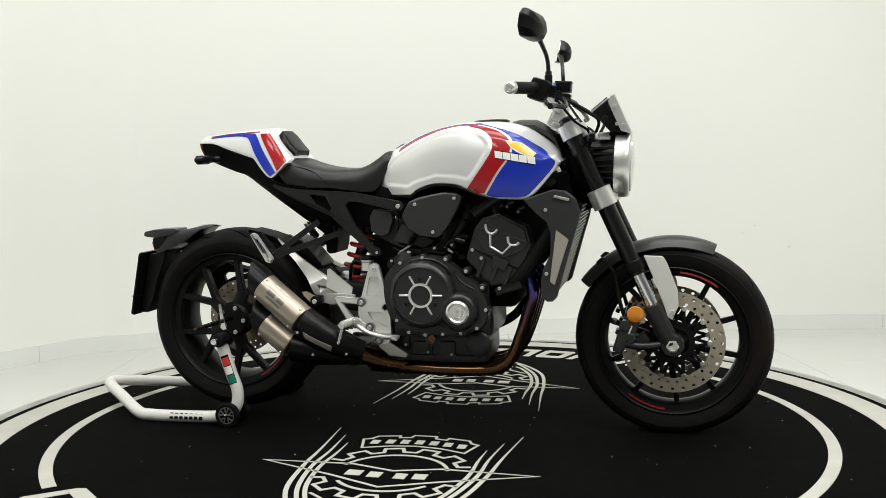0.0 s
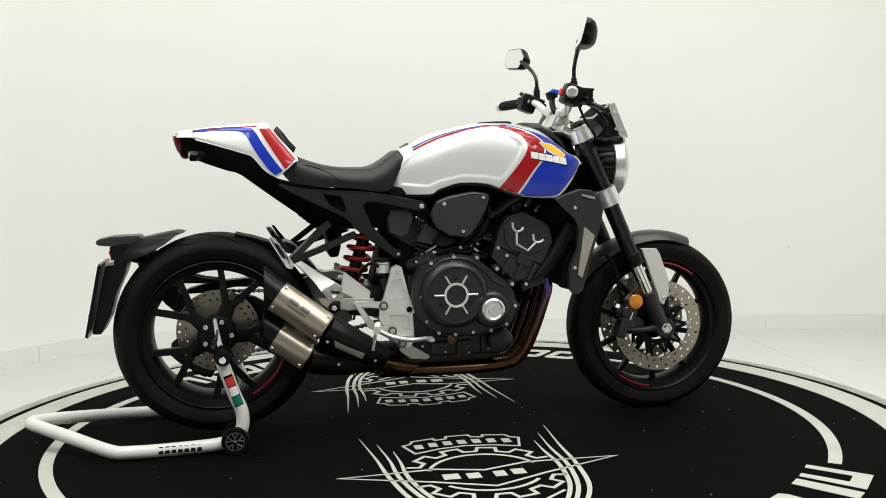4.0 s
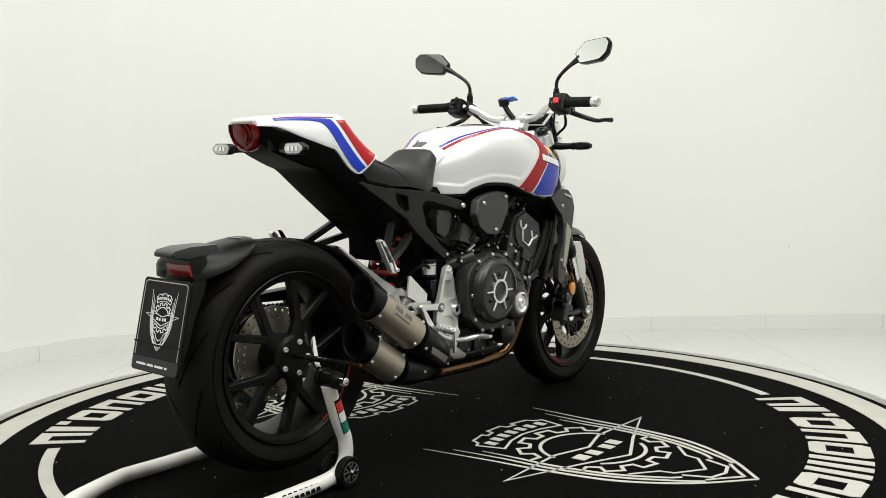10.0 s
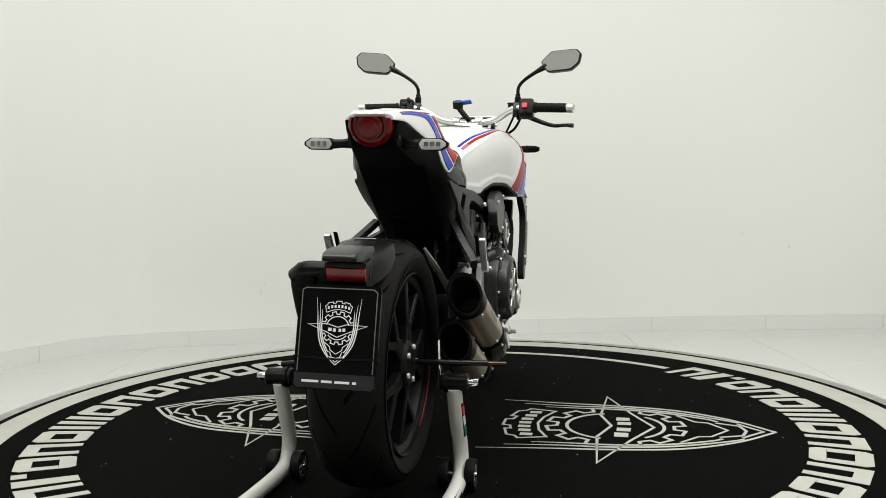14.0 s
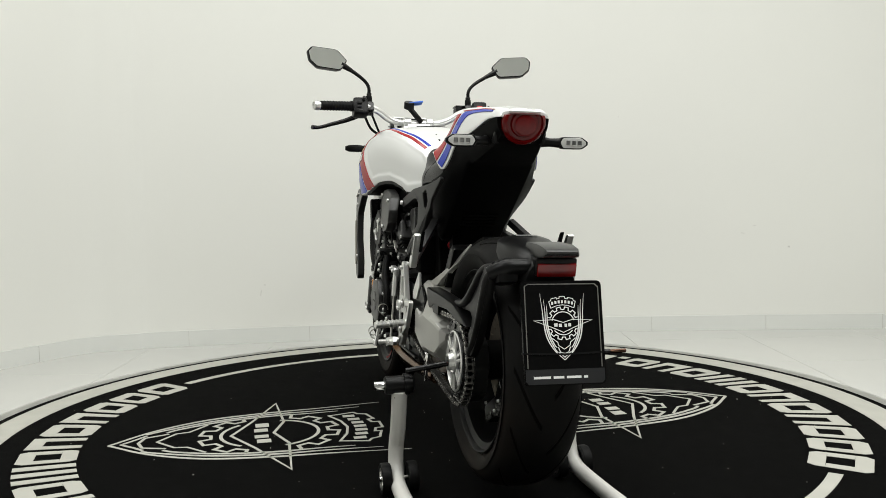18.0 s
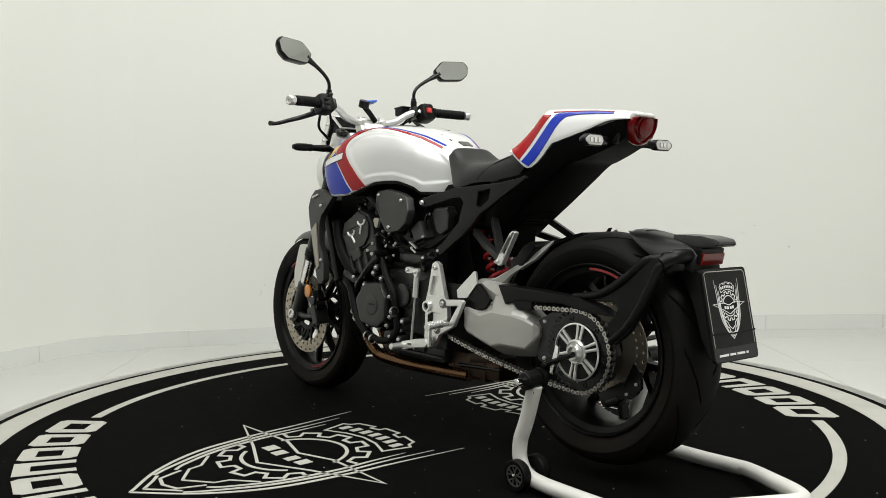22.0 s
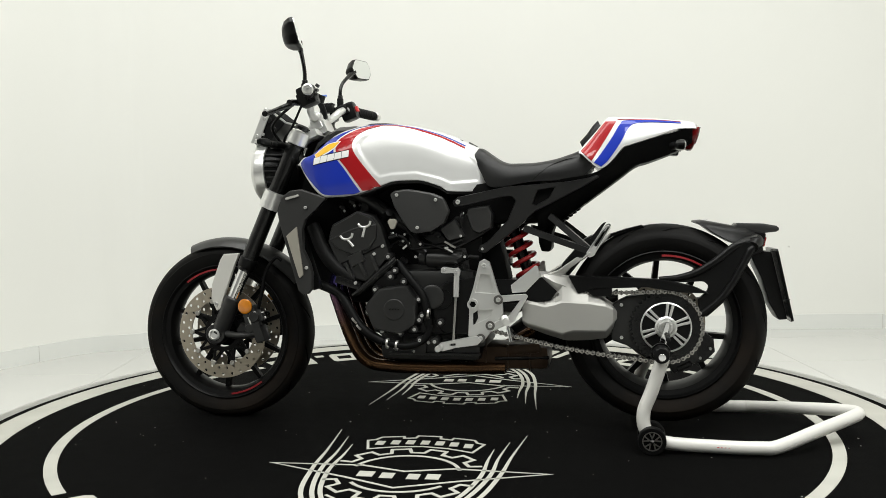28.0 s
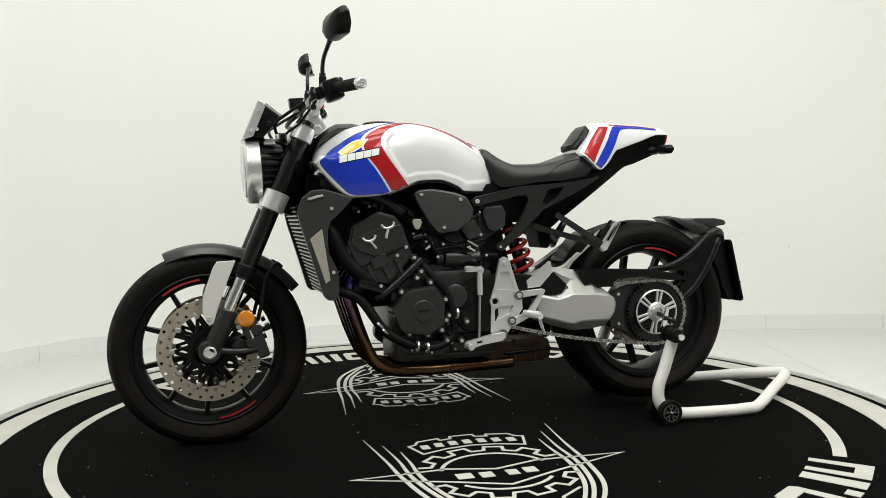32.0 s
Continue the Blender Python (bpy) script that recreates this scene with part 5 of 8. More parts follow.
# undertail
UZT = [(-0.80, 0.935), (-0.775, 0.932), (-0.69, 0.908), (-0.606, 0.882), (-0.592, 0.876), (-0.555, 0.832), (-0.50, 0.802), (-0.40, 0.785), (-0.33, 0.772)]
UZB = [(-0.80, 0.893), (-0.766, 0.872), (-0.669, 0.836), (-0.634, 0.826), (-0.582, 0.788), (-0.495, 0.724), (-0.407, 0.662), (-0.33, 0.615)]
UW = [(-0.80, 0.066), (-0.70, 0.088), (-0.60, 0.110), (-0.50, 0.130), (-0.42, 0.134), (-0.33, 0.118)]
bm = bmesh.new()
rings = []
for i in range(31):
    x = -0.80 + 0.47 * i / 30
    zt, zb, w = curve1(UZT, x), curve1(UZB, x), curve1(UW, x)
    rings.append([Vector((x, y, z)) for y, z in ((w, zt), (w * 0.95, zb + 0.45 * (zt - zb)), (min(w * 0.88, 0.092), zb + 0.012), (min(w * 0.8, 0.083), zb), (-min(w * 0.8, 0.083), zb), (-min(w * 0.88, 0.092), zb + 0.012), (-w * 0.95, zb + 0.45 * (zt - zb)), (-w, zt))])
bridge_rings(bm, rings)
ut = part("undertail", bm, MATTBLK, bike, "black plastic undertail", sharp=30)
part("inner_mudguard", slab([(-0.390, 0.668), (-0.372, 0.620), (-0.370, 0.570), (-0.362, 0.560), (-0.338, 0.562), (-0.330, 0.590), (-0.326, 0.648)], -0.060, 0.060, bev=0.005), MATTBLK, bike, "black inner mudguard behind the spring", sharp=30)
for i in range(5):
    part("louvre", block((-0.405 - 0.012 * i, 0, 0.655 + 0.0095 * i), (0.010, 0.10, 0.006), 0.002, (0, 35, 0)), SHADEBLK, ut)


def subframe(s):
    y0, y1 = s * 0.128, s * 0.150

    def bend(x, y, z):
        k = max(0.0, min(1.0, (-x - 0.18) / 0.17))
        return (x, y - s * (k * 0.30 * max(0.0, 0.78 - z) + 0.16 * max(0.0, -x - 0.42)), z)
    sf = part("subframe", slab([(-0.522, 0.790), (-0.512, 0.797), (-0.490, 0.789), (-0.430, 0.778), (-0.237, 0.765), (-0.085, 0.735), (-0.070, 0.722), (-0.076, 0.706), (-0.099, 0.706), (-0.225, 0.734), (-0.255, 0.735), (-0.266, 0.722), (-0.240, 0.662), (-0.180, 0.597), (-0.154, 0.583), (-0.150, 0.566), (-0.172, 0.560), (-0.243, 0.616), (-0.288, 0.653), (-0.325, 0.688), (-0.372, 0.710), (-0.420, 0.734), (-0.470, 0.760)], y0, y1, [[(-0.386, 0.760), (-0.334, 0.752), (-0.318, 0.712), (-0.328, 0.707), (-0.368, 0.730)]], 0.005, bend), FRAMEBLK, bike, "black subframe side plate", sharp=25)
    bolt(sf, BOLT_L, (-0.088, s * 0.152, 0.720), (0, s, 0))
    bolt(sf, BOLT_S, (-0.163, s * 0.151, 0.574), (0, s, 0))
    # added near-black sheet: the shade seen through the plate's window
    part("window_back", slab([(-0.395, 0.765), (-0.325, 0.756), (-0.305, 0.702), (-0.328, 0.692), (-0.384, 0.724)], s * 0.118, s * 0.126, bev=0.001), SHADEBLK, sf)
    # passenger peg bracket: a V of two struts
    v = bmesh.new()
    tube([(-0.372, s * 0.112, 0.672), (-0.43, s * 0.152, 0.624), (-0.492, s * 0.198, 0.572)], 0.013, 3, 4, bm=v)
    tube([(-0.292, s * 0.112, 0.636), (-0.39, s * 0.160, 0.602), (-0.492, s * 0.198, 0.568)], 0.013, 3, 4, bm=v)
    part("peg_bracket", v, FRAMEBLK, bike, "black passenger peg bracket")
    peg = part("passenger_peg", slab([(-0.556, 0.640), (-0.546, 0.646), (-0.535, 0.640), (-0.482, 0.563), (-0.490, 0.548), (-0.505, 0.553)], s * 0.206 - 0.014, s * 0.224 - 0.014, [[(-0.542, 0.630), (-0.532, 0.624), (-0.505, 0.585), (-0.512, 0.580)]], bev=0.004), SILVER, bike, "folded silver passenger footpeg")
    part("peg_core", slab([(-0.546, 0.634), (-0.530, 0.628), (-0.502, 0.585), (-0.512, 0.574)], s * 0.209 - 0.014, s * 0.216 - 0.014, bev=0.001), RUBBER, peg)
    part("peg_rubber", slab([(-0.538, 0.650), (-0.528, 0.648), (-0.492, 0.602), (-0.498, 0.592), (-0.508, 0.600)], s * 0.192 - 0.014, s * 0.202 - 0.014, bev=0.002), RUBBER, peg)
    bolt(peg, BOLT_M, (-0.490, s * 0.226 - 0.014, 0.560), (0, s, 0))


subframe(-1)
subframe(1)

# ---- engine ----
cc = bmesh.new()
block((0.03, 0, 0.405), (0.34, 0.29, 0.21), 0.03, (0, 0, 0), cc)
block((0.00, 0, 0.52), (0.24, 0.24, 0.10), 0.03, (0, 8, 0), cc)
block((0.015, 0, 0.285), (0.33, 0.22, 0.14), 0.025, (0, 0, 0), cc)
block((-0.12, 0, 0.36), (0.10, 0.24, 0.20), 0.02, (0, 0, 0), cc)
crank = part("crankcase", cc, ENGINE, bike, "black cast engine crankcase")
block_b = slab([(0.126, 0.556), (0.157, 0.652), (0.180, 0.682), (0.232, 0.698), (0.319, 0.653), (0.332, 0.601), (0.283, 0.487), (0.204, 0.470)], -0.170, 0.170, bev=0.012)
cyl = part("cylinder_head", block_b, ENGINE, bike, "black cylinder head and block")
for s in (-1, 1):
    for x, z, w, h in ((-0.10, 0.29, 0.05, 0.05), (-0.03, 0.265, 0.06, 0.04), (0.05, 0.262, 0.05, 0.05), (0.12, 0.275, 0.03, 0.06)):
        part("casting", block((x, s * 0.112, z), (w, 0.016, h), 0.005), ENGINE, crank)
        bolt(crank, BOLT_S, (x + 0.3 * w, s * 0.121, z - 0.3 * h), (0, s, 0))
    part("casting_rib", block((0.0, s * 0.114, 0.238), (0.30, 0.012, 0.008), 0.002), ENGINE, crank)
part("sump", block((0.05, 0.0, 0.235), (0.19, 0.16, 0.07), 0.02), ENGINE, crank)


def emblem(s):
    """Pale Y-shaped lines on the head cover."""
    y = s * 0.178
    em = part("head_cover_cap", slab([(0.168, 0.650), (0.188, 0.676), (0.232, 0.690), (0.312, 0.648), (0.322, 0.604), (0.300, 0.580), (0.248, 0.560), (0.192, 0.578), (0.170, 0.610)], s * 0.165, s * 0.177, bev=0.004), ENGINE, cyl, "ribbed black side cover")
    k = 0.0042
    if s < 0:
        part("emblem_line", tube([(0.208, y, 0.636), (0.208, y, 0.596), (0.244, y, 0.574), (0.272, y, 0.600)], k, 1, 8, smooth=False), SILVER, em, "pale emblem line")
        part("emblem_hook", tube([(0.194, y, 0.664), (0.197, y, 0.645), (0.208, y, 0.635), (0.222, y, 0.638), (0.230, y, 0.648)], k, 4, 8), SILVER, em)
        part("emblem_hook", tube([(0.262, y, 0.626), (0.264, y, 0.608), (0.272, y, 0.600), (0.286, y, 0.600), (0.296, y, 0.608)], k, 4, 8), SILVER, em)
    else:
        for x, z, dx, dz in ((0.205, 0.648, 0.008, -0.034), (0.264, 0.610, -0.020, -0.026)):
            part("emblem_hook", tube([(x - 0.018, y, z + 0.016), (x - 0.014, y, z + 0.003), (x, y, z - 0.003), (x + 0.014, y, z - 0.001), (x + 0.022, y, z + 0.008)], k, 4, 8), SILVER, em)
            part("emblem_line", tube([(x, y, z - 0.003), (x + dx * 0.5, y, z + dz * 0.5), (x + dx, y, z + dz)], k, 2, 8), SILVER, em, "pale emblem line")
    for x, z in ((0.178, 0.560), (0.245, 0.535), (0.150, 0.585)):
        bolt(cyl, BOLT_M, (x, s * 0.170, z), (0, s, 0))
    part("head_joint", tube([(0.150, s * 0.171, 0.590), (0.20, s * 0.172, 0.566), (0.25, s * 0.172, 0.545), (0.305, s * 0.171, 0.522)], 0.0025, 3, 6), SHADEBLK, cyl)
    part("cover_edge", tube([(0.168, s * 0.176, 0.652), (0.24, s * 0.176, 0.640), (0.318, s * 0.176, 0.606)], 0.003, 4, 6), ENGINE, em)
    part("side_boss", block((0.235, s * 0.174, 0.545), (0.05, 0.014, 0.035), 0.005, (0, 24, 0)), ENGINE, cyl)
    part("plug_cap", rod((0.150, s * 0.13, 0.672), (0.128, s * 0.165, 0.690), 0.013, 12), RUBBER, cyl)
    part("sensor", rod((0.128, s * 0.172, 0.610), (0.098, s * 0.180, 0.618), 0.009, 8), SATIN, cyl)
    part("wire", tube([(0.098, s * 0.180, 0.618), (0.075, s * 0.175, 0.605), (0.06, s * 0.165, 0.575), (0.02, s * 0.160, 0.578), (-0.05, s * 0.155, 0.585), (-0.10, s * 0.150, 0.600)], 0.0045, 6, 8), RUBBER, cyl)
    part("wire", tube([(-0.11, s * 0.150, 0.590), (-0.06, s * 0.160, 0.572), (-0.01, s * 0.160, 0.585), (0.04, s * 0.160, 0.60), (0.10, s * 0.150, 0.66)], 0.0035, 6, 8), RUBBER, cyl)
    for x, z in ((-0.055, 0.578), (0.030, 0.590), (-0.11, 0.55), (0.085, 0.600)):
        bolt(cyl, BOLT_S, (x, s * 0.166, z), (0, s, 0))
        part("clip", block((x, s * 0.160, z), (0.020, 0.012, 0.016), 0.003, (0, 30, 0)), PLASTIC, cyl)
    part("clamp_band", block((-0.065, s * 0.168, 0.588), (0.040, 0.010, 0.006), 0.002, (0, -30, 0)), STEEL, cyl)
    # ribs on the barrel
    for i in range(3):
        c = Vector((0.175 + 0.042 * i, s * 0.172, 0.530 - 0.012 * i))
        part("rib", block(c, (0.012, 0.016, 0.060), 0.004, (0, 24, 0)), ENGINE, cyl)


emblem(-1)
emblem(1)
for i in range(4):
    part("coil", rod((0.225 + 0.004 * (i % 2), -0.12 + 0.08 * i, 0.68), (0.205, -0.12 + 0.08 * i, 0.735), 0.016, 14), PLASTIC, cyl, "black ignition coil")

# right side: clutch cover
OUT_R = [(-0.128, 0.490), (-0.100, 0.535), (-0.050, 0.562), (0.02, 0.570), (0.075, 0.555), (0.124, 0.517), (0.180, 0.470), (0.200, 0.420), (0.196, 0.375), (0.172, 0.343), (0.104, 0.327), (0.03, 0.322), (-0.05, 0.332), (-0.104, 0.367), (-0.125, 0.42)]
cov = part("clutch_cover", slab(OUT_R, -0.150, -0.205, bev=0.010, round_n=3), ENGINE, bike, "black clutch cover", sharp=45)
part("clutch_drum", lathe([(0.106, 0), (0.104, 0.028), (0.096, 0.040), (0.086, 0.043), (0.084, 0.038), (0.0, 0.038)], (0.000, -0.195, 0.452), (0, -1, 0), 48), ENGINE, cov, "round black clutch cap")
star = part("star_emblem", lathe([(0.038, 0), (0.038, 0.006), (0.031, 0.006), (0.031, 0)], (0.000, -0.233, 0.452), (0, -1, 0), 40, closed=True), SILVER, cov, "pale six-spoke ring emblem")
for i in range(6):
    a = 2 * math.pi * i / 6
    d = Vector((math.cos(a), 0, math.sin(a)))
    p = Vector((0, -0.236, 0.452))
    part("emblem_spoke", rod(p + d * 0.036, p + d * 0.068, 0.0036, 8, 0.001), SILVER, star)
for i in range(3):
    a = radians(90 + 120 * i)
    mesh_part("bolt", BOLT_D, cov, axis_matrix((0.052 * math.cos(a), -0.233, 0.452 + 0.052 * math.sin(a)), (0, -1, 0)))
part("alternator_cap", lathe([(0.060, 0), (0.058, 0.030), (0.052, 0.040), (0.040, 0.042), (0.0, 0.042)], (0.115, -0.195, 0.402), (0, -1, 0), 40), ENGINE, cov, "smaller black round cap")
part("inspection_plug", lathe([(0.036, 0), (0.036, 0.006), (0.030, 0.010), (0.026, 0.008), (0.024, 0.004), (0.018, 0.004), (0.014, 0.010), (0.006, 0.010), (0.0, 0.006)], (0.115, -0.236, 0.402), (0, -1, 0), 32), SILVER, cov, "silver screw plug")
for x, z in ((0.000, 0.565), (0.073, 0.560), (0.136, 0.524), (0.185, 0.474), (0.195, 0.406), (0.166, 0.349), (0.116, 0.332), (0.059, 0.329), (0.003, 0.325), (-0.049, 0.332), (-0.087, 0.369), (-0.103, 0.446), (-0.071, 0.548)):
    part("bolt_boss", rod((x, -0.160, z), (x, -0.2045, z), 0.0115, 12, 0.003), ENGINE, cov)
    bolt(cov, BOLT_M, (x, -0.204, z), (0, -1, 0))
# raised ribs across the cover
part("cover_rib", tube([(-0.085, -0.2045, 0.52), (-0.03, -0.2045, 0.556), (0.04, -0.2045, 0.556), (0.095, -0.2045, 0.52)], 0.0045, 5, 8), ENGINE, cov)
part("cover_rib", tube([(0.104, -0.2045, 0.512), (0.122, -0.2045, 0.490), (0.160, -0.2045, 0.468)], 0.004, 5, 8), ENGINE, cov)
part("cover_step", slab([(-0.09, 0.38), (-0.03, 0.342), (0.05, 0.335), (0.07, 0.35), (0.04, 0.36), (-0.04, 0.37)], -0.203, -0.209, bev=0.002), ENGINE, cov)
part("sensor_block", block((0.090, -0.206, 0.528), (0.022, 0.014, 0.014), 0.003, (0, 30, 0)), ENGINE, cov)
part("water_pump", lathe([(0.040, 0), (0.040, 0.04), (0.030, 0.048), (0, 0.048)], (0.160, -0.12, 0.290), (0, -1, 0), 28), ENGINE, crank, "black round oil filter")
part("oil_level_window", lathe([(0.015, 0), (0.015, 0.004), (0.011, 0.004), (0.010, 0.001), (0, 0.001)], (0.005, -0.148, 0.300), (0, -1, 0), 20), HEADER, crank, "brass-coloured oil window")
part("filler_neck", tube([(-0.12, -0.12, 0.53), (-0.06, -0.18, 0.56)], 0.022, 2, 14), ENGINE, crank)
# left side: stator cover
OUT_L = [(0.206, 0.398), (0.157, 0.454), (0.070, 0.465), (0.036, 0.413), (0.042, 0.340), (0.092, 0.310), (0.178, 0.325)]
sc = part("stator_cover", slab([(p.x, p.z) for p in round_poly([(x, 0, z) for x, z in OUT_L], 0.18)], 0.130, 0.205, bev=0.013), ENGINE, bike, "black six-sided stator cover", sharp=45)
part("cover_disc", lathe([(0.034, 0), (0.033, 0.002), (0.030, 0.003), (0, 0.003)], (0.108, 0.204, 0.388), (0, 1, 0), 32), ENGINE, sc)
for i in range(4):
    part("mark_bar", block((0.120 - 0.009 * i, 0.2075, 0.390), (0.006, 0.001, 0.005), 0.0), PLASTIC, sc)
for x, z in ((0.129, 0.552), (0.108, 0.509), (0.122, 0.490), (0.080, 0.474), (0.172, 0.449), (0.195, 0.378), (0.151, 0.318), (0.092, 0.312), (0.048, 0.325), (0.023, 0.369), (0.032, 0.355), (0.033, 0.419), (0.031, 0.292), (-0.016, 0.288), (-0.034, 0.347)):
    part("bolt_boss", rod((x, 0.13, z), (x, 0.188, z), 0.0115, 12), ENGINE, sc)
    bolt(sc, BOLT_M, (x, 0.188, z), (0, 1, 0))
part("sprocket_cover", slab([(-0.140, 0.490), (-0.090, 0.480), (-0.046, 0.470), (-0.005, 0.440), (0.003, 0.405), (-0.012, 0.34), (-0.036, 0.311), (-0.123, 0.305), (-0.150, 0.36)], 0.11, 0.163, bev=0.010), PLASTIC, bike, "black plastic sprocket cover")
part("cover_ring", lathe([(0.033, 0), (0.035, 0.003), (0.031, 0.004), (0.030, 0)], (-0.036, 0.162, 0.420), (0, 1, 0), 32, closed=True), PLASTIC, crank)
hx = part("coolant_pipe", tube([(0.105, 0.178, 0.545), (0.15, 0.186, 0.505), (0.215, 0.180, 0.450), (0.245, 0.165, 0.430)], 0.0125, 5, 14), SATIN, bike, "black metal coolant pipe")
part("sprocket_cap", lathe([(0.038, 0), (0.038, 0.008), (0.030, 0.012), (0.0, 0.010)], (-0.005, 0.160, 0.425), (0, 1, 0), 28), ENGINE, crank)
for z in (0.33, 0.30, 0.36):
    bolt(crank, BOLT_M, (-0.02 + z * 0.1, 0.155, z - 0.02), (0, 1, 0))

# hoses and pipes
def hose(pts, r, label="black coolant hose", material=None):
    return part("hose", tube(pts, r, 8, 14), material or RUBBER, bike, label)


hose([(0.392, -0.155, 0.650), (0.378, -0.160, 0.622), (0.356, -0.163, 0.590), (0.334, -0.165, 0.553), (0.304, -0.165, 0.512), (0.276, -0.160, 0.482), (0.245, -0.15, 0.468)], 0.022)
hose([(0.386, 0.150, 0.650), (0.370, 0.158, 0.622), (0.353, 0.162, 0.580), (0.324, 0.165, 0.538), (0.290, 0.165, 0.505), (0.252, 0.160, 0.478)], 0.022)
hose([(0.398, 0.115, 0.475), (0.375, 0.130, 0.462), (0.330, 0.15, 0.448), (0.290, 0.16, 0.425), (0.240, 0.175, 0.350), (0.205, 0.18, 0.315), (0.150, 0.185, 0.285)], 0.015)
hose([(0.15, 0.185, 0.285), (0.09, 0.185, 0.272), (0.04, 0.183, 0.280), (0.01, 0.180, 0.305), (0.0, 0.178, 0.340)], 0.011)
hose([(0.105, 0.165, 0.535), (0.06, 0.178, 0.480), (0.022, 0.180, 0.430), (0.010, 0.180, 0.375), (0.005, 0.178, 0.335)], 0.012)
hose([(0.13, -0.13, 0.72), (0.12, -0.15, 0.67), (0.07, -0.15, 0.60), (0.0, -0.14, 0.57)], 0.012)
for p in ((0.240, 0.178, 0.350), (0.225, 0.18, 0.33), (0.13, 0.205, 0.283), (0.0, 0.195, 0.375), (0.10, 0.205, 0.277)):
    part("hose_clip", lathe([(0.0145, -0.003), (0.0168, -0.003), (0.0168, 0.003), (0.0145, 0.003)], p, (0.7, 0, -0.7) if p[0] > 0.2 else (1, 0, 0.1), 16, closed=True), STEEL, bike, "steel hose clip")
for s in (-1, 1):
    part("pipe_flange", block((0.262, s * 0.172, 0.470), (0.085, 0.030, 0.026), 0.006, (0, -18, 0)), SATIN, bike, "black coolant flange")
    bolt(bike, BOLT_M, (0.235, s * 0.188, 0.470), (0, s, 0))

# clutter above the crankcase: starter, connectors, clips, short hoses
rng = random.Random(11)
for s in (-1, 1):
    st = part("starter_motor", rod((-0.10, s * 0.118, 0.540), (0.02, s * 0.118, 0.545), 0.030, 24, 0.006), ENGINE, bike, "black starter motor and wiring clutter")
    part("end_bell", rod((0.02, s * 0.118, 0.545), (0.045, s * 0.118, 0.546), 0.024, 20, 0.004), ENGINE, st)
    for i in range(14):
        x, z = rng.uniform(-0.135, 0.115), rng.uniform(0.515, 0.625)
        y = s * rng.uniform(0.135, 0.160)
        if i % 3 == 0:
            part("connector", block((x, y, z), (rng.uniform(0.014, 0.028), 0.016, rng.uniform(0.010, 0.018)), 0.003, (0, rng.uniform(-40, 40), 0)), PLASTIC, st)
        elif i % 3 == 1:
            bolt(st, BOLT_S, (x, y, z), (rng.uniform(-0.4, 0.4), s, rng.uniform(-0.3, 0.5)))
        else:
            q = Vector((rng.uniform(0.03, 0.07), s * rng.uniform(-0.01, 0.01), rng.uniform(-0.03, 0.03)))
            p = Vector((x, y, z))
            part("short_hose", tube([p - q * 0.5, p + Vector((0, s * 0.006, 0.008)), p + q * 0.5], rng.uniform(0.004, 0.008), 4, 8), RUBBER, st)
    for x, z, a in ((-0.060, 0.572, -30), (0.075, 0.585, 40)):
        part("clamp_band", block((x, s * 0.166, z), (0.030, 0.006, 0.006), 0.002, (0, a, 0)), ZINC, st)

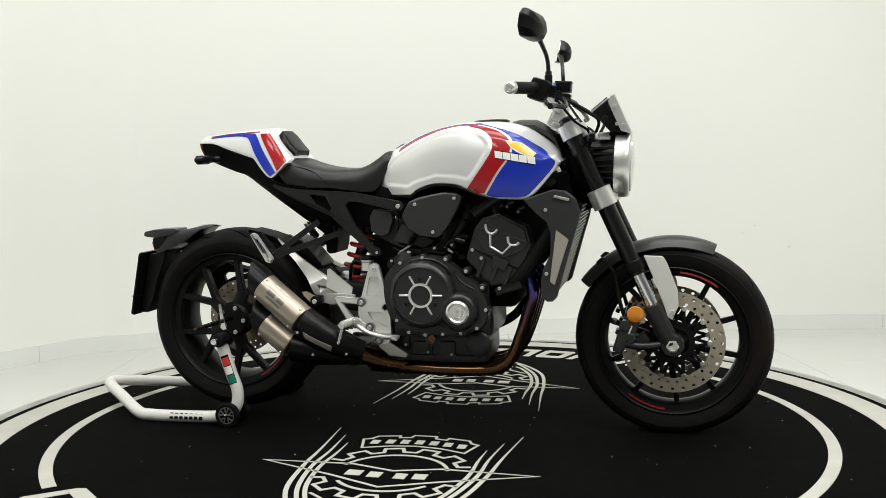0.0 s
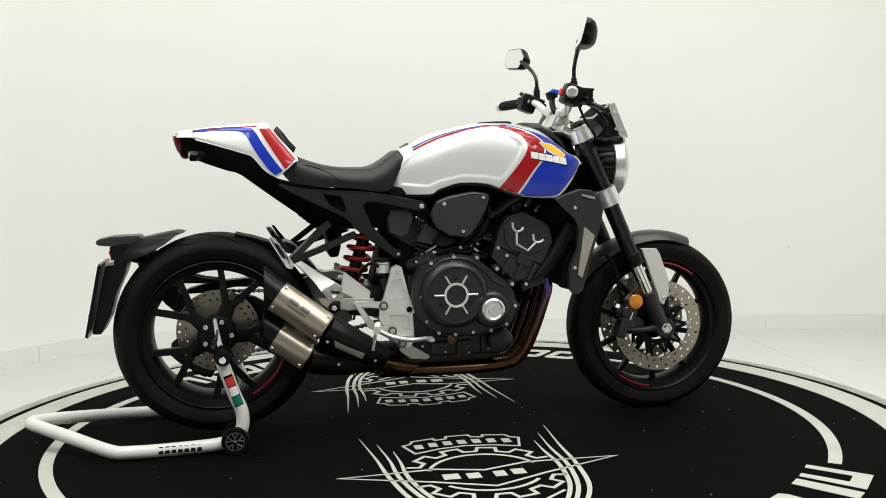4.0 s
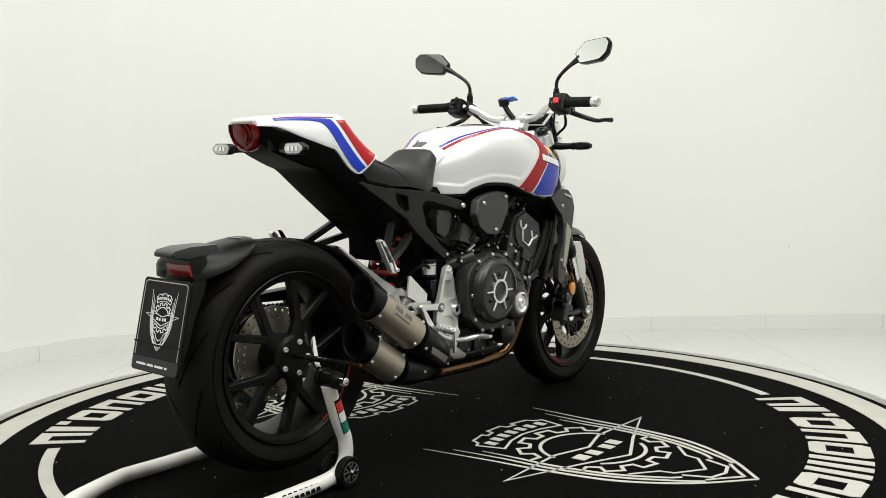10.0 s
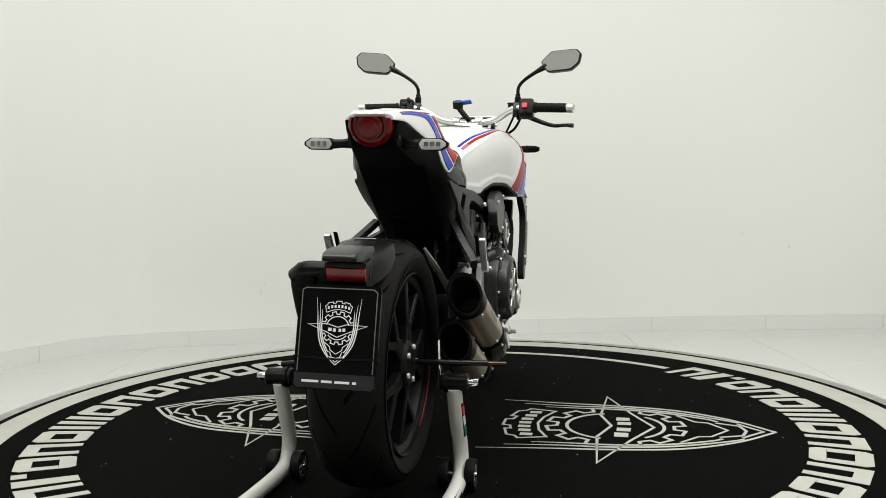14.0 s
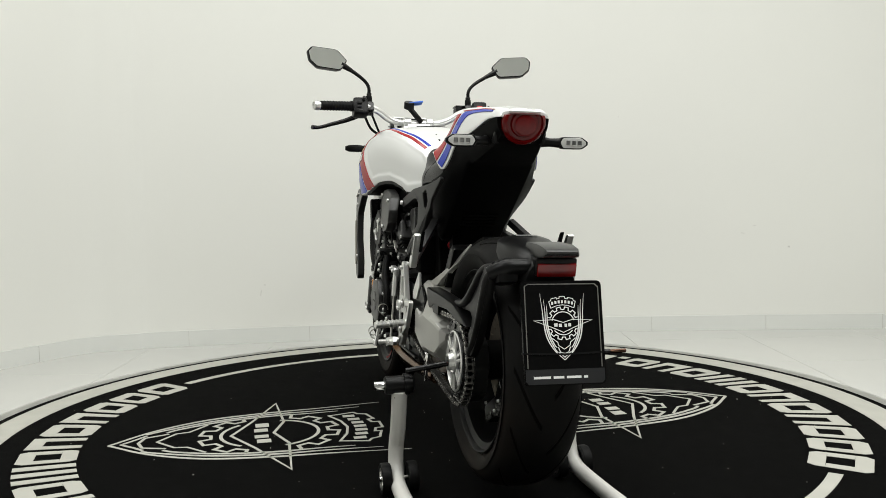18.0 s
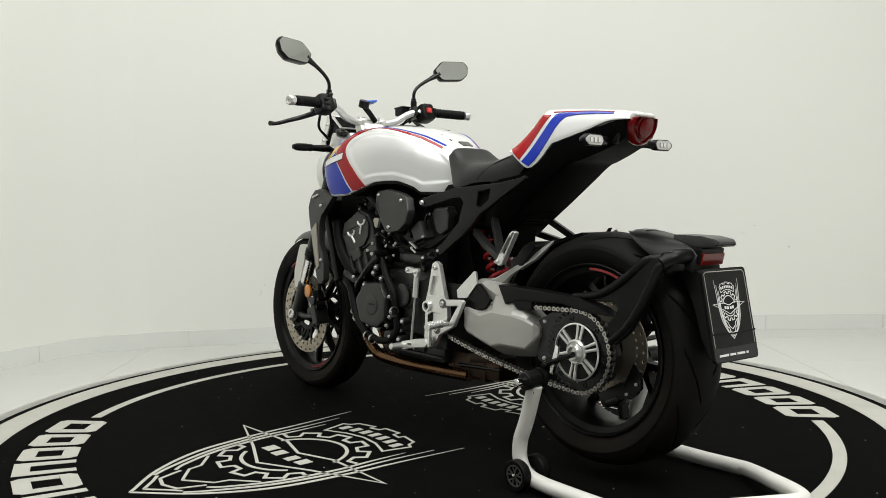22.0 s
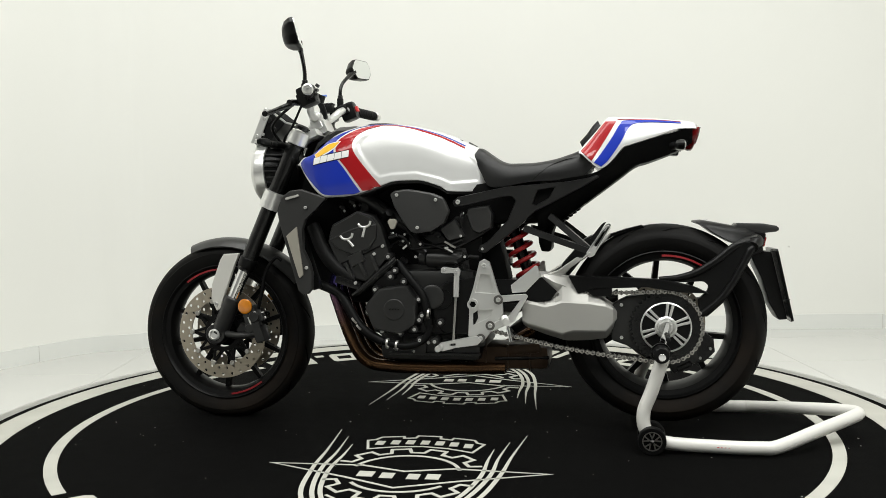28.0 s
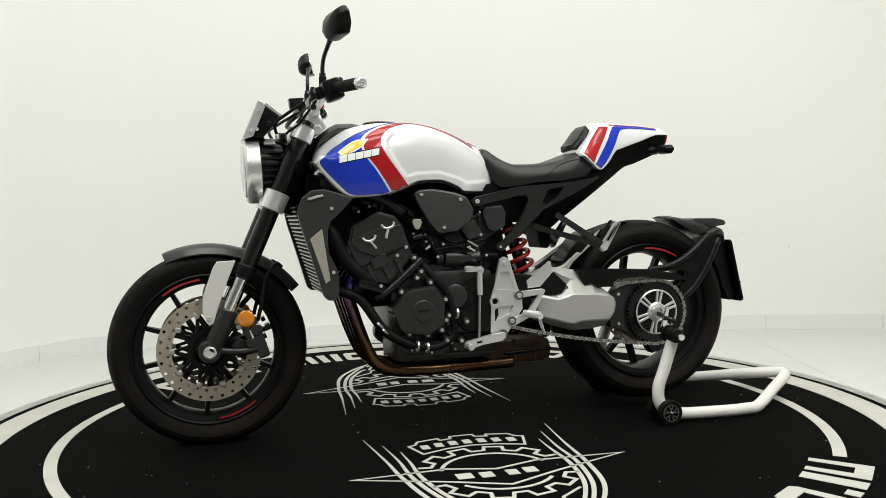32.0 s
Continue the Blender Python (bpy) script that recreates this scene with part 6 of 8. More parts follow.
# frame spar and airbox
for s in (-1, 1):
    sp = part("frame_spar", tube([(0.43, s * 0.06, 0.80), (0.32, s * 0.100, 0.765), (0.224, s * 0.118, 0.742), (0.135, s * 0.124, 0.682), (0.072, s * 0.124, 0.636), (0.036, s * 0.116, 0.565), (-0.06, s * 0.108, 0.500), (-0.14, s * 0.115, 0.44), (-0.165, s * 0.12, 0.34)], 0.022, 6, 12), FRAMEBLK, bike, "black steel frame spar")
    air = part("airbox_cover", slab([(-0.067, 0.692), (-0.045, 0.735), (-0.012, 0.748), (0.030, 0.757), (0.068, 0.763), (0.110, 0.759), (0.124, 0.748), (0.107, 0.706), (0.079, 0.658), (0.056, 0.630), (0.040, 0.623), (-0.012, 0.630), (-0.050, 0.655)], s * 0.160, s * 0.192, bev=0.007, bend=lambda x, y, z: (x, y - 0.25 * math.copysign(max(0, z - 0.70), y), z)), GREY, bike, "charcoal plastic airbox side cover", sharp=45)
    for x, z in ((-0.024, 0.727), (0.100, 0.744), (0.033, 0.642)):
        bolt(air, BOLT_M, (x, s * (0.1925 - 0.25 * max(0, z - 0.70)), z), (0, s, 0))
    duct = part("intake_duct", slab([(-0.195, 0.684), (-0.175, 0.706), (-0.112, 0.701), (-0.095, 0.675), (-0.074, 0.677), (-0.018, 0.628), (0.030, 0.612), (-0.008, 0.580), (-0.080, 0.575), (-0.150, 0.610), (-0.190, 0.636)], s * 0.05, s * 0.116, bev=0.008), FRAMEBLK, bike, "black moulded airbox and intake duct", sharp=30)
    part("duct_block", slab([(-0.077, 0.666), (-0.030, 0.637), (-0.056, 0.599), (-0.107, 0.611)], s * 0.100, s * 0.157, bev=0.007), GREY, duct, "moulded duct shoulder", sharp=30)
    part("duct_foot", slab([(-0.026, 0.632), (0.026, 0.612), (-0.008, 0.584), (-0.050, 0.598)], s * 0.100, s * 0.142, bev=0.006), FRAMEBLK, duct, sharp=30)
    bx = part("box_front", slab([(-0.192, 0.684), (-0.180, 0.707), (-0.118, 0.702), (-0.110, 0.684), (-0.128, 0.632), (-0.150, 0.620), (-0.188, 0.638)], s * 0.090, s * 0.134, bev=0.011), GREY, duct, "square moulded airbox end", sharp=30)
    part("box_top", slab([(-0.180, 0.7085), (-0.118, 0.7035), (-0.114, 0.696), (-0.184, 0.700)], s * 0.096, s * 0.128, bev=0.002), GREY, bx)
    part("duct_clip", tube([(-0.098, s * 0.130, 0.690), (-0.094, s * 0.144, 0.672), (-0.096, s * 0.140, 0.640)], 0.0045, 4, 8), PLASTIC, duct)
    bolt(duct, BOLT_S, (-0.100, s * 0.132, 0.684), (0, s, 0.4))
    part("throttle_body", rod((-0.01, s * 0.10, 0.625), (0.05, s * 0.10, 0.655), 0.030, 20), PLASTIC, duct)
    for x, z in ((0.218, 0.712), (0.250, 0.722), (0.284, 0.706)):
        coil = part("ignition_coil", rod((x, s * 0.098, z - 0.030), (x + 0.010, s * 0.112, z), 0.013, 16, 0.003), PLASTIC, bike, "black ignition coil")
        part("coil_plug", block((x + 0.012, s * 0.118, z + 0.004), (0.022, 0.018, 0.012), 0.003, (0, -20, 0)), SATIN, coil)
        bolt(coil, BOLT_S, (x + 0.002, s * 0.128, z - 0.010), (0, s, 0.5))
    for x, z in ((0.084, 0.620), (0.122, 0.624)):
        sensor = part("sensor", rod((x + 0.016, s * 0.132, z - 0.014), (x, s * 0.150, z), 0.010, 14, 0.002), SATIN, bike, "black screw-in sensor")
        bolt(sensor, BOLT_S, (x, s * 0.151, z), (-0.4, s, 0.4))
    part("loom_tube", tube([(0.205, s * 0.120, 0.742), (0.165, s * 0.138, 0.716), (0.140, s * 0.142, 0.700), (0.112, s * 0.140, 0.672), (0.080, s * 0.136, 0.655)], 0.006, 5, 8), RUBBER, bike, "black wiring sleeve")
for s in (-1, 1):
    part("frame_gusset", slab([(0.12, 0.700), (0.20, 0.745), (0.33, 0.770), (0.43, 0.815), (0.455, 0.72), (0.44, 0.655), (0.38, 0.640), (0.33, 0.668), (0.25, 0.705), (0.18, 0.690)], s * 0.060, s * 0.095, bev=0.004), SHADEBLK, bike, "black frame gusset")
# near-black airbox and added fillers close see-through gaps, standing in for shade
part("airbox", block((0.085, 0, 0.722), (0.27, 0.22, 0.165), 0.02), SHADEBLK, bike, "black airbox under the tank")
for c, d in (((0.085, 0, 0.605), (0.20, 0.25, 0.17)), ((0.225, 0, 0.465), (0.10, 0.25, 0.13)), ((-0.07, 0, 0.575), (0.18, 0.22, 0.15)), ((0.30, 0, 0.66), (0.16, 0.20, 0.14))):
    part("wiring_loom", block(c, d, 0.02), SHADEBLK, bike)
part("inner_plate", slab([(-0.150, 0.660), (-0.195, 0.660), (-0.205, 0.600), (-0.222, 0.530), (-0.235, 0.470), (-0.150, 0.450)], -0.060, 0.060, bev=0.006), SHADEBLK, bike, "black filler plate behind the engine")
part("battery_box", block((-0.19, 0, 0.715), (0.30, 0.19, 0.13), 0.02), SHADEBLK, bike)
part("wiring_hub", slab([(0.105, 0.670), (0.125, 0.670), (0.131, 0.661), (0.121, 0.638), (0.109, 0.638), (0.099, 0.661)], 0.172, 0.184, bev=0.003), BEIGE, bike, "small bronze vent plate")

# ---- radiator and shrouds ----
rad = part("radiator", block((0.425, 0, 0.585), (0.030, 0.30, 0.29), 0.004, (0, 18, 0)), SHADEBLK, bike, "black radiator core")
for i in range(22):
    z = -0.13 + 0.0125 * i
    part("radiator_fin", block((0.4425 + z * 0.32, 0, 0.582 + z), (0.004, 0.30, 0.004), 0.0, (0, 18, 0)), STEEL, rad)
for s in (-1, 1):
    sh = part("radiator_shroud", slab([(0.316, 0.738), (0.362, 0.754), (0.402, 0.766), (0.440, 0.762), (0.468, 0.740), (0.482, 0.700), (0.474, 0.661), (0.448, 0.575), (0.420, 0.476), (0.412, 0.448), (0.400, 0.437), (0.382, 0.436), (0.368, 0.452), (0.366, 0.500), (0.374, 0.535), (0.395, 0.578), (0.396, 0.640), (0.385, 0.672), (0.352, 0.700)], s * 0.200, s * 0.224, bev=0.0045, bend=lambda x, y, z: (x, y * (1.0 - 0.75 * max(0, x - 0.43) - 0.9 * max(0, z - 0.72)), z)), GREY, bike, "charcoal radiator shroud with a pale insert", sharp=40)
    part("insert", slab([(0.413, 0.649), (0.449, 0.620), (0.407, 0.487), (0.393, 0.497)], s * 0.220, s * 0.2285, bev=0.002, bend=lambda x, y, z: (x, y * (1.0 - 0.75 * max(0, x - 0.43)), z)), BEIGE, sh, "pale bronze insert")
    part("badge", slab([(0.405, 0.744), (0.409, 0.750), (0.450, 0.741), (0.452, 0.735), (0.446, 0.733)], s * 0.222, s * 0.2275, bev=0.001, bend=lambda x, y, z: (x, y * (1.0 - 0.75 * max(0, x - 0.43) - 0.9 * max(0, z - 0.72)), z)), STEEL, sh, "small metal badge")
    for x, z in ((0.383, 0.708), (0.383, 0.520)):
        bolt(sh, BOLT_M, (x, s * 0.224, z), (0, s, 0))
    part("radiator_tank", block((0.415, s * 0.155, 0.585), (0.032, 0.025, 0.29), 0.006, (0, 18, 0)), PLASTIC, rad)

# ---- exhaust ----
for y in (-0.115, -0.04, 0.04, 0.115):
    part("header_pipe", tube([(0.255, y, 0.520), (0.305, y * 1.02, 0.503), (0.327, y * 1.02, 0.452), (0.310, y, 0.385), (0.286, y * 0.97, 0.312), (0.260, y * 0.92, 0.250), (0.228, y * 0.88, 0.212), (0.180, y * 0.80, 0.195), (0.06, y * 0.76, 0.189), (-0.10, y * 0.66, 0.189), (-0.22, y * 0.58, 0.190)], 0.0195, 6, 14), HEADER, bike, "heat-tinted bronze header pipe")
col = part("collector", block((-0.238, 0.0, 0.224), (0.250, 0.155, 0.080), 0.030), SOOT, bike, "sooty brown exhaust collector")
part("clamp", lathe([(0.030, -0.008), (0.033, -0.008), (0.033, 0.008), (0.030, 0.008)], (-0.125, -0.05, 0.19), (1, 0, 0), 24, closed=True), DARKSTEEL, col)
for k in range(3):
    part("weld_band", block((-0.16 - 0.07 * k, 0.0, 0.224), (0.005, 0.159, 0.084), 0.031), SOOT, col)
part("heat_plate", block((-0.28, 0.066, 0.252), (0.11, 0.030, 0.034), 0.012, (0, 6, 0)), SOOT, col)
part("exhaust_stay", rod((-0.36, 0.070, 0.226), (-0.19, 0.085, 0.222), 0.006, 10), SATIN, col)
part("link_pipe", tube([(-0.10, -0.06, 0.195), (-0.18, -0.09, 0.215), (-0.235, -0.125, 0.240), (-0.29, -0.155, 0.272)], 0.030, 6, 18), HEADER, bike, "bronze exhaust link pipe")


def muffler(back, front, r, label):
    back, front = Vector(back), Vector(front)
    d = front - back
    L = d.length
    u = d.normalized()
    c = 0.044
    m = part("muffler", lathe([(r - 0.004, c + 0.020), (r - 0.0015, c), (r, c + 0.001), (r, L * 0.97), (r - 0.003, L), (r - 0.02, L), (r - 0.004, L - 0.01)], back, d, 44, closed=True), TITAN, bike, label)
    sl = bmesh.new()
    rings = []
    M = axis_matrix(back, d)
    for rr, h, slope in ((r - 0.012, 0.060, 0), (r - 0.011, 0.030, 0.5), (r - 0.009, 0.004, 1), (r - 0.006, 0.0, 1), (r + 0.0005, 0.001, 1), (r + 0.0015, 0.005, 1), (r + 0.0015, c + 0.003, 0), (r + 0.001, c + 0.006, 0), (r - 0.001, c + 0.006, 0)):
        ring = []
        for j in range(44):
            a = 2 * math.pi * j / 44
            p = M @ Vector((rr * math.cos(a), rr * math.sin(a), 0))
            k = -(p.x - back.x) / u.x * 0.92
            ring.append(p + u * (h + slope * k))
        rings.append(ring)
    bridge_rings(sl, rings, cap=False)
    part("end_cap", sl, PLASTIC, m, "matt black slash-cut end cap")
    part("outlet", lathe([(r - 0.012, 0.058), (r - 0.014, 0.064), (0.026, 0.066), (0.024, 0.058), (0.022, 0.058), (0.021, 0.12), (0, 0.12), (r - 0.008, 0.125), (r - 0.008, 0.06)], back, d, 32), SHADEBLK, m)
    part("outlet_ring", lathe([(0.0275, 0.040), (0.0300, 0.036), (0.0325, 0.040), (0.0325, 0.066), (0.0275, 0.066)], back, d, 36, closed=True), SATIN, m, "black inner outlet pipe")
    for h in (c + 0.014, L * 0.94):
        for j in range(4):
            a = math.pi / 2 * j + 0.6
            p = M @ Vector((r * math.cos(a), r * math.sin(a), h))
            mesh_part("rivet", BOLT_S, m, axis_matrix(p, p - (back + u * h)))
    return m


MU = muffler((-0.572, -0.188, 0.497), (-0.397, -0.220, 0.366), 0.0475, "upper titanium muffler with black end cap")
ML = muffler((-0.578, -0.163, 0.370), (-0.445, -0.188, 0.278), 0.0475, "lower titanium muffler with black end cap")
# maker's mark as plain dark bars on the sleeve
for k, (z0, w, h) in enumerate(((0.018, 0.030, 0.014), (0.018, 0.028, 0.014), (0.001, 0.062, 0.005))):
    u = (Vector((-0.397, -0.220, 0.366)) - Vector((-0.572, -0.188, 0.497))).normalized()
    c = Vector((-0.572, -0.188, 0.497)) + u * (0.122 + (0.020 if k == 1 else -0.020 if k == 0 else 0.0))
    n = Vector((-0.20, -0.97, 0.1))
    n = (n - u * n.dot(u)).normalized()
    v = u.cross(n)
    v = v if v.z > 0 else -v
    bm = bmesh.new()
    rows = []
    for q in (-1, 1):
        row = []
        for a in range(7):
            ang = (z0 + (a / 6 - 0.5) * h) / 0.0475
            row.append(c + u * (q * w / 2) + (n * math.cos(ang) + v * math.sin(ang)) * 0.0482)
        rows.append(row)
    vs = [[bm.verts.new(p) for p in r] for r in rows]
    for a in range(6):
        bm.faces.new((vs[0][a], vs[1][a], vs[1][a + 1], vs[0][a + 1]))
    part("maker_bar", bm, DARKSTEEL, MU)
bm = tube([(-0.392, -0.221, 0.363), (-0.345, -0.222, 0.333), (-0.285, -0.208, 0.297), (-0.222, -0.165, 0.262)], [0.0490, 0.0485, 0.0445, 0.033], 8, 28)
tube([(-0.440, -0.189, 0.275), (-0.370, -0.186, 0.262), (-0.29, -0.172, 0.254), (-0.222, -0.150, 0.246)], [0.0490, 0.046, 0.040, 0.031], 8, 28, bm=bm)
hs = part("heat_shield", bm, PLASTIC, bike, "matt black forked exhaust cover", sharp=50)
SHIELD_BVH = surface_of(hs)
decal("shield_insert", [(-0.374, 0.338), (-0.330, 0.314), (-0.286, 0.292)], [(-0.372, 0.318), (-0.330, 0.296), (-0.292, 0.275)], -1, SHIELD_BVH, BEIGE, hs, lift=0.002, label="pale mesh insert")
for x, z in ((-0.395, 0.335), (-0.250, 0.262), (-0.36, 0.258)):
    hit, nor, _, _ = SHIELD_BVH.ray_cast(Vector((x, -0.5, z)), Vector((0, 1, 0)))
    if hit:
        mesh_part("bolt", BOLT_S, hs, axis_matrix(hit, (0, -1, 0)))

# ---- single-sided swingarm, shock, chain ----
bm = bmesh.new()
rings = []
# stations from the pivot to the hub: x, top, upper crease, lower crease, bottom, how far the face stands out
for x, zt, zc, zl, zb, y1 in ((-0.285, 0.420, 0.409, 0.352, 0.334, 0.148), (-0.300, 0.425, 0.409, 0.343, 0.326, 0.152), (-0.355, 0.421, 0.397, 0.328, 0.306, 0.155), (-0.385, 0.444, 0.404, 0.319, 0.297, 0.155), (-0.408, 0.490, 0.412, 0.313, 0.290, 0.155), (-0.424, 0.489, 0.411, 0.318, 0.288, 0.155), (-0.440, 0.480, 0.410, 0.322, 0.288, 0.155), (-0.486, 0.453, 0.408, 0.322, 0.290, 0.155), (-0.538, 0.416, 0.400, 0.322, 0.296, 0.150), (-0.560, 0.401, 0.388, 0.345, 0.318, 0.142), (-0.572, 0.380, 0.376, 0.362, 0.352, 0.128)):
    rings.append([Vector((x, y, z)) for y, z in ((0.075, zt), (y1 - 0.034, zt), (y1 - 0.028, zt - 0.004), (y1 - 0.003, zc + 0.004), (y1, zc - 0.003), (y1, zl + 0.003), (y1 - 0.003, zl - 0.003), (y1 - 0.040, zb), (0.075, zb))])
bridge_rings(bm, rings)
swing = part("swingarm", bm, CAST, bike, "champagne alloy single-sided swingarm", sharp=14)
part("swing_pivot", block((-0.235, 0.0, 0.420), (0.16, 0.19, 0.10), 0.02, (0, 6, 0)), ENGINE, swing, "dark swingarm pivot beam")
bm = bmesh.new()
bridge_rings(bm, [[Vector((x, y, z)) for y, z in ((0.080, zt), (0.122, zt), (0.130, zt - 0.006), (0.138, (zt + zb) / 2), (0.132, zb), (0.080, zb))] for x, zt, zb in ((-0.275, 0.478, 0.450), (-0.330, 0.499, 0.468), (-0.350, 0.500, 0.476), (-0.380, 0.497, 0.446), (-0.410, 0.4915, 0.430), (-0.422, 0.489, 0.42))])
part("upper_arm", bm, CAST, swing, "alloy upper arm of the swingarm", sharp=14)
# two horns that rise from the front of the swingarm round the tyre, one at each side
HORNS = {1: (((-0.352, 0.128, 0.492), (-0.385, 0.122, 0.470)), ((-0.395, 0.120, 0.508), (-0.405, 0.118, 0.486)), ((-0.428, 0.104, 0.530), (-0.432, 0.104, 0.514)), ((-0.458, 0.090, 0.551), (-0.468, 0.094, 0.539)), ((-0.494, 0.076, 0.576), (-0.506, 0.078, 0.564)), ((-0.528, 0.063, 0.602), (-0.534, 0.064, 0.594)), ((-0.550, 0.055, 0.617), (-0.552, 0.056, 0.614))),
         -1: (((-0.318, -0.116, 0.462), (-0.378, -0.146, 0.438)), ((-0.355, -0.108, 0.490), (-0.396, -0.138, 0.460)), ((-0.400, -0.100, 0.518), (-0.418, -0.125, 0.492)), ((-0.446, -0.092, 0.550), (-0.462, -0.106, 0.540)), ((-0.481, -0.085, 0.575), (-0.494, -0.094, 0.568)), ((-0.512, -0.077, 0.598), (-0.519, -0.081, 0.593)), ((-0.535, -0.071, 0.615), (-0.537, -0.072, 0.612)))}
for s in (-1, 1):
    horn = bmesh.new()
    rings = []
    for n, (up, low) in enumerate(HORNS[s]):
        up, low = Vector(up), Vector(low)
        w = 0.030 * (1 - n / 6) + 0.004
        rings.append([up, up.lerp(low, 0.15) + Vector((0, s * 0.002, 0)), low, low - Vector((0.002, s * w * 0.7, 0.002)), up - Vector((0.002, s * w, 0.004))])
    bridge_rings(horn, rings)
    part("swing_horn", horn, CAST, swing, "alloy horn rising round the tyre", sharp=24)
part("horn_plate", slab([(-0.384, 0.440), (-0.398, 0.468), (-0.357, 0.488), (-0.318, 0.464), (-0.296, 0.432), (-0.330, 0.416)], -0.142, -0.122, [[(-0.372, 0.468), (-0.340, 0.462), (-0.364, 0.441)]], bev=0.003, bend=lambda x, y, z: (x, y - 0.12 * (-0.35 - x), z)), CAST, swing, "alloy web with a three-cornered opening", sharp=25)
# added near-black sheet that darkens the web's opening as shade would
part("web_back", slab([(-0.384, 0.440), (-0.36, 0.482), (-0.32, 0.460), (-0.335, 0.425)], -0.110, -0.104, bev=0.001), SHADEBLK, swing)
fill = bmesh.new()
bridge_rings(fill, [[Vector((x - dx, y * w, z - dz)) for dx, dz, row in ((0, 0, (-1, -0.5, 0, 0.5, 1)), (0.006, 0.008, (1, 0.5, 0, -0.5, -1))) for y in row] for x, z, w in ((-0.375, 0.478, 0.098), (-0.420, 0.516, 0.088), (-0.470, 0.556, 0.075), (-0.515, 0.592, 0.062), (-0.552, 0.614, 0.054), (-0.600, 0.630, 0.052), (-0.650, 0.642, 0.050))])
part("hugger_front", fill, MATTBLK, swing, "black guard in front of the tyre", sharp=40)
part("chain_slider", slab([(-0.135, 0.480), (-0.325, 0.478), (-0.345, 0.486), (-0.392, 0.442), (-0.372, 0.415), (-0.29, 0.405), (-0.135, 0.400)], 0.139, 0.1445, bev=0.002), PLASTIC, swing, "black chain slider cover")
part("chain_cover", slab([(-0.440, 0.481), (-0.560, 0.472), (-0.556, 0.428), (-0.500, 0.428)], 0.128, 0.145, bev=0.003), PLASTIC, swing, "black upper chain cover")
part("axle_carrier", slab([(-0.555, 0.400), (-0.60, 0.425), (-0.66, 0.435), (-0.74, 0.430), (-0.80, 0.39), (-0.815, 0.335), (-0.795, 0.27), (-0.74, 0.235), (-0.66, 0.235), (-0.60, 0.275), (-0.555, 0.29)], 0.075, 0.118, bev=0.008), ENGINE, swing, "black eccentric hub carrier")
for z in (0.40, 0.30):
    bolt(swing, BOLT_M, (-0.585, 0.119, z), (0, 1, 0))

shock = part("shock_absorber", rod((-0.235, 0.0, 0.655), (-0.300, 0.0, 0.470), 0.019, 20), SATIN, bike, "shock absorber with red spring")
pts = []
A, B = Vector((-0.243, 0, 0.635)), Vector((-0.296, 0, 0.482))
ax = (B - A).normalized()
e1 = Vector((0, 1, 0))
e2 = ax.cross(e1)
for i in range(96):
    t = i / 95
    a = 2 * math.pi * 4.5 * t
    pts.append(A + (B - A) * t + (e1 * math.cos(a) + e2 * math.sin(a)) * 0.038)
part("spring", tube(pts, 0.0075, 1, 9, smooth=False), REDSPRING, shock, "red coil spring")
part("spring_seat", lathe([(0.020, 0), (0.040, 0.0), (0.042, 0.010), (0.020, 0.014)], B, ax, 28), SILVER, shock)
part("shock_body", rod((-0.300, 0.0, 0.475), (-0.318, 0.0, 0.43), 0.024, 18), SILVER, shock)
pot = part("fluid_pot", lathe([(0.0, -0.022), (0.019, -0.022), (0.021, -0.018), (0.022, 0.018), (0.0, 0.018)], (-0.2065, -0.118, 0.530), (0, 0, 1), 28), CLEAR, bike, "translucent brake fluid pot")
part("pot_lid", lathe([(0.022, 0), (0.024, 0.002), (0.024, 0.010), (0.021, 0.013), (0.0, 0.013)], (-0.2065, -0.118, 0.548), (0, 0, 1), 28), PLASTIC, pot, "black screw lid")
part("pot_band", lathe([(0.021, -0.001), (0.0235, -0.001), (0.0235, 0.006), (0.021, 0.006)], (-0.2065, -0.118, 0.5085), (0, 0, 1), 28, closed=True), PLASTIC, pot)
part("pot_mark", lathe([(0.0215, 0), (0.0224, 0), (0.0224, 0.0014), (0.0215, 0.0014)], (-0.2065, -0.118, 0.541), (0, 0, 1), 28, closed=True), SHADEBLK, pot)

SP = Vector((-0.716, 0.128, 0.335))
SR = 0.107


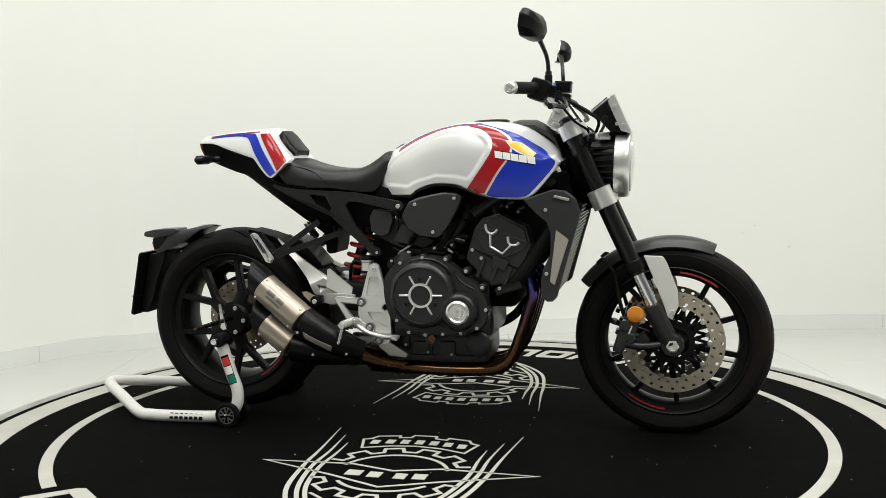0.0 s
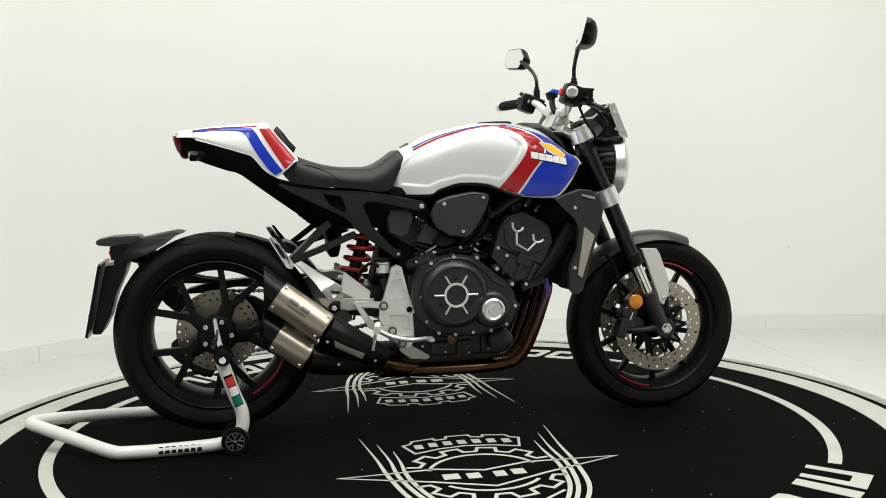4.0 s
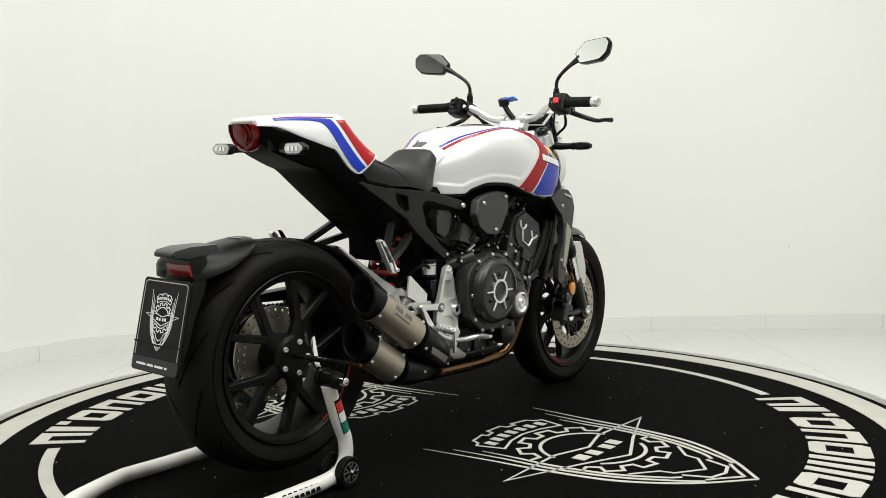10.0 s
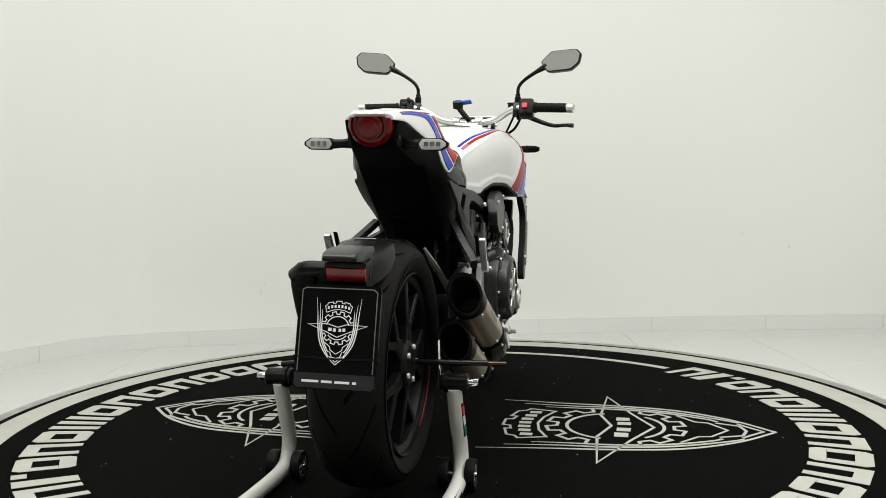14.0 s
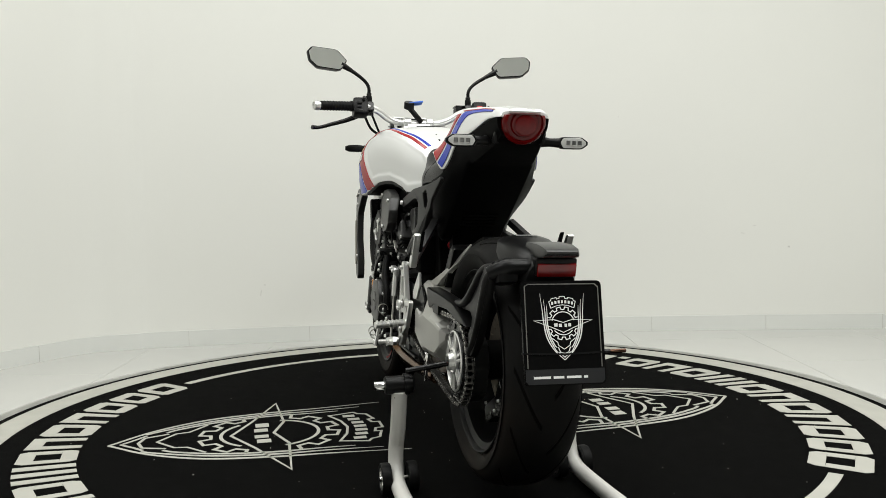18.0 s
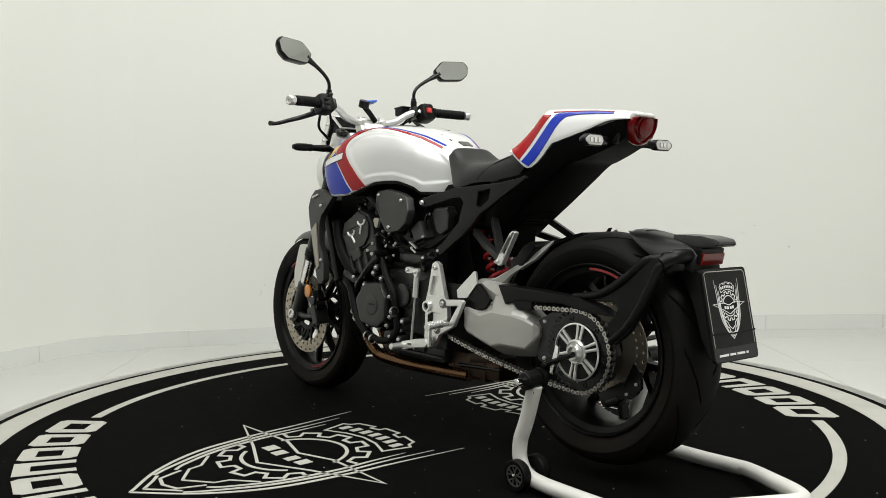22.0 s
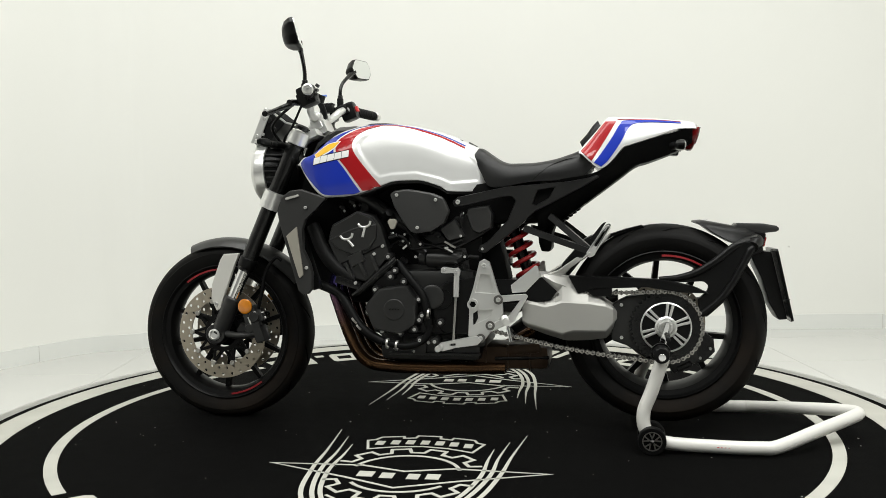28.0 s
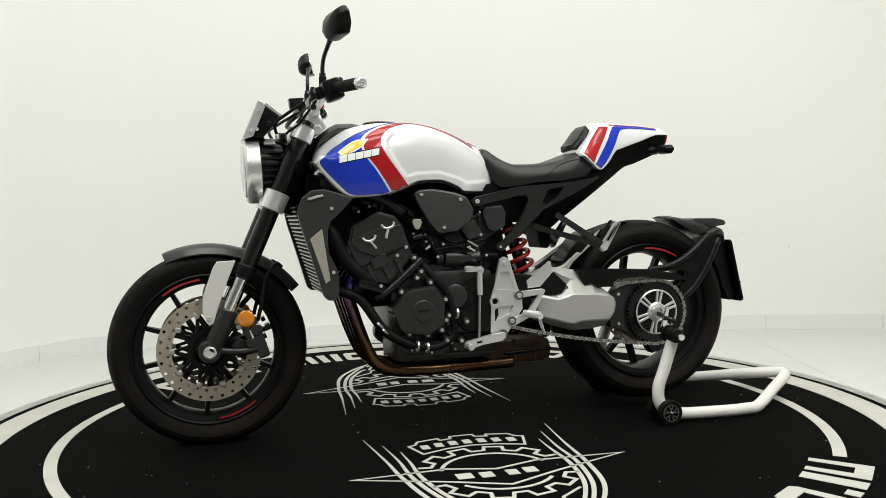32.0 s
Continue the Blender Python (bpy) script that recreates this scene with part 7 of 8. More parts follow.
def sprocket():
    bm = bmesh.new()
    prof = []
    T = 44
    for i in range(T):
        a = 2 * math.pi * i / T
        for da, r in ((-0.25, SR - 0.007), (0.0, SR + 0.003), (0.25, SR - 0.007)):
            prof.append((r * math.cos(a + da * 2 * math.pi / T * 1.6), r * math.sin(a + da * 2 * math.pi / T * 1.6)))
    inner = [(0.078 * math.cos(2 * math.pi * i / 40), 0.078 * math.sin(2 * math.pi * i / 40)) for i in range(40)]
    ob = part("sprocket", slab([(SP.x + x, SP.z + z) for x, z in prof], SP.y - 0.004, SP.y + 0.004, [[(SP.x + x, SP.z + z) for x, z in inner]], 0.0008), SATIN, bike, "rear chain sprocket", sharp=30)
    part("carrier", lathe([(0.098, -0.016), (0.098, -0.006), (0.090, 0.002), (0.074, 0.003), (0.0, 0.003)], SP, (0, 1, 0), 44), SATIN, ob, "black sprocket carrier")
    part("carrier_face", lathe([(0.075, 0), (0.073, 0.006), (0.0, 0.006)], SP + Vector((0, 0.002, 0)), (0, 1, 0), 44), PLASTIC, ob)
    y = SP.y + 0.011
    star = part("carrier_star", lathe([(0.074, 0), (0.076, 0.004), (0.072, 0.006), (0.071, 0)], (SP.x, y - 0.003, SP.z), (0, 1, 0), 48, closed=True), SILVER, ob, "machined aluminium star")
    for i in range(6):
        a = 2 * math.pi * i / 6 + radians(41)
        d, n = Vector((math.cos(a), 0, math.sin(a))), Vector((-math.sin(a), 0, math.cos(a)))
        c = Vector((SP.x, y, SP.z))
        for s in (-1, 1):
            st = bmesh.new()
            bridge_rings(st, [[c + d * r + n * (s * o + w * e) + Vector((0, f, 0)) for e, f in ((-1, -0.004), (1, -0.004), (1, 0.002), (0.5, 0.003), (-0.5, 0.003), (-1, 0.002))] for r, o, w in ((0.022, 0.0050, 0.0034), (0.050, 0.0066, 0.0037), (0.072, 0.0084, 0.0042))])
            part("star_bar", st, SILVER, star)
    part("hub_ring", lathe([(0.032, -0.004), (0.033, 0.003), (0.029, 0.006), (0.025, 0.004), (0.024, -0.004)], (SP.x, y, SP.z), (0, 1, 0), 36, closed=True), SILVER, star)
    part("axle_nut", lathe([(0.024, 0), (0.024, 0.010), (0.019, 0.020), (0.015, 0.020), (0.014, 0.012), (0, 0.012)], (SP.x, y - 0.002, SP.z), (0, 1, 0), 24), SILVER, ob, "silver hub nut")
    for i in range(6):
        a = 2 * math.pi * i / 6 + 0.25
        bolt(ob, BOLT_D, (SP.x + 0.087 * math.cos(a), SP.y + 0.002, SP.z + 0.087 * math.sin(a)), (0, 1, 0))
    return ob


sprocket()


def chain():
    """Links along a loop: over the rear sprocket and forward to the hidden front one."""
    fr, rr = (-0.085, 0.385), 0.036
    y = SP.y
    ch = part("chain", rod((fr[0], y - 0.004, fr[1]), (fr[0], y + 0.004, fr[1]), 0.03, 20), SATIN, bike, "nickel-coloured drive chain")
    run = []
    d = Vector((fr[0] - SP.x, fr[1] - SP.z))
    L = d.length
    base = math.atan2(d.y, d.x)
    off = math.acos((SR - rr) / L)
    n_arc = 60
    a0, a1 = base + off, base + 2 * math.pi - off
    for i in range(n_arc + 1):
        a = a0 + (a1 - a0) * i / n_arc
        run.append(Vector((SP.x + SR * math.cos(a), SP.z + SR * math.sin(a))))
    end = Vector((fr[0] + rr * math.cos(a1), fr[1] + rr * math.sin(a1)))
    start = run[-1]
    for i in range(1, 61):
        t = i / 60
        p = start + (end - start) * t
        p.y -= 0.018 * 4 * t * (1 - t)
        run.append(p)
    for i in range(1, 13):
        a = a1 + (2 * math.pi - (a1 - a0)) * i / 12
        run.append(Vector((fr[0] + rr * math.cos(a), fr[1] + rr * math.sin(a))))
    top0 = run[-1]
    for i in range(1, 50):
        t = i / 50
        run.append(top0 + (run[0] - top0) * t)
    seg = [(run[(i + 1) % len(run)] - run[i]).length for i in range(len(run))]
    total = sum(seg)
    n = int(total / 0.0159 / 2) * 2
    pitch = total / n

    def at(s):
        s %= total
        for i, l in enumerate(seg):
            if s <= l:
                return run[i] + (run[(i + 1) % len(run)] - run[i]) * (s / max(l, 1e-9))
            s -= l
        return run[0]
    bm = bmesh.new()
    out = []
    for c, a0, a1 in ((-pitch / 2, 90, 270), (pitch / 2, -90, 90)):
        for k in range(7):
            a = radians(a0 + (a1 - a0) * k / 6)
            out.append((c + 0.0064 * math.cos(a), 0.0064 * math.sin(a)))
        out.append((0, -0.0034 if c < 0 else 0.0034))
    for ysign in (-1, 1):
        vs = [bm.verts.new((x, ysign * 0.0085, z)) for x, z in out]
        ws = [bm.verts.new((x, ysign * 0.0105, z)) for x, z in out]
        bm.faces.new(vs)
        bm.faces.new(ws)
        for i in range(len(vs)):
            j = (i + 1) % len(vs)
            bm.faces.new((vs[i], vs[j], ws[j], ws[i]))
    plates = set(bm.faces)
    for c in (-pitch / 2, pitch / 2):
        lathe([(0, -0.0116), (0.0033, -0.0112), (0.0033, 0.0112), (0, 0.0116)], (c, 0, 0), (0, 1, 0), 8, bm=bm)
    for f in bm.faces:
        f.material_index = 0 if f in plates else 1
    finish(bm)
    outer = bpy.data.meshes.new("link_outer")
    bm.to_mesh(outer)
    bm.free()
    outer.materials.append(LINK)
    outer.materials.append(DARKSTEEL)
    bm = bmesh.new()
    for ysign in (-1, 1):
        vs = [bm.verts.new((x, ysign * 0.0055, z * 0.85)) for x, z in out]
        ws = [bm.verts.new((x, ysign * 0.0080, z * 0.85)) for x, z in out]
        bm.faces.new(vs)
        bm.faces.new(ws)
        for i in range(len(vs)):
            j = (i + 1) % len(vs)
            bm.faces.new((vs[i], vs[j], ws[j], ws[i]))
    finish(bm)
    inner = bpy.data.meshes.new("link_inner")
    bm.to_mesh(inner)
    bm.free()
    inner.materials.append(DARKSTEEL)
    for i in range(n):
        p, q = at(i * pitch), at((i + 1) * pitch)
        a = math.atan2(q.y - p.y, q.x - p.x)
        c = (p + q) / 2
        mesh_part("chain_link", outer if i % 2 else inner, ch, pose(c.x, y, c.y, 0, -math.degrees(a), 0))


chain()

# ---- rear brake ----
rc = part("rear_caliper", block((-0.775, 0.036, 0.222), (0.100, 0.056, 0.046), 0.012, (0, 28, 0)), ENGINE, bike, "black rear brake caliper")
part("caliper_bridge", block((-0.775, 0.036, 0.205), (0.050, 0.062, 0.020), 0.006, (0, 28, 0)), SATIN, rc)
part("caliper_plate", slab([(-0.800, 0.232), (-0.838, 0.312), (-0.862, 0.292), (-0.866, 0.252), (-0.836, 0.222), (-0.812, 0.216)], 0.052, 0.062, bev=0.002), SATIN, rc, "dark caliper bracket")
for x, z in ((-0.822, 0.232), (-0.852, 0.262), (-0.752, 0.235)):
    bolt(rc, BOLT_S, (x, 0.064, z), (0, 1, 0))
part("chain_guard", slab([(-0.425, 0.490), (-0.576, 0.486), (-0.719, 0.478), (-0.800, 0.458), (-0.842, 0.438), (-0.760, 0.440), (-0.66, 0.456), (-0.505, 0.450), (-0.455, 0.435)], 0.105, 0.148, bev=0.006), PLASTIC, bike, "black chain guard", sharp=30)
part("inner_hugger", slab([(-0.40, 0.52), (-0.47, 0.60), (-0.50, 0.615), (-0.52, 0.60), (-0.46, 0.53), (-0.42, 0.48)], -0.028, 0.095, bev=0.01), PLASTIC, bike, "black tyre hugger behind the shock")

# ---- number plate carrier ----
arm = part("plate_carrier", slab([(-0.698, 0.480), (-0.764, 0.490), (-0.813, 0.503), (-0.870, 0.538), (-0.936, 0.592), (-0.978, 0.588), (-0.980, 0.570), (-0.958, 0.526), (-0.922, 0.460), (-0.886, 0.408), (-0.840, 0.366), (-0.815, 0.372), (-0.813, 0.420), (-0.838, 0.442), (-0.845, 0.460), (-0.830, 0.473), (-0.764, 0.470)], 0.112, 0.132, bev=0.006), PLASTIC, bike, "curved black plate carrier arm", sharp=30)
part("ridge", tube([(-0.705, 0.128, 0.479), (-0.764, 0.130, 0.484), (-0.815, 0.131, 0.500), (-0.870, 0.131, 0.534), (-0.926, 0.126, 0.578), (-0.968, 0.112, 0.590)], [0.008, 0.0105, 0.0115, 0.0115, 0.0115, 0.012], 6, 12), PLASTIC, arm, "rounded upper rail")
part("ridge", tube([(-0.826, 0.128, 0.372), (-0.878, 0.130, 0.416), (-0.914, 0.131, 0.464), (-0.950, 0.131, 0.530), (-0.968, 0.128, 0.566), (-0.984, 0.114, 0.580)], [0.010, 0.0105, 0.0105, 0.0105, 0.011, 0.012], 6, 12), PLASTIC, arm, "rounded lower rail")
part("ear", block((-0.975, 0.092, 0.578), (0.060, 0.052, 0.056), 0.016, (0, 14, 0)), PLASTIC, arm, "moulded black lug")
bm = bmesh.new()
rings = []
for x, z, w, t in ((-0.812, 0.655, 0.046, 0.004), (-0.835, 0.657, 0.066, 0.014), (-0.87, 0.651, 0.080, 0.034), (-0.92, 0.641, 0.084, 0.052), (-0.965, 0.632, 0.078, 0.058), (-1.000, 0.618, 0.064, 0.056), (-1.016, 0.606, 0.058, 0.050)):
    half = [(0, 0), (0.35, -0.001), (0.62, -0.005), (0.82, -0.35 * t - 0.004), (0.95, -0.7 * t - 0.002), (1.0, -t), (0.55, -t - 0.002)]
    rings.append([Vector((x, w * y, z + zz)) for y, zz in half] + [Vector((x, -w * y, z + zz)) for y, zz in reversed(half[1:])])
bridge_rings(bm, rings)
hug = part("plate_hugger", bm, PLASTIC, arm, "black mudguard shell", sharp=40)
for k in range(5):
    part("mark_bar", block((-0.845, -0.022 + 0.011 * k, 0.6555), (0.010, 0.008, 0.0012), 0.0, (0, 6, 0)), DECALW, hug)
part("hugger_bridge", tube([(-0.975, 0.128, 0.575), (-0.990, 0.095, 0.590), (-0.992, 0.05, 0.592), (-0.992, -0.06, 0.590)], [0.017, 0.021, 0.020, 0.016], 5, 12), PLASTIC, arm)
bm = bmesh.new()
bridge_rings(bm, [[Vector((x, -0.009 + w * y, z)) for y, z in ((-0.93, zt), (0.93, zt), (1.0, zt - 0.008), (1.0, zb + 0.003), (0.96, zb), (-0.96, zb), (-1.0, zb + 0.003), (-1.0, zt - 0.008))] for x, zt, zb, w in ((-0.935, 0.639, 0.628, 0.030), (-0.942, 0.645, 0.622, 0.042), (-1.020, 0.643, 0.614, 0.043), (-1.058, 0.636, 0.618, 0.041), (-1.066, 0.630, 0.622, 0.037))])
part("lip", bm, GREY, arm, "thick overhanging black lid", sharp=30)
part("lamp_box", block((-1.000, -0.010, 0.598), (0.050, 0.098, 0.040), 0.006, (0, -10, 0)), PLASTIC, arm)
part("plate_holder", slab([(-0.995, 0.595), (-1.015, 0.560), (-1.042, 0.558), (-1.088, 0.352), (-1.062, 0.350), (-1.035, 0.40), (-1.015, 0.47), (-0.985, 0.535), (-0.975, 0.58)], -0.060, 0.050, bev=0.006), PLASTIC, arm, "black plate holder")
part("rear_reflector", block((-1.020, -0.012, 0.588), (0.014, 0.090, 0.030), 0.003, (0, -13, 0)), REDLENS, arm, "rectangular red reflector")
for ob in (arm, *arm.children):
    if ob is arm:
        ob.data.transform(Matrix.Translation((0.004, 0, 0)))
    else:
        ob.data.transform(Matrix.Translation((0.009, 0, 0)))
# the plate: a black dealer's board
PM = Matrix.Translation((-1.060, -0.010, 0.460)) @ Euler((0, radians(12), 0)).to_matrix().to_4x4()


def plate_at(u, v, w):
    """u to the rider's right as seen from behind, v up, w out of the plate."""
    return PM @ Vector((-w, -u, v))


bm = bmesh.new()
loop = []
for cx, cz, a0 in ((0.082, 0.098, 0), (-0.082, 0.098, 90), (-0.082, -0.105, 180), (0.082, -0.105, 270)):
    for k in range(4):
        a = radians(a0 + 30 * k)
        loop.append((cx + 0.010 * math.cos(a), cz + 0.010 * math.sin(a)))
bridge_rings(bm, [[plate_at(u, v, w) for u, v in loop] for w in (0.0, 0.008)])
number_plate = part("number_plate", bm, PLATE, bike, "black dealer plate with a white crest and bars")
PR0, PR1 = 0.0075, 0.0088
for name, bm in crest_meshes(lambda u, v, z: plate_at(u * 0.066, v * 0.063 + 0.016, z), 1.15):
    part(name, bm, DECALW, number_plate, raw=True)
bm = bmesh.new()
bridge_rings(bm, [[plate_at(u, v, w) for u, v in ((-0.0895, -0.106), (-0.083, -0.1125), (0.083, -0.1125), (0.0895, -0.106), (0.0895, -0.081), (-0.0895, -0.081))] for w in (0.0076, 0.0083)])
part("caption_strip", bm, PLATEGREY, number_plate, "grey strip along the plate's foot")
bm = bmesh.new()
bridge_rings(bm, [[plate_at(u, v + e, w) for e, w in ((-0.002, -0.001), (0.002, -0.001), (0.002, 0.0095), (-0.002, 0.0095))] for u, v in ((-0.0945, -0.047), (0.0, -0.050), (0.0945, -0.047))])
part("strap", bm, RUBBER, number_plate, "black rubber strap round the plate")
bm = bmesh.new()
x = -0.072
for w in (0.038, 0.024, 0.033, 0.009):
    flat_poly(bm, [(x, -0.1010), (x + w, -0.1010), (x + w, -0.0958), (x, -0.0958)], lambda u, v, z: plate_at(u, v, z))
    x += w + 0.006
part("text_bar", bm, DECALW, number_plate, "white line of plain bars", raw=True)
bm = bmesh.new()
line(bm, [(-0.084, -0.078), (-0.084, 0.096), (-0.076, 0.1005), (0.076, 0.1005), (0.084, 0.094), (0.084, -0.078)], 0.0022, lambda u, v, z: plate_at(u, v, z))
part("plate_edge", bm, STEEL, number_plate, "pale plate rim", raw=True)

# ---- rearsets ----


def rearset(s):
    pl = part("footrest_plate", slab([(-0.186, 0.535), (-0.170, 0.543), (-0.155, 0.535), (-0.135, 0.455), (-0.118, 0.405), (-0.122, 0.385), (-0.118, 0.305), (-0.130, 0.285), (-0.160, 0.282), (-0.176, 0.300), (-0.205, 0.340), (-0.228, 0.375), (-0.226, 0.420), (-0.214, 0.440)], s * 0.150, s * 0.166, [[(-0.187, 0.496), (-0.157, 0.496), (-0.142, 0.440), (-0.202, 0.436)], [(-0.150, 0.385), (-0.134, 0.374), (-0.134, 0.338), (-0.183, 0.362), (-0.196, 0.386)]], bev=0.0022), SILVER, bike, "machined silver footrest plate", sharp=30)
    part("pocket", slab([(-0.190, 0.500), (-0.154, 0.500), (-0.138, 0.436), (-0.207, 0.432)], s * 0.151, s * 0.1565, bev=0.0), SILVER, pl)
    part("pocket", slab([(-0.150, 0.390), (-0.130, 0.377), (-0.130, 0.332), (-0.186, 0.360), (-0.200, 0.390)], s * 0.151, s * 0.1565, bev=0.0), SILVER, pl)
    bolt(pl, BOLT_L, (-0.170, s * 0.167, 0.523), (0, s, 0))
    part("pivot", lathe([(0.017, 0), (0.017, 0.010), (0.011, 0.010), (0.010, 0.003), (0, 0.003)], (-0.134, s * 0.164, 0.403), (0, s, 0), 24), SILVER, pl, "hollow pivot bolt")
    # solid near-black plug, painted shade for the bolt's hex hole
    part("pivot_hole", rod((-0.134, s * 0.160, 0.403), (-0.134, s * 0.1685, 0.403), 0.0098, 6, 0.0005), SHADEBLK, pl)
    part("arm", slab([(-0.205, 0.430), (-0.296, 0.436), (-0.306, 0.430), (-0.262, 0.352), (-0.192, 0.318), (-0.176, 0.322), (-0.172, 0.336), (-0.243, 0.366), (-0.280, 0.416), (-0.208, 0.408)], s * 0.158, s * 0.172, bev=0.004), SILVER, pl, "silver footpeg arm", sharp=30)
    for x, z in ((-0.214, 0.418), (-0.188, 0.338), (-0.158, 0.298)):
        part("washer", lathe([(0.0075, 0), (0.0145, 0), (0.0145, 0.0015), (0.0075, 0.0015)], (x, s * 0.1722, z), (0, s, 0), 20, closed=True), DARKSTEEL, pl)
        bolt(pl, BOLT_L, (x, s * 0.172, z), (0, s, 0))
    part("heel_guard", slab([(-0.250, 0.461), (-0.254, 0.437), (-0.296, 0.440), (-0.340, 0.462 if s < 0 else 0.486), (-0.334, 0.520), (-0.326, 0.522)], s * 0.142, s * 0.149, bev=0.002), SILVER, pl, "silver heel guard", sharp=30)
    fp = part("footpeg", tube([(-0.232, s * 0.175, 0.362), (-0.240, s * 0.215, 0.360), (-0.250, s * 0.262, 0.358)], 0.0105, 2, 10), SILVER, bike, "knurled silver footpeg")
    part("feeler", rod((-0.250, s * 0.250, 0.352), (-0.262, s * 0.262, 0.300), 0.0055, 10), CHROME, fp, "chrome bank feeler")
    for i in range(6):
        part("knurl", lathe([(0.0105, -0.002), (0.0125, 0), (0.0105, 0.002)], (-0.236 - 0.002 * i, s * (0.195 + 0.012 * i), 0.361), (-0.15, s, 0), 10), SILVER, fp)


rearset(-1)
rearset(1)
bp = part("brake_pedal", tube([(-0.235, -0.172, 0.345), (-0.19, -0.180, 0.322), (-0.135, -0.19, 0.312), (-0.090, -0.215, 0.318), (-0.080, -0.245, 0.320)], 0.0075, 6, 10), SILVER, bike, "silver brake pedal")
part("pedal_tip", block((-0.082, -0.242, 0.322), (0.018, 0.040, 0.010), 0.003), SILVER, bp)
part("lower_stay", slab([(-0.160, 0.292), (-0.140, 0.297), (-0.068, 0.252), (-0.076, 0.240), (-0.130, 0.245), (-0.165, 0.272)], -0.150, -0.158, bev=0.003), STEEL, bike, "steel lower stay")
gl = part("gear_lever", slab([(-0.150, 0.306), (-0.105, 0.300), (-0.036, 0.285), (-0.024, 0.276), (-0.026, 0.264), (-0.040, 0.258), (-0.085, 0.270), (-0.150, 0.279), (-0.162, 0.292)], 0.176, 0.190, [[(-0.082, 0.284), (-0.064, 0.281), (-0.066, 0.275), (-0.082, 0.277)]], bev=0.003), SILVER, bike, "silver gear lever")
part("lever_tip", rod((-0.034, 0.186, 0.271), (-0.034, 0.232, 0.271), 0.010, 16), SILVER, gl)
part("linkage_rod", rod((-0.074, 0.182, 0.288), (-0.082, 0.174, 0.425), 0.0042, 10), STEEL, gl, "thin steel shift rod")
part("quickshifter", rod((-0.0825, 0.174, 0.425), (-0.0845, 0.170, 0.492), 0.0092, 14), SILVER, gl, "silver shift sensor")
part("shift_arm", slab([(-0.098, 0.508), (-0.090, 0.517), (-0.076, 0.515), (-0.045, 0.520), (-0.036, 0.516), (-0.037, 0.500), (-0.050, 0.499), (-0.076, 0.500), (-0.078, 0.490), (-0.094, 0.490)], 0.162, 0.178, bev=0.003), SILVER, gl)
# solid near-black disc drawn as the dark of a hole
part("lever_hole", rod((-0.034, 0.188, 0.271), (-0.034, 0.1915, 0.271), 0.0075, 16, 0.0005), SHADEBLK, gl)
bolt(gl, BOLT_M, (-0.084, 0.179, 0.505), (0, 1, 0))
bolt(gl, BOLT_M, (-0.047, 0.179, 0.510), (0, 1, 0))
hang = part("muffler_hanger", slab([(-0.240, 0.440), (-0.330, 0.444), (-0.350, 0.436), (-0.350, 0.412), (-0.320, 0.405), (-0.240, 0.412)], -0.146, -0.156, bev=0.004), CAST, bike, "silver muffler hanger arm")
part("rubber_mount", rod((-0.366, -0.150, 0.421), (-0.366, -0.186, 0.421), 0.017, 20, 0.004), RUBBER, hang)
part("fork_end", slab([(-0.345, 0.438), (-0.372, 0.440), (-0.388, 0.430), (-0.388, 0.412), (-0.372, 0.403), (-0.345, 0.408)], -0.156, -0.172, bev=0.004), SATIN, hang)
bolt(hang, BOLT_L, (-0.366, -0.186, 0.421), (0, -1, 0))
part("bracket", slab([(-0.352, 0.430), (-0.395, 0.452), (-0.412, 0.450), (-0.404, 0.436), (-0.385, 0.418), (-0.360, 0.408)], -0.176, -0.180, bev=0.001), TITAN, hang, "bronze muffler bracket")
mc = part("rear_master_cylinder", rod((-0.190, -0.128, 0.400), (-0.205, -0.128, 0.500), 0.017, 16, 0.004), SATIN, bike, "black rear brake master cylinder")
part("push_rod", rod((-0.188, -0.128, 0.330), (-0.190, -0.128, 0.400), 0.005, 10), ZINC, mc)
part("hose", tube([(-0.205, -0.128, 0.500), (-0.215, -0.130, 0.530), (-0.245, -0.125, 0.545), (-0.270, -0.10, 0.52), (-0.29, -0.06, 0.47)], 0.005, 6, 8), RUBBER, mc)
part("pot_hose", tube([(-0.204, -0.138, 0.506), (-0.198, -0.136, 0.485), (-0.200, -0.130, 0.465)], 0.005, 5, 8), RUBBER, mc)

# ---- paddock stand ----
stand = tagged(new("paddock_stand"), "white tubular rear paddock stand with four small black wheels", "stand")


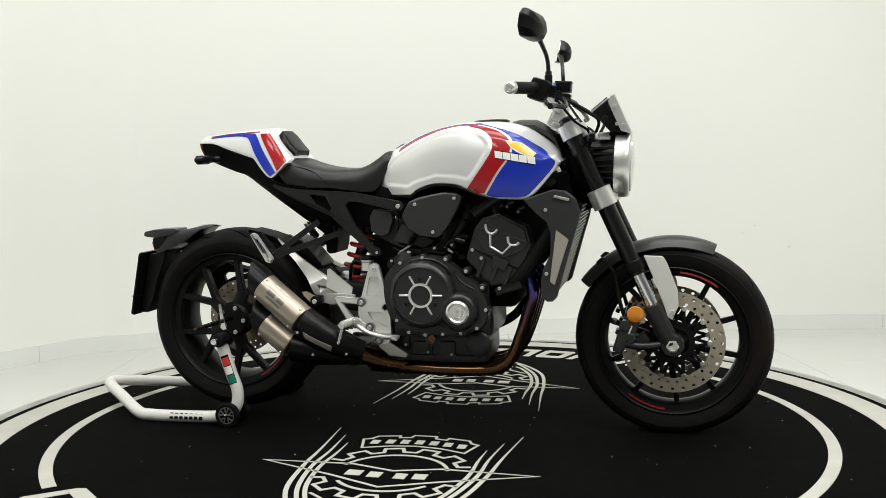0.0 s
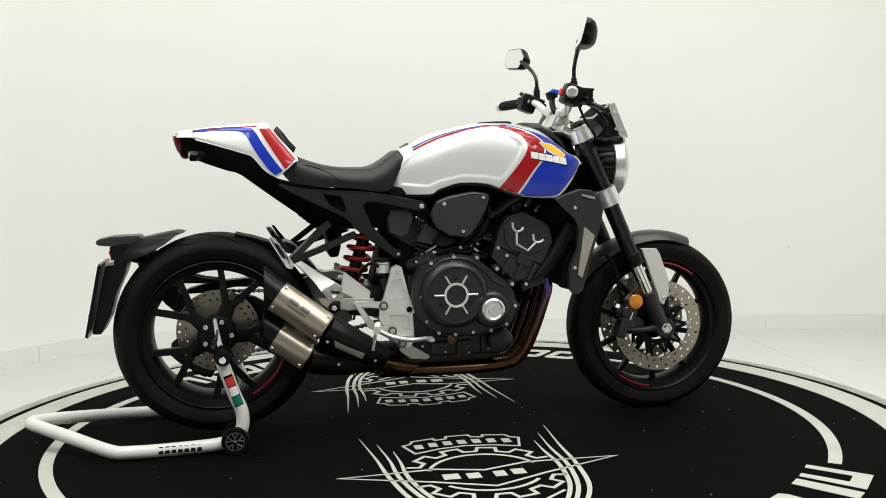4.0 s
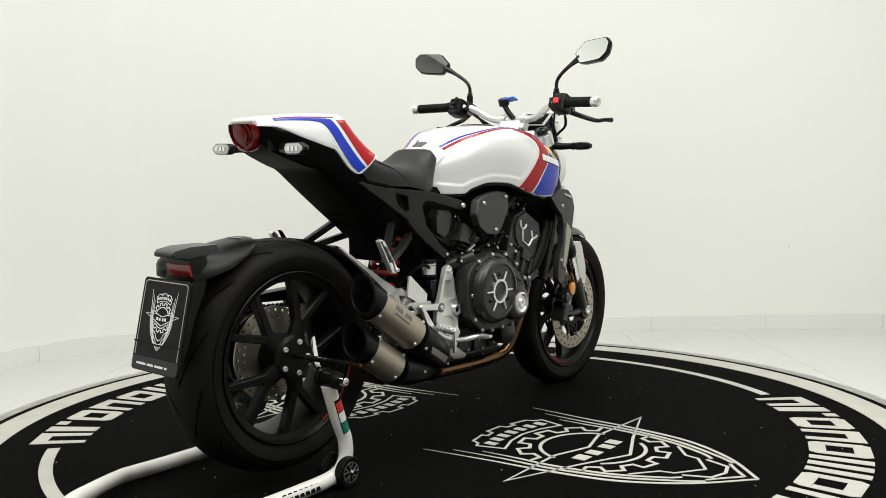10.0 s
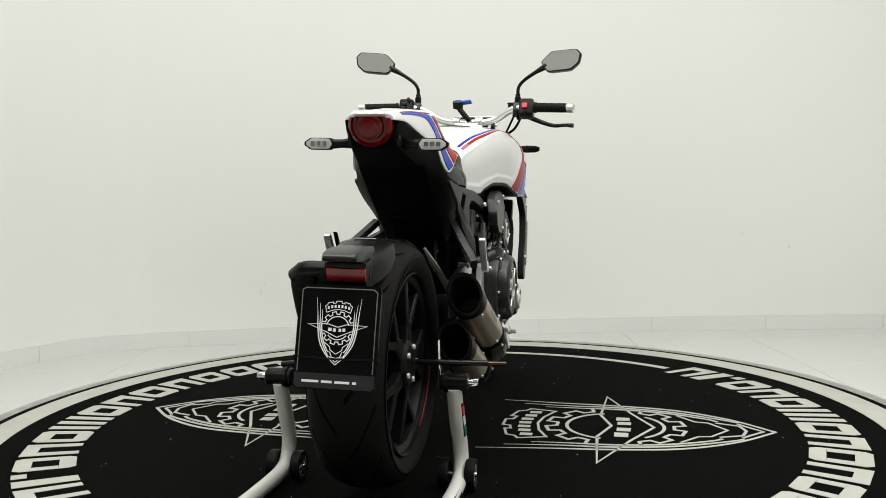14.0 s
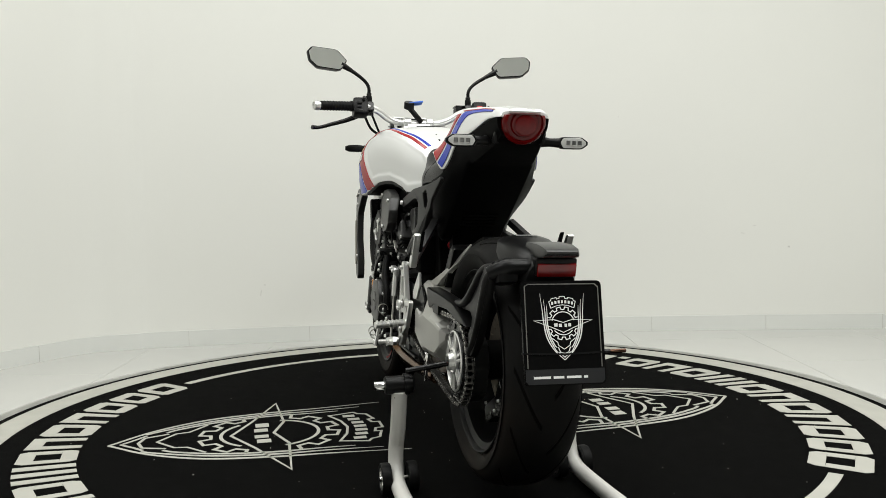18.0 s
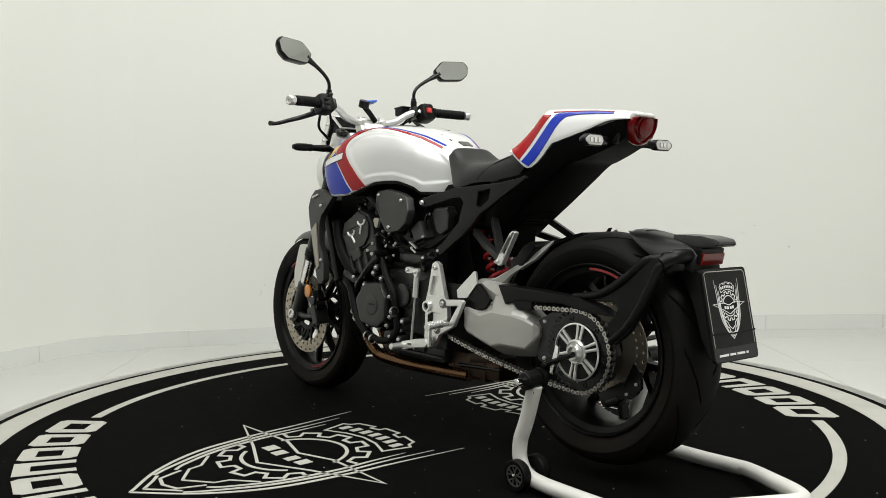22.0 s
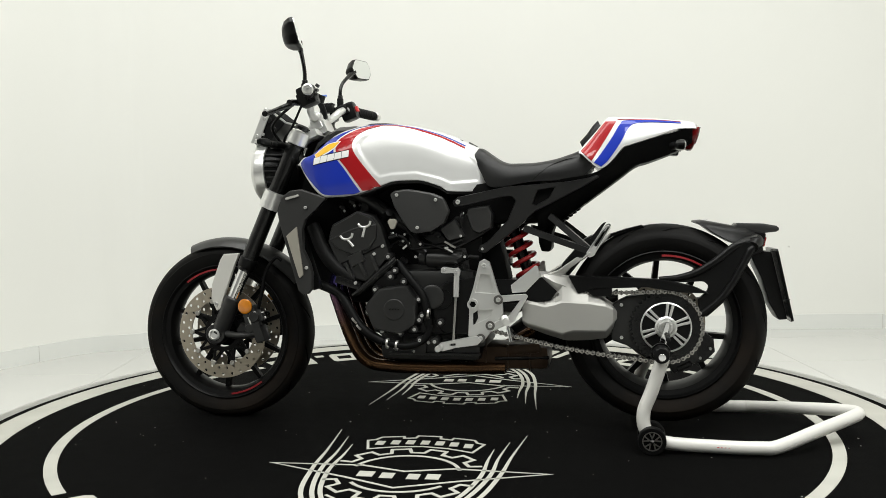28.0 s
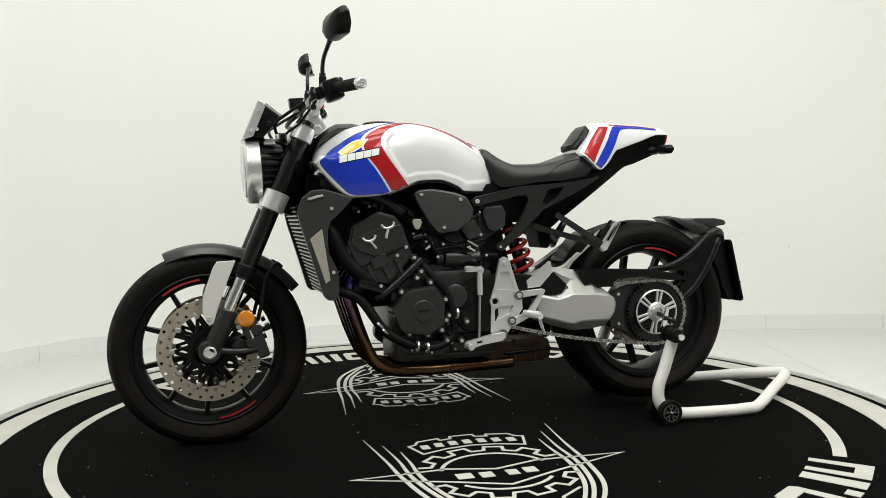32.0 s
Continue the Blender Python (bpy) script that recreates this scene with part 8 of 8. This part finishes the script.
def stand_wheel(x, y, s):
    z = 0.0405
    w = part("stand_wheel", lathe([(0.030, -0.012), (0.038, -0.012), (0.040, -0.008), (0.040, 0.008), (0.038, 0.012), (0.030, 0.012)], (x, y, z), (0, s, 0), 36, closed=True), RUBBER, stand, "black rubber stand wheel")
    part("rim", lathe([(0.031, -0.010), (0.031, 0.010), (0.027, 0.010), (0.025, 0.004), (0.0, 0.004), (0.0, -0.010)], (x, y, z), (0, s, 0), 28), PLASTIC, w)
    st = bmesh.new()
    for i in range(5):
        a = 2 * math.pi * i / 5 + 0.3
        for d in (-0.30, 0.30):
            spoke(st, a, 0.008, a + d, 0.026, 0, 0, 0.004, 0.004, 0.003, 0.003)
    lathe([(0.025, -0.001), (0.028, -0.001), (0.028, 0.002), (0.025, 0.002)], (0, 0, 0), (0, 1, 0), 28, closed=True, bm=st)
    bmesh.ops.translate(st, verts=st.verts, vec=(x, y + s * 0.0095, z))
    part("star_hub", st, STEEL, w, "silver star hub")
    part("axle_cap", lathe([(0.007, 0), (0.006, 0.006), (0, 0.008)], (x, y + s * 0.009, z), (0, s, 0), 14), CHROME, w)


def build_stand():
    # one bent tube: down from each cradle, along the floor and round behind the wheel
    half = [(-0.700, -0.190, 0.272), (-0.668, -0.190, 0.175), (-0.646, -0.192, 0.115), (-0.652, -0.195, 0.062), (-0.70, -0.198, 0.030), (-0.85, -0.200, 0.0225), (-0.965, -0.200, 0.0225), (-1.020, -0.187, 0.026), (-1.150, -0.085, 0.050), (-1.245, -0.008, 0.066)]
    path = half + [(-1.283, 0.0425, 0.071)] + [(x, 0.085 - y, z) for x, y, z in reversed(half)]
    part("stand_tube", tube(path, 0.0195, 6, 18), TUBEW, stand, "white bent steel tube")
    for s, y in ((-1, -0.190), (1, 0.276)):
        for dy in (-0.034, 0.034):
            stand_wheel(-0.668, y + dy, 1 if dy > 0 else -1)
        part("wheel_axle", rod((-0.668, y - 0.04, 0.0405), (-0.668, y + 0.04, 0.0405), 0.005, 10), STEEL, stand)
        yy = -0.190 if s < 0 else 0.276
        top = part("cradle", rod((-0.695, yy - 0.036, 0.285), (-0.695, yy + 0.036, 0.285), 0.023, 18, 0.004), PLASTIC, stand, "black clamp block")
        part("clamp_ring", lathe([(0.024, -0.006), (0.028, -0.006), (0.028, 0.006), (0.024, 0.006)], (-0.695, yy - s * 0.018, 0.285), (0, 1, 0), 20, closed=True), PLASTIC, top)
        part("pin_sleeve", rod((-0.695, yy + s * 0.034, 0.285), (-0.695, yy + s * 0.062, 0.285), 0.011, 14), CHROME, top, "chrome pin")
        part("knob", block((-0.700, yy, 0.262), (0.020, 0.030, 0.024), 0.006), PLASTIC, top)
    # right cradle: hooked lever and long rod through the hub
    part("axle_rod", rod((-0.716, -0.28, 0.338), (-0.716, -0.07, 0.338), 0.0075, 12), SATIN, stand, "dark through-axle rod")
    part("rod_tip", rod((-0.716, -0.325, 0.338), (-0.716, -0.28, 0.338), 0.0055, 12), HEADER, stand)
    part("lift_hook", slab([(-0.722, 0.395), (-0.712, 0.397), (-0.700, 0.330), (-0.690, 0.300), (-0.705, 0.295), (-0.716, 0.325)], -0.160, -0.152, bev=0.002), CHROME, stand, "chrome lift hook")
    part("axle_rod", rod((-0.716, 0.150, 0.335), (-0.716, 0.262, 0.322), 0.0075, 12), SATIN, stand, "dark through-axle rod")
    part("lift_hook", slab([(-0.722, 0.365), (-0.712, 0.368), (-0.700, 0.330), (-0.690, 0.292), (-0.705, 0.290), (-0.716, 0.320)], 0.205, 0.213, bev=0.002), CHROME, stand, "chrome lift hook")
    # stickers: a flag on the right upright, plain bars for the lettering
    p0, p1 = Vector((-0.686, -0.190, 0.232)), Vector((-0.655, -0.191, 0.140))
    d = (p1 - p0).normalized()
    n = Vector((0.15, -1, 0))
    n = (n - d * n.dot(d)).normalized()
    side = d.cross(n)

    def patch(r, h0, h1, half):
        bm = bmesh.new()
        arc = [radians(-half + 2 * half * k / 10) for k in range(11)]
        bridge_rings(bm, [[p0 + d * h + (n * math.cos(a) + side * math.sin(a)) * (r - q) for a, q in [(a, 0) for a in arc] + [(a, 0.002) for a in reversed(arc)]] for h in (h0, h1)])
        return bm
    L = (p1 - p0).length
    edge = part("sticker", patch(0.0201, 0, L, 42), SHADEBLK, stand, "black-edged flag sticker")
    for k, m in enumerate((REDD, DECALW, GREEN)):
        part("flag_band", patch(0.0207, 0.007 + k * L * 0.31, 0.004 + (k + 1) * L * 0.31, 36), m, edge)
    for side, y, way in ((-1, -0.200, -1), (1, 0.285, 1)):
        n = 7 if side < 0 else 4
        for i in range(n):
            x = -0.770 - (0.018 * i if side < 0 else 0.010 * i) - (0 if side < 0 else 0.08)
            bm = block((x, y + way * 0.0165, 0.027), (0.013 if side < 0 else 0.007, 0.004, 0.020 if side < 0 else 0.007), 0.001, (-way * -25, 0, 0))
            part("letter_bar", bm, SHADEBLK if side < 0 else REDD, stand)


build_stand()


def motions():
    """The turntable's steady turn, with all that stands on it."""
    rate, first = 6.552, -0.03
    lean = pose(0, 0.010, 0, 1.9, 0, 0)
    times = [i * 0.5 for i in range(65)]
    turn = [(t, pose(0, 0, 0, 0, 0, -14.5 + first + rate * t)) for t in times]
    walk(turntable, turn)
    walk(stand, turn)
    walk(bike, [(t, m @ lean) for t, m in turn])


motions()
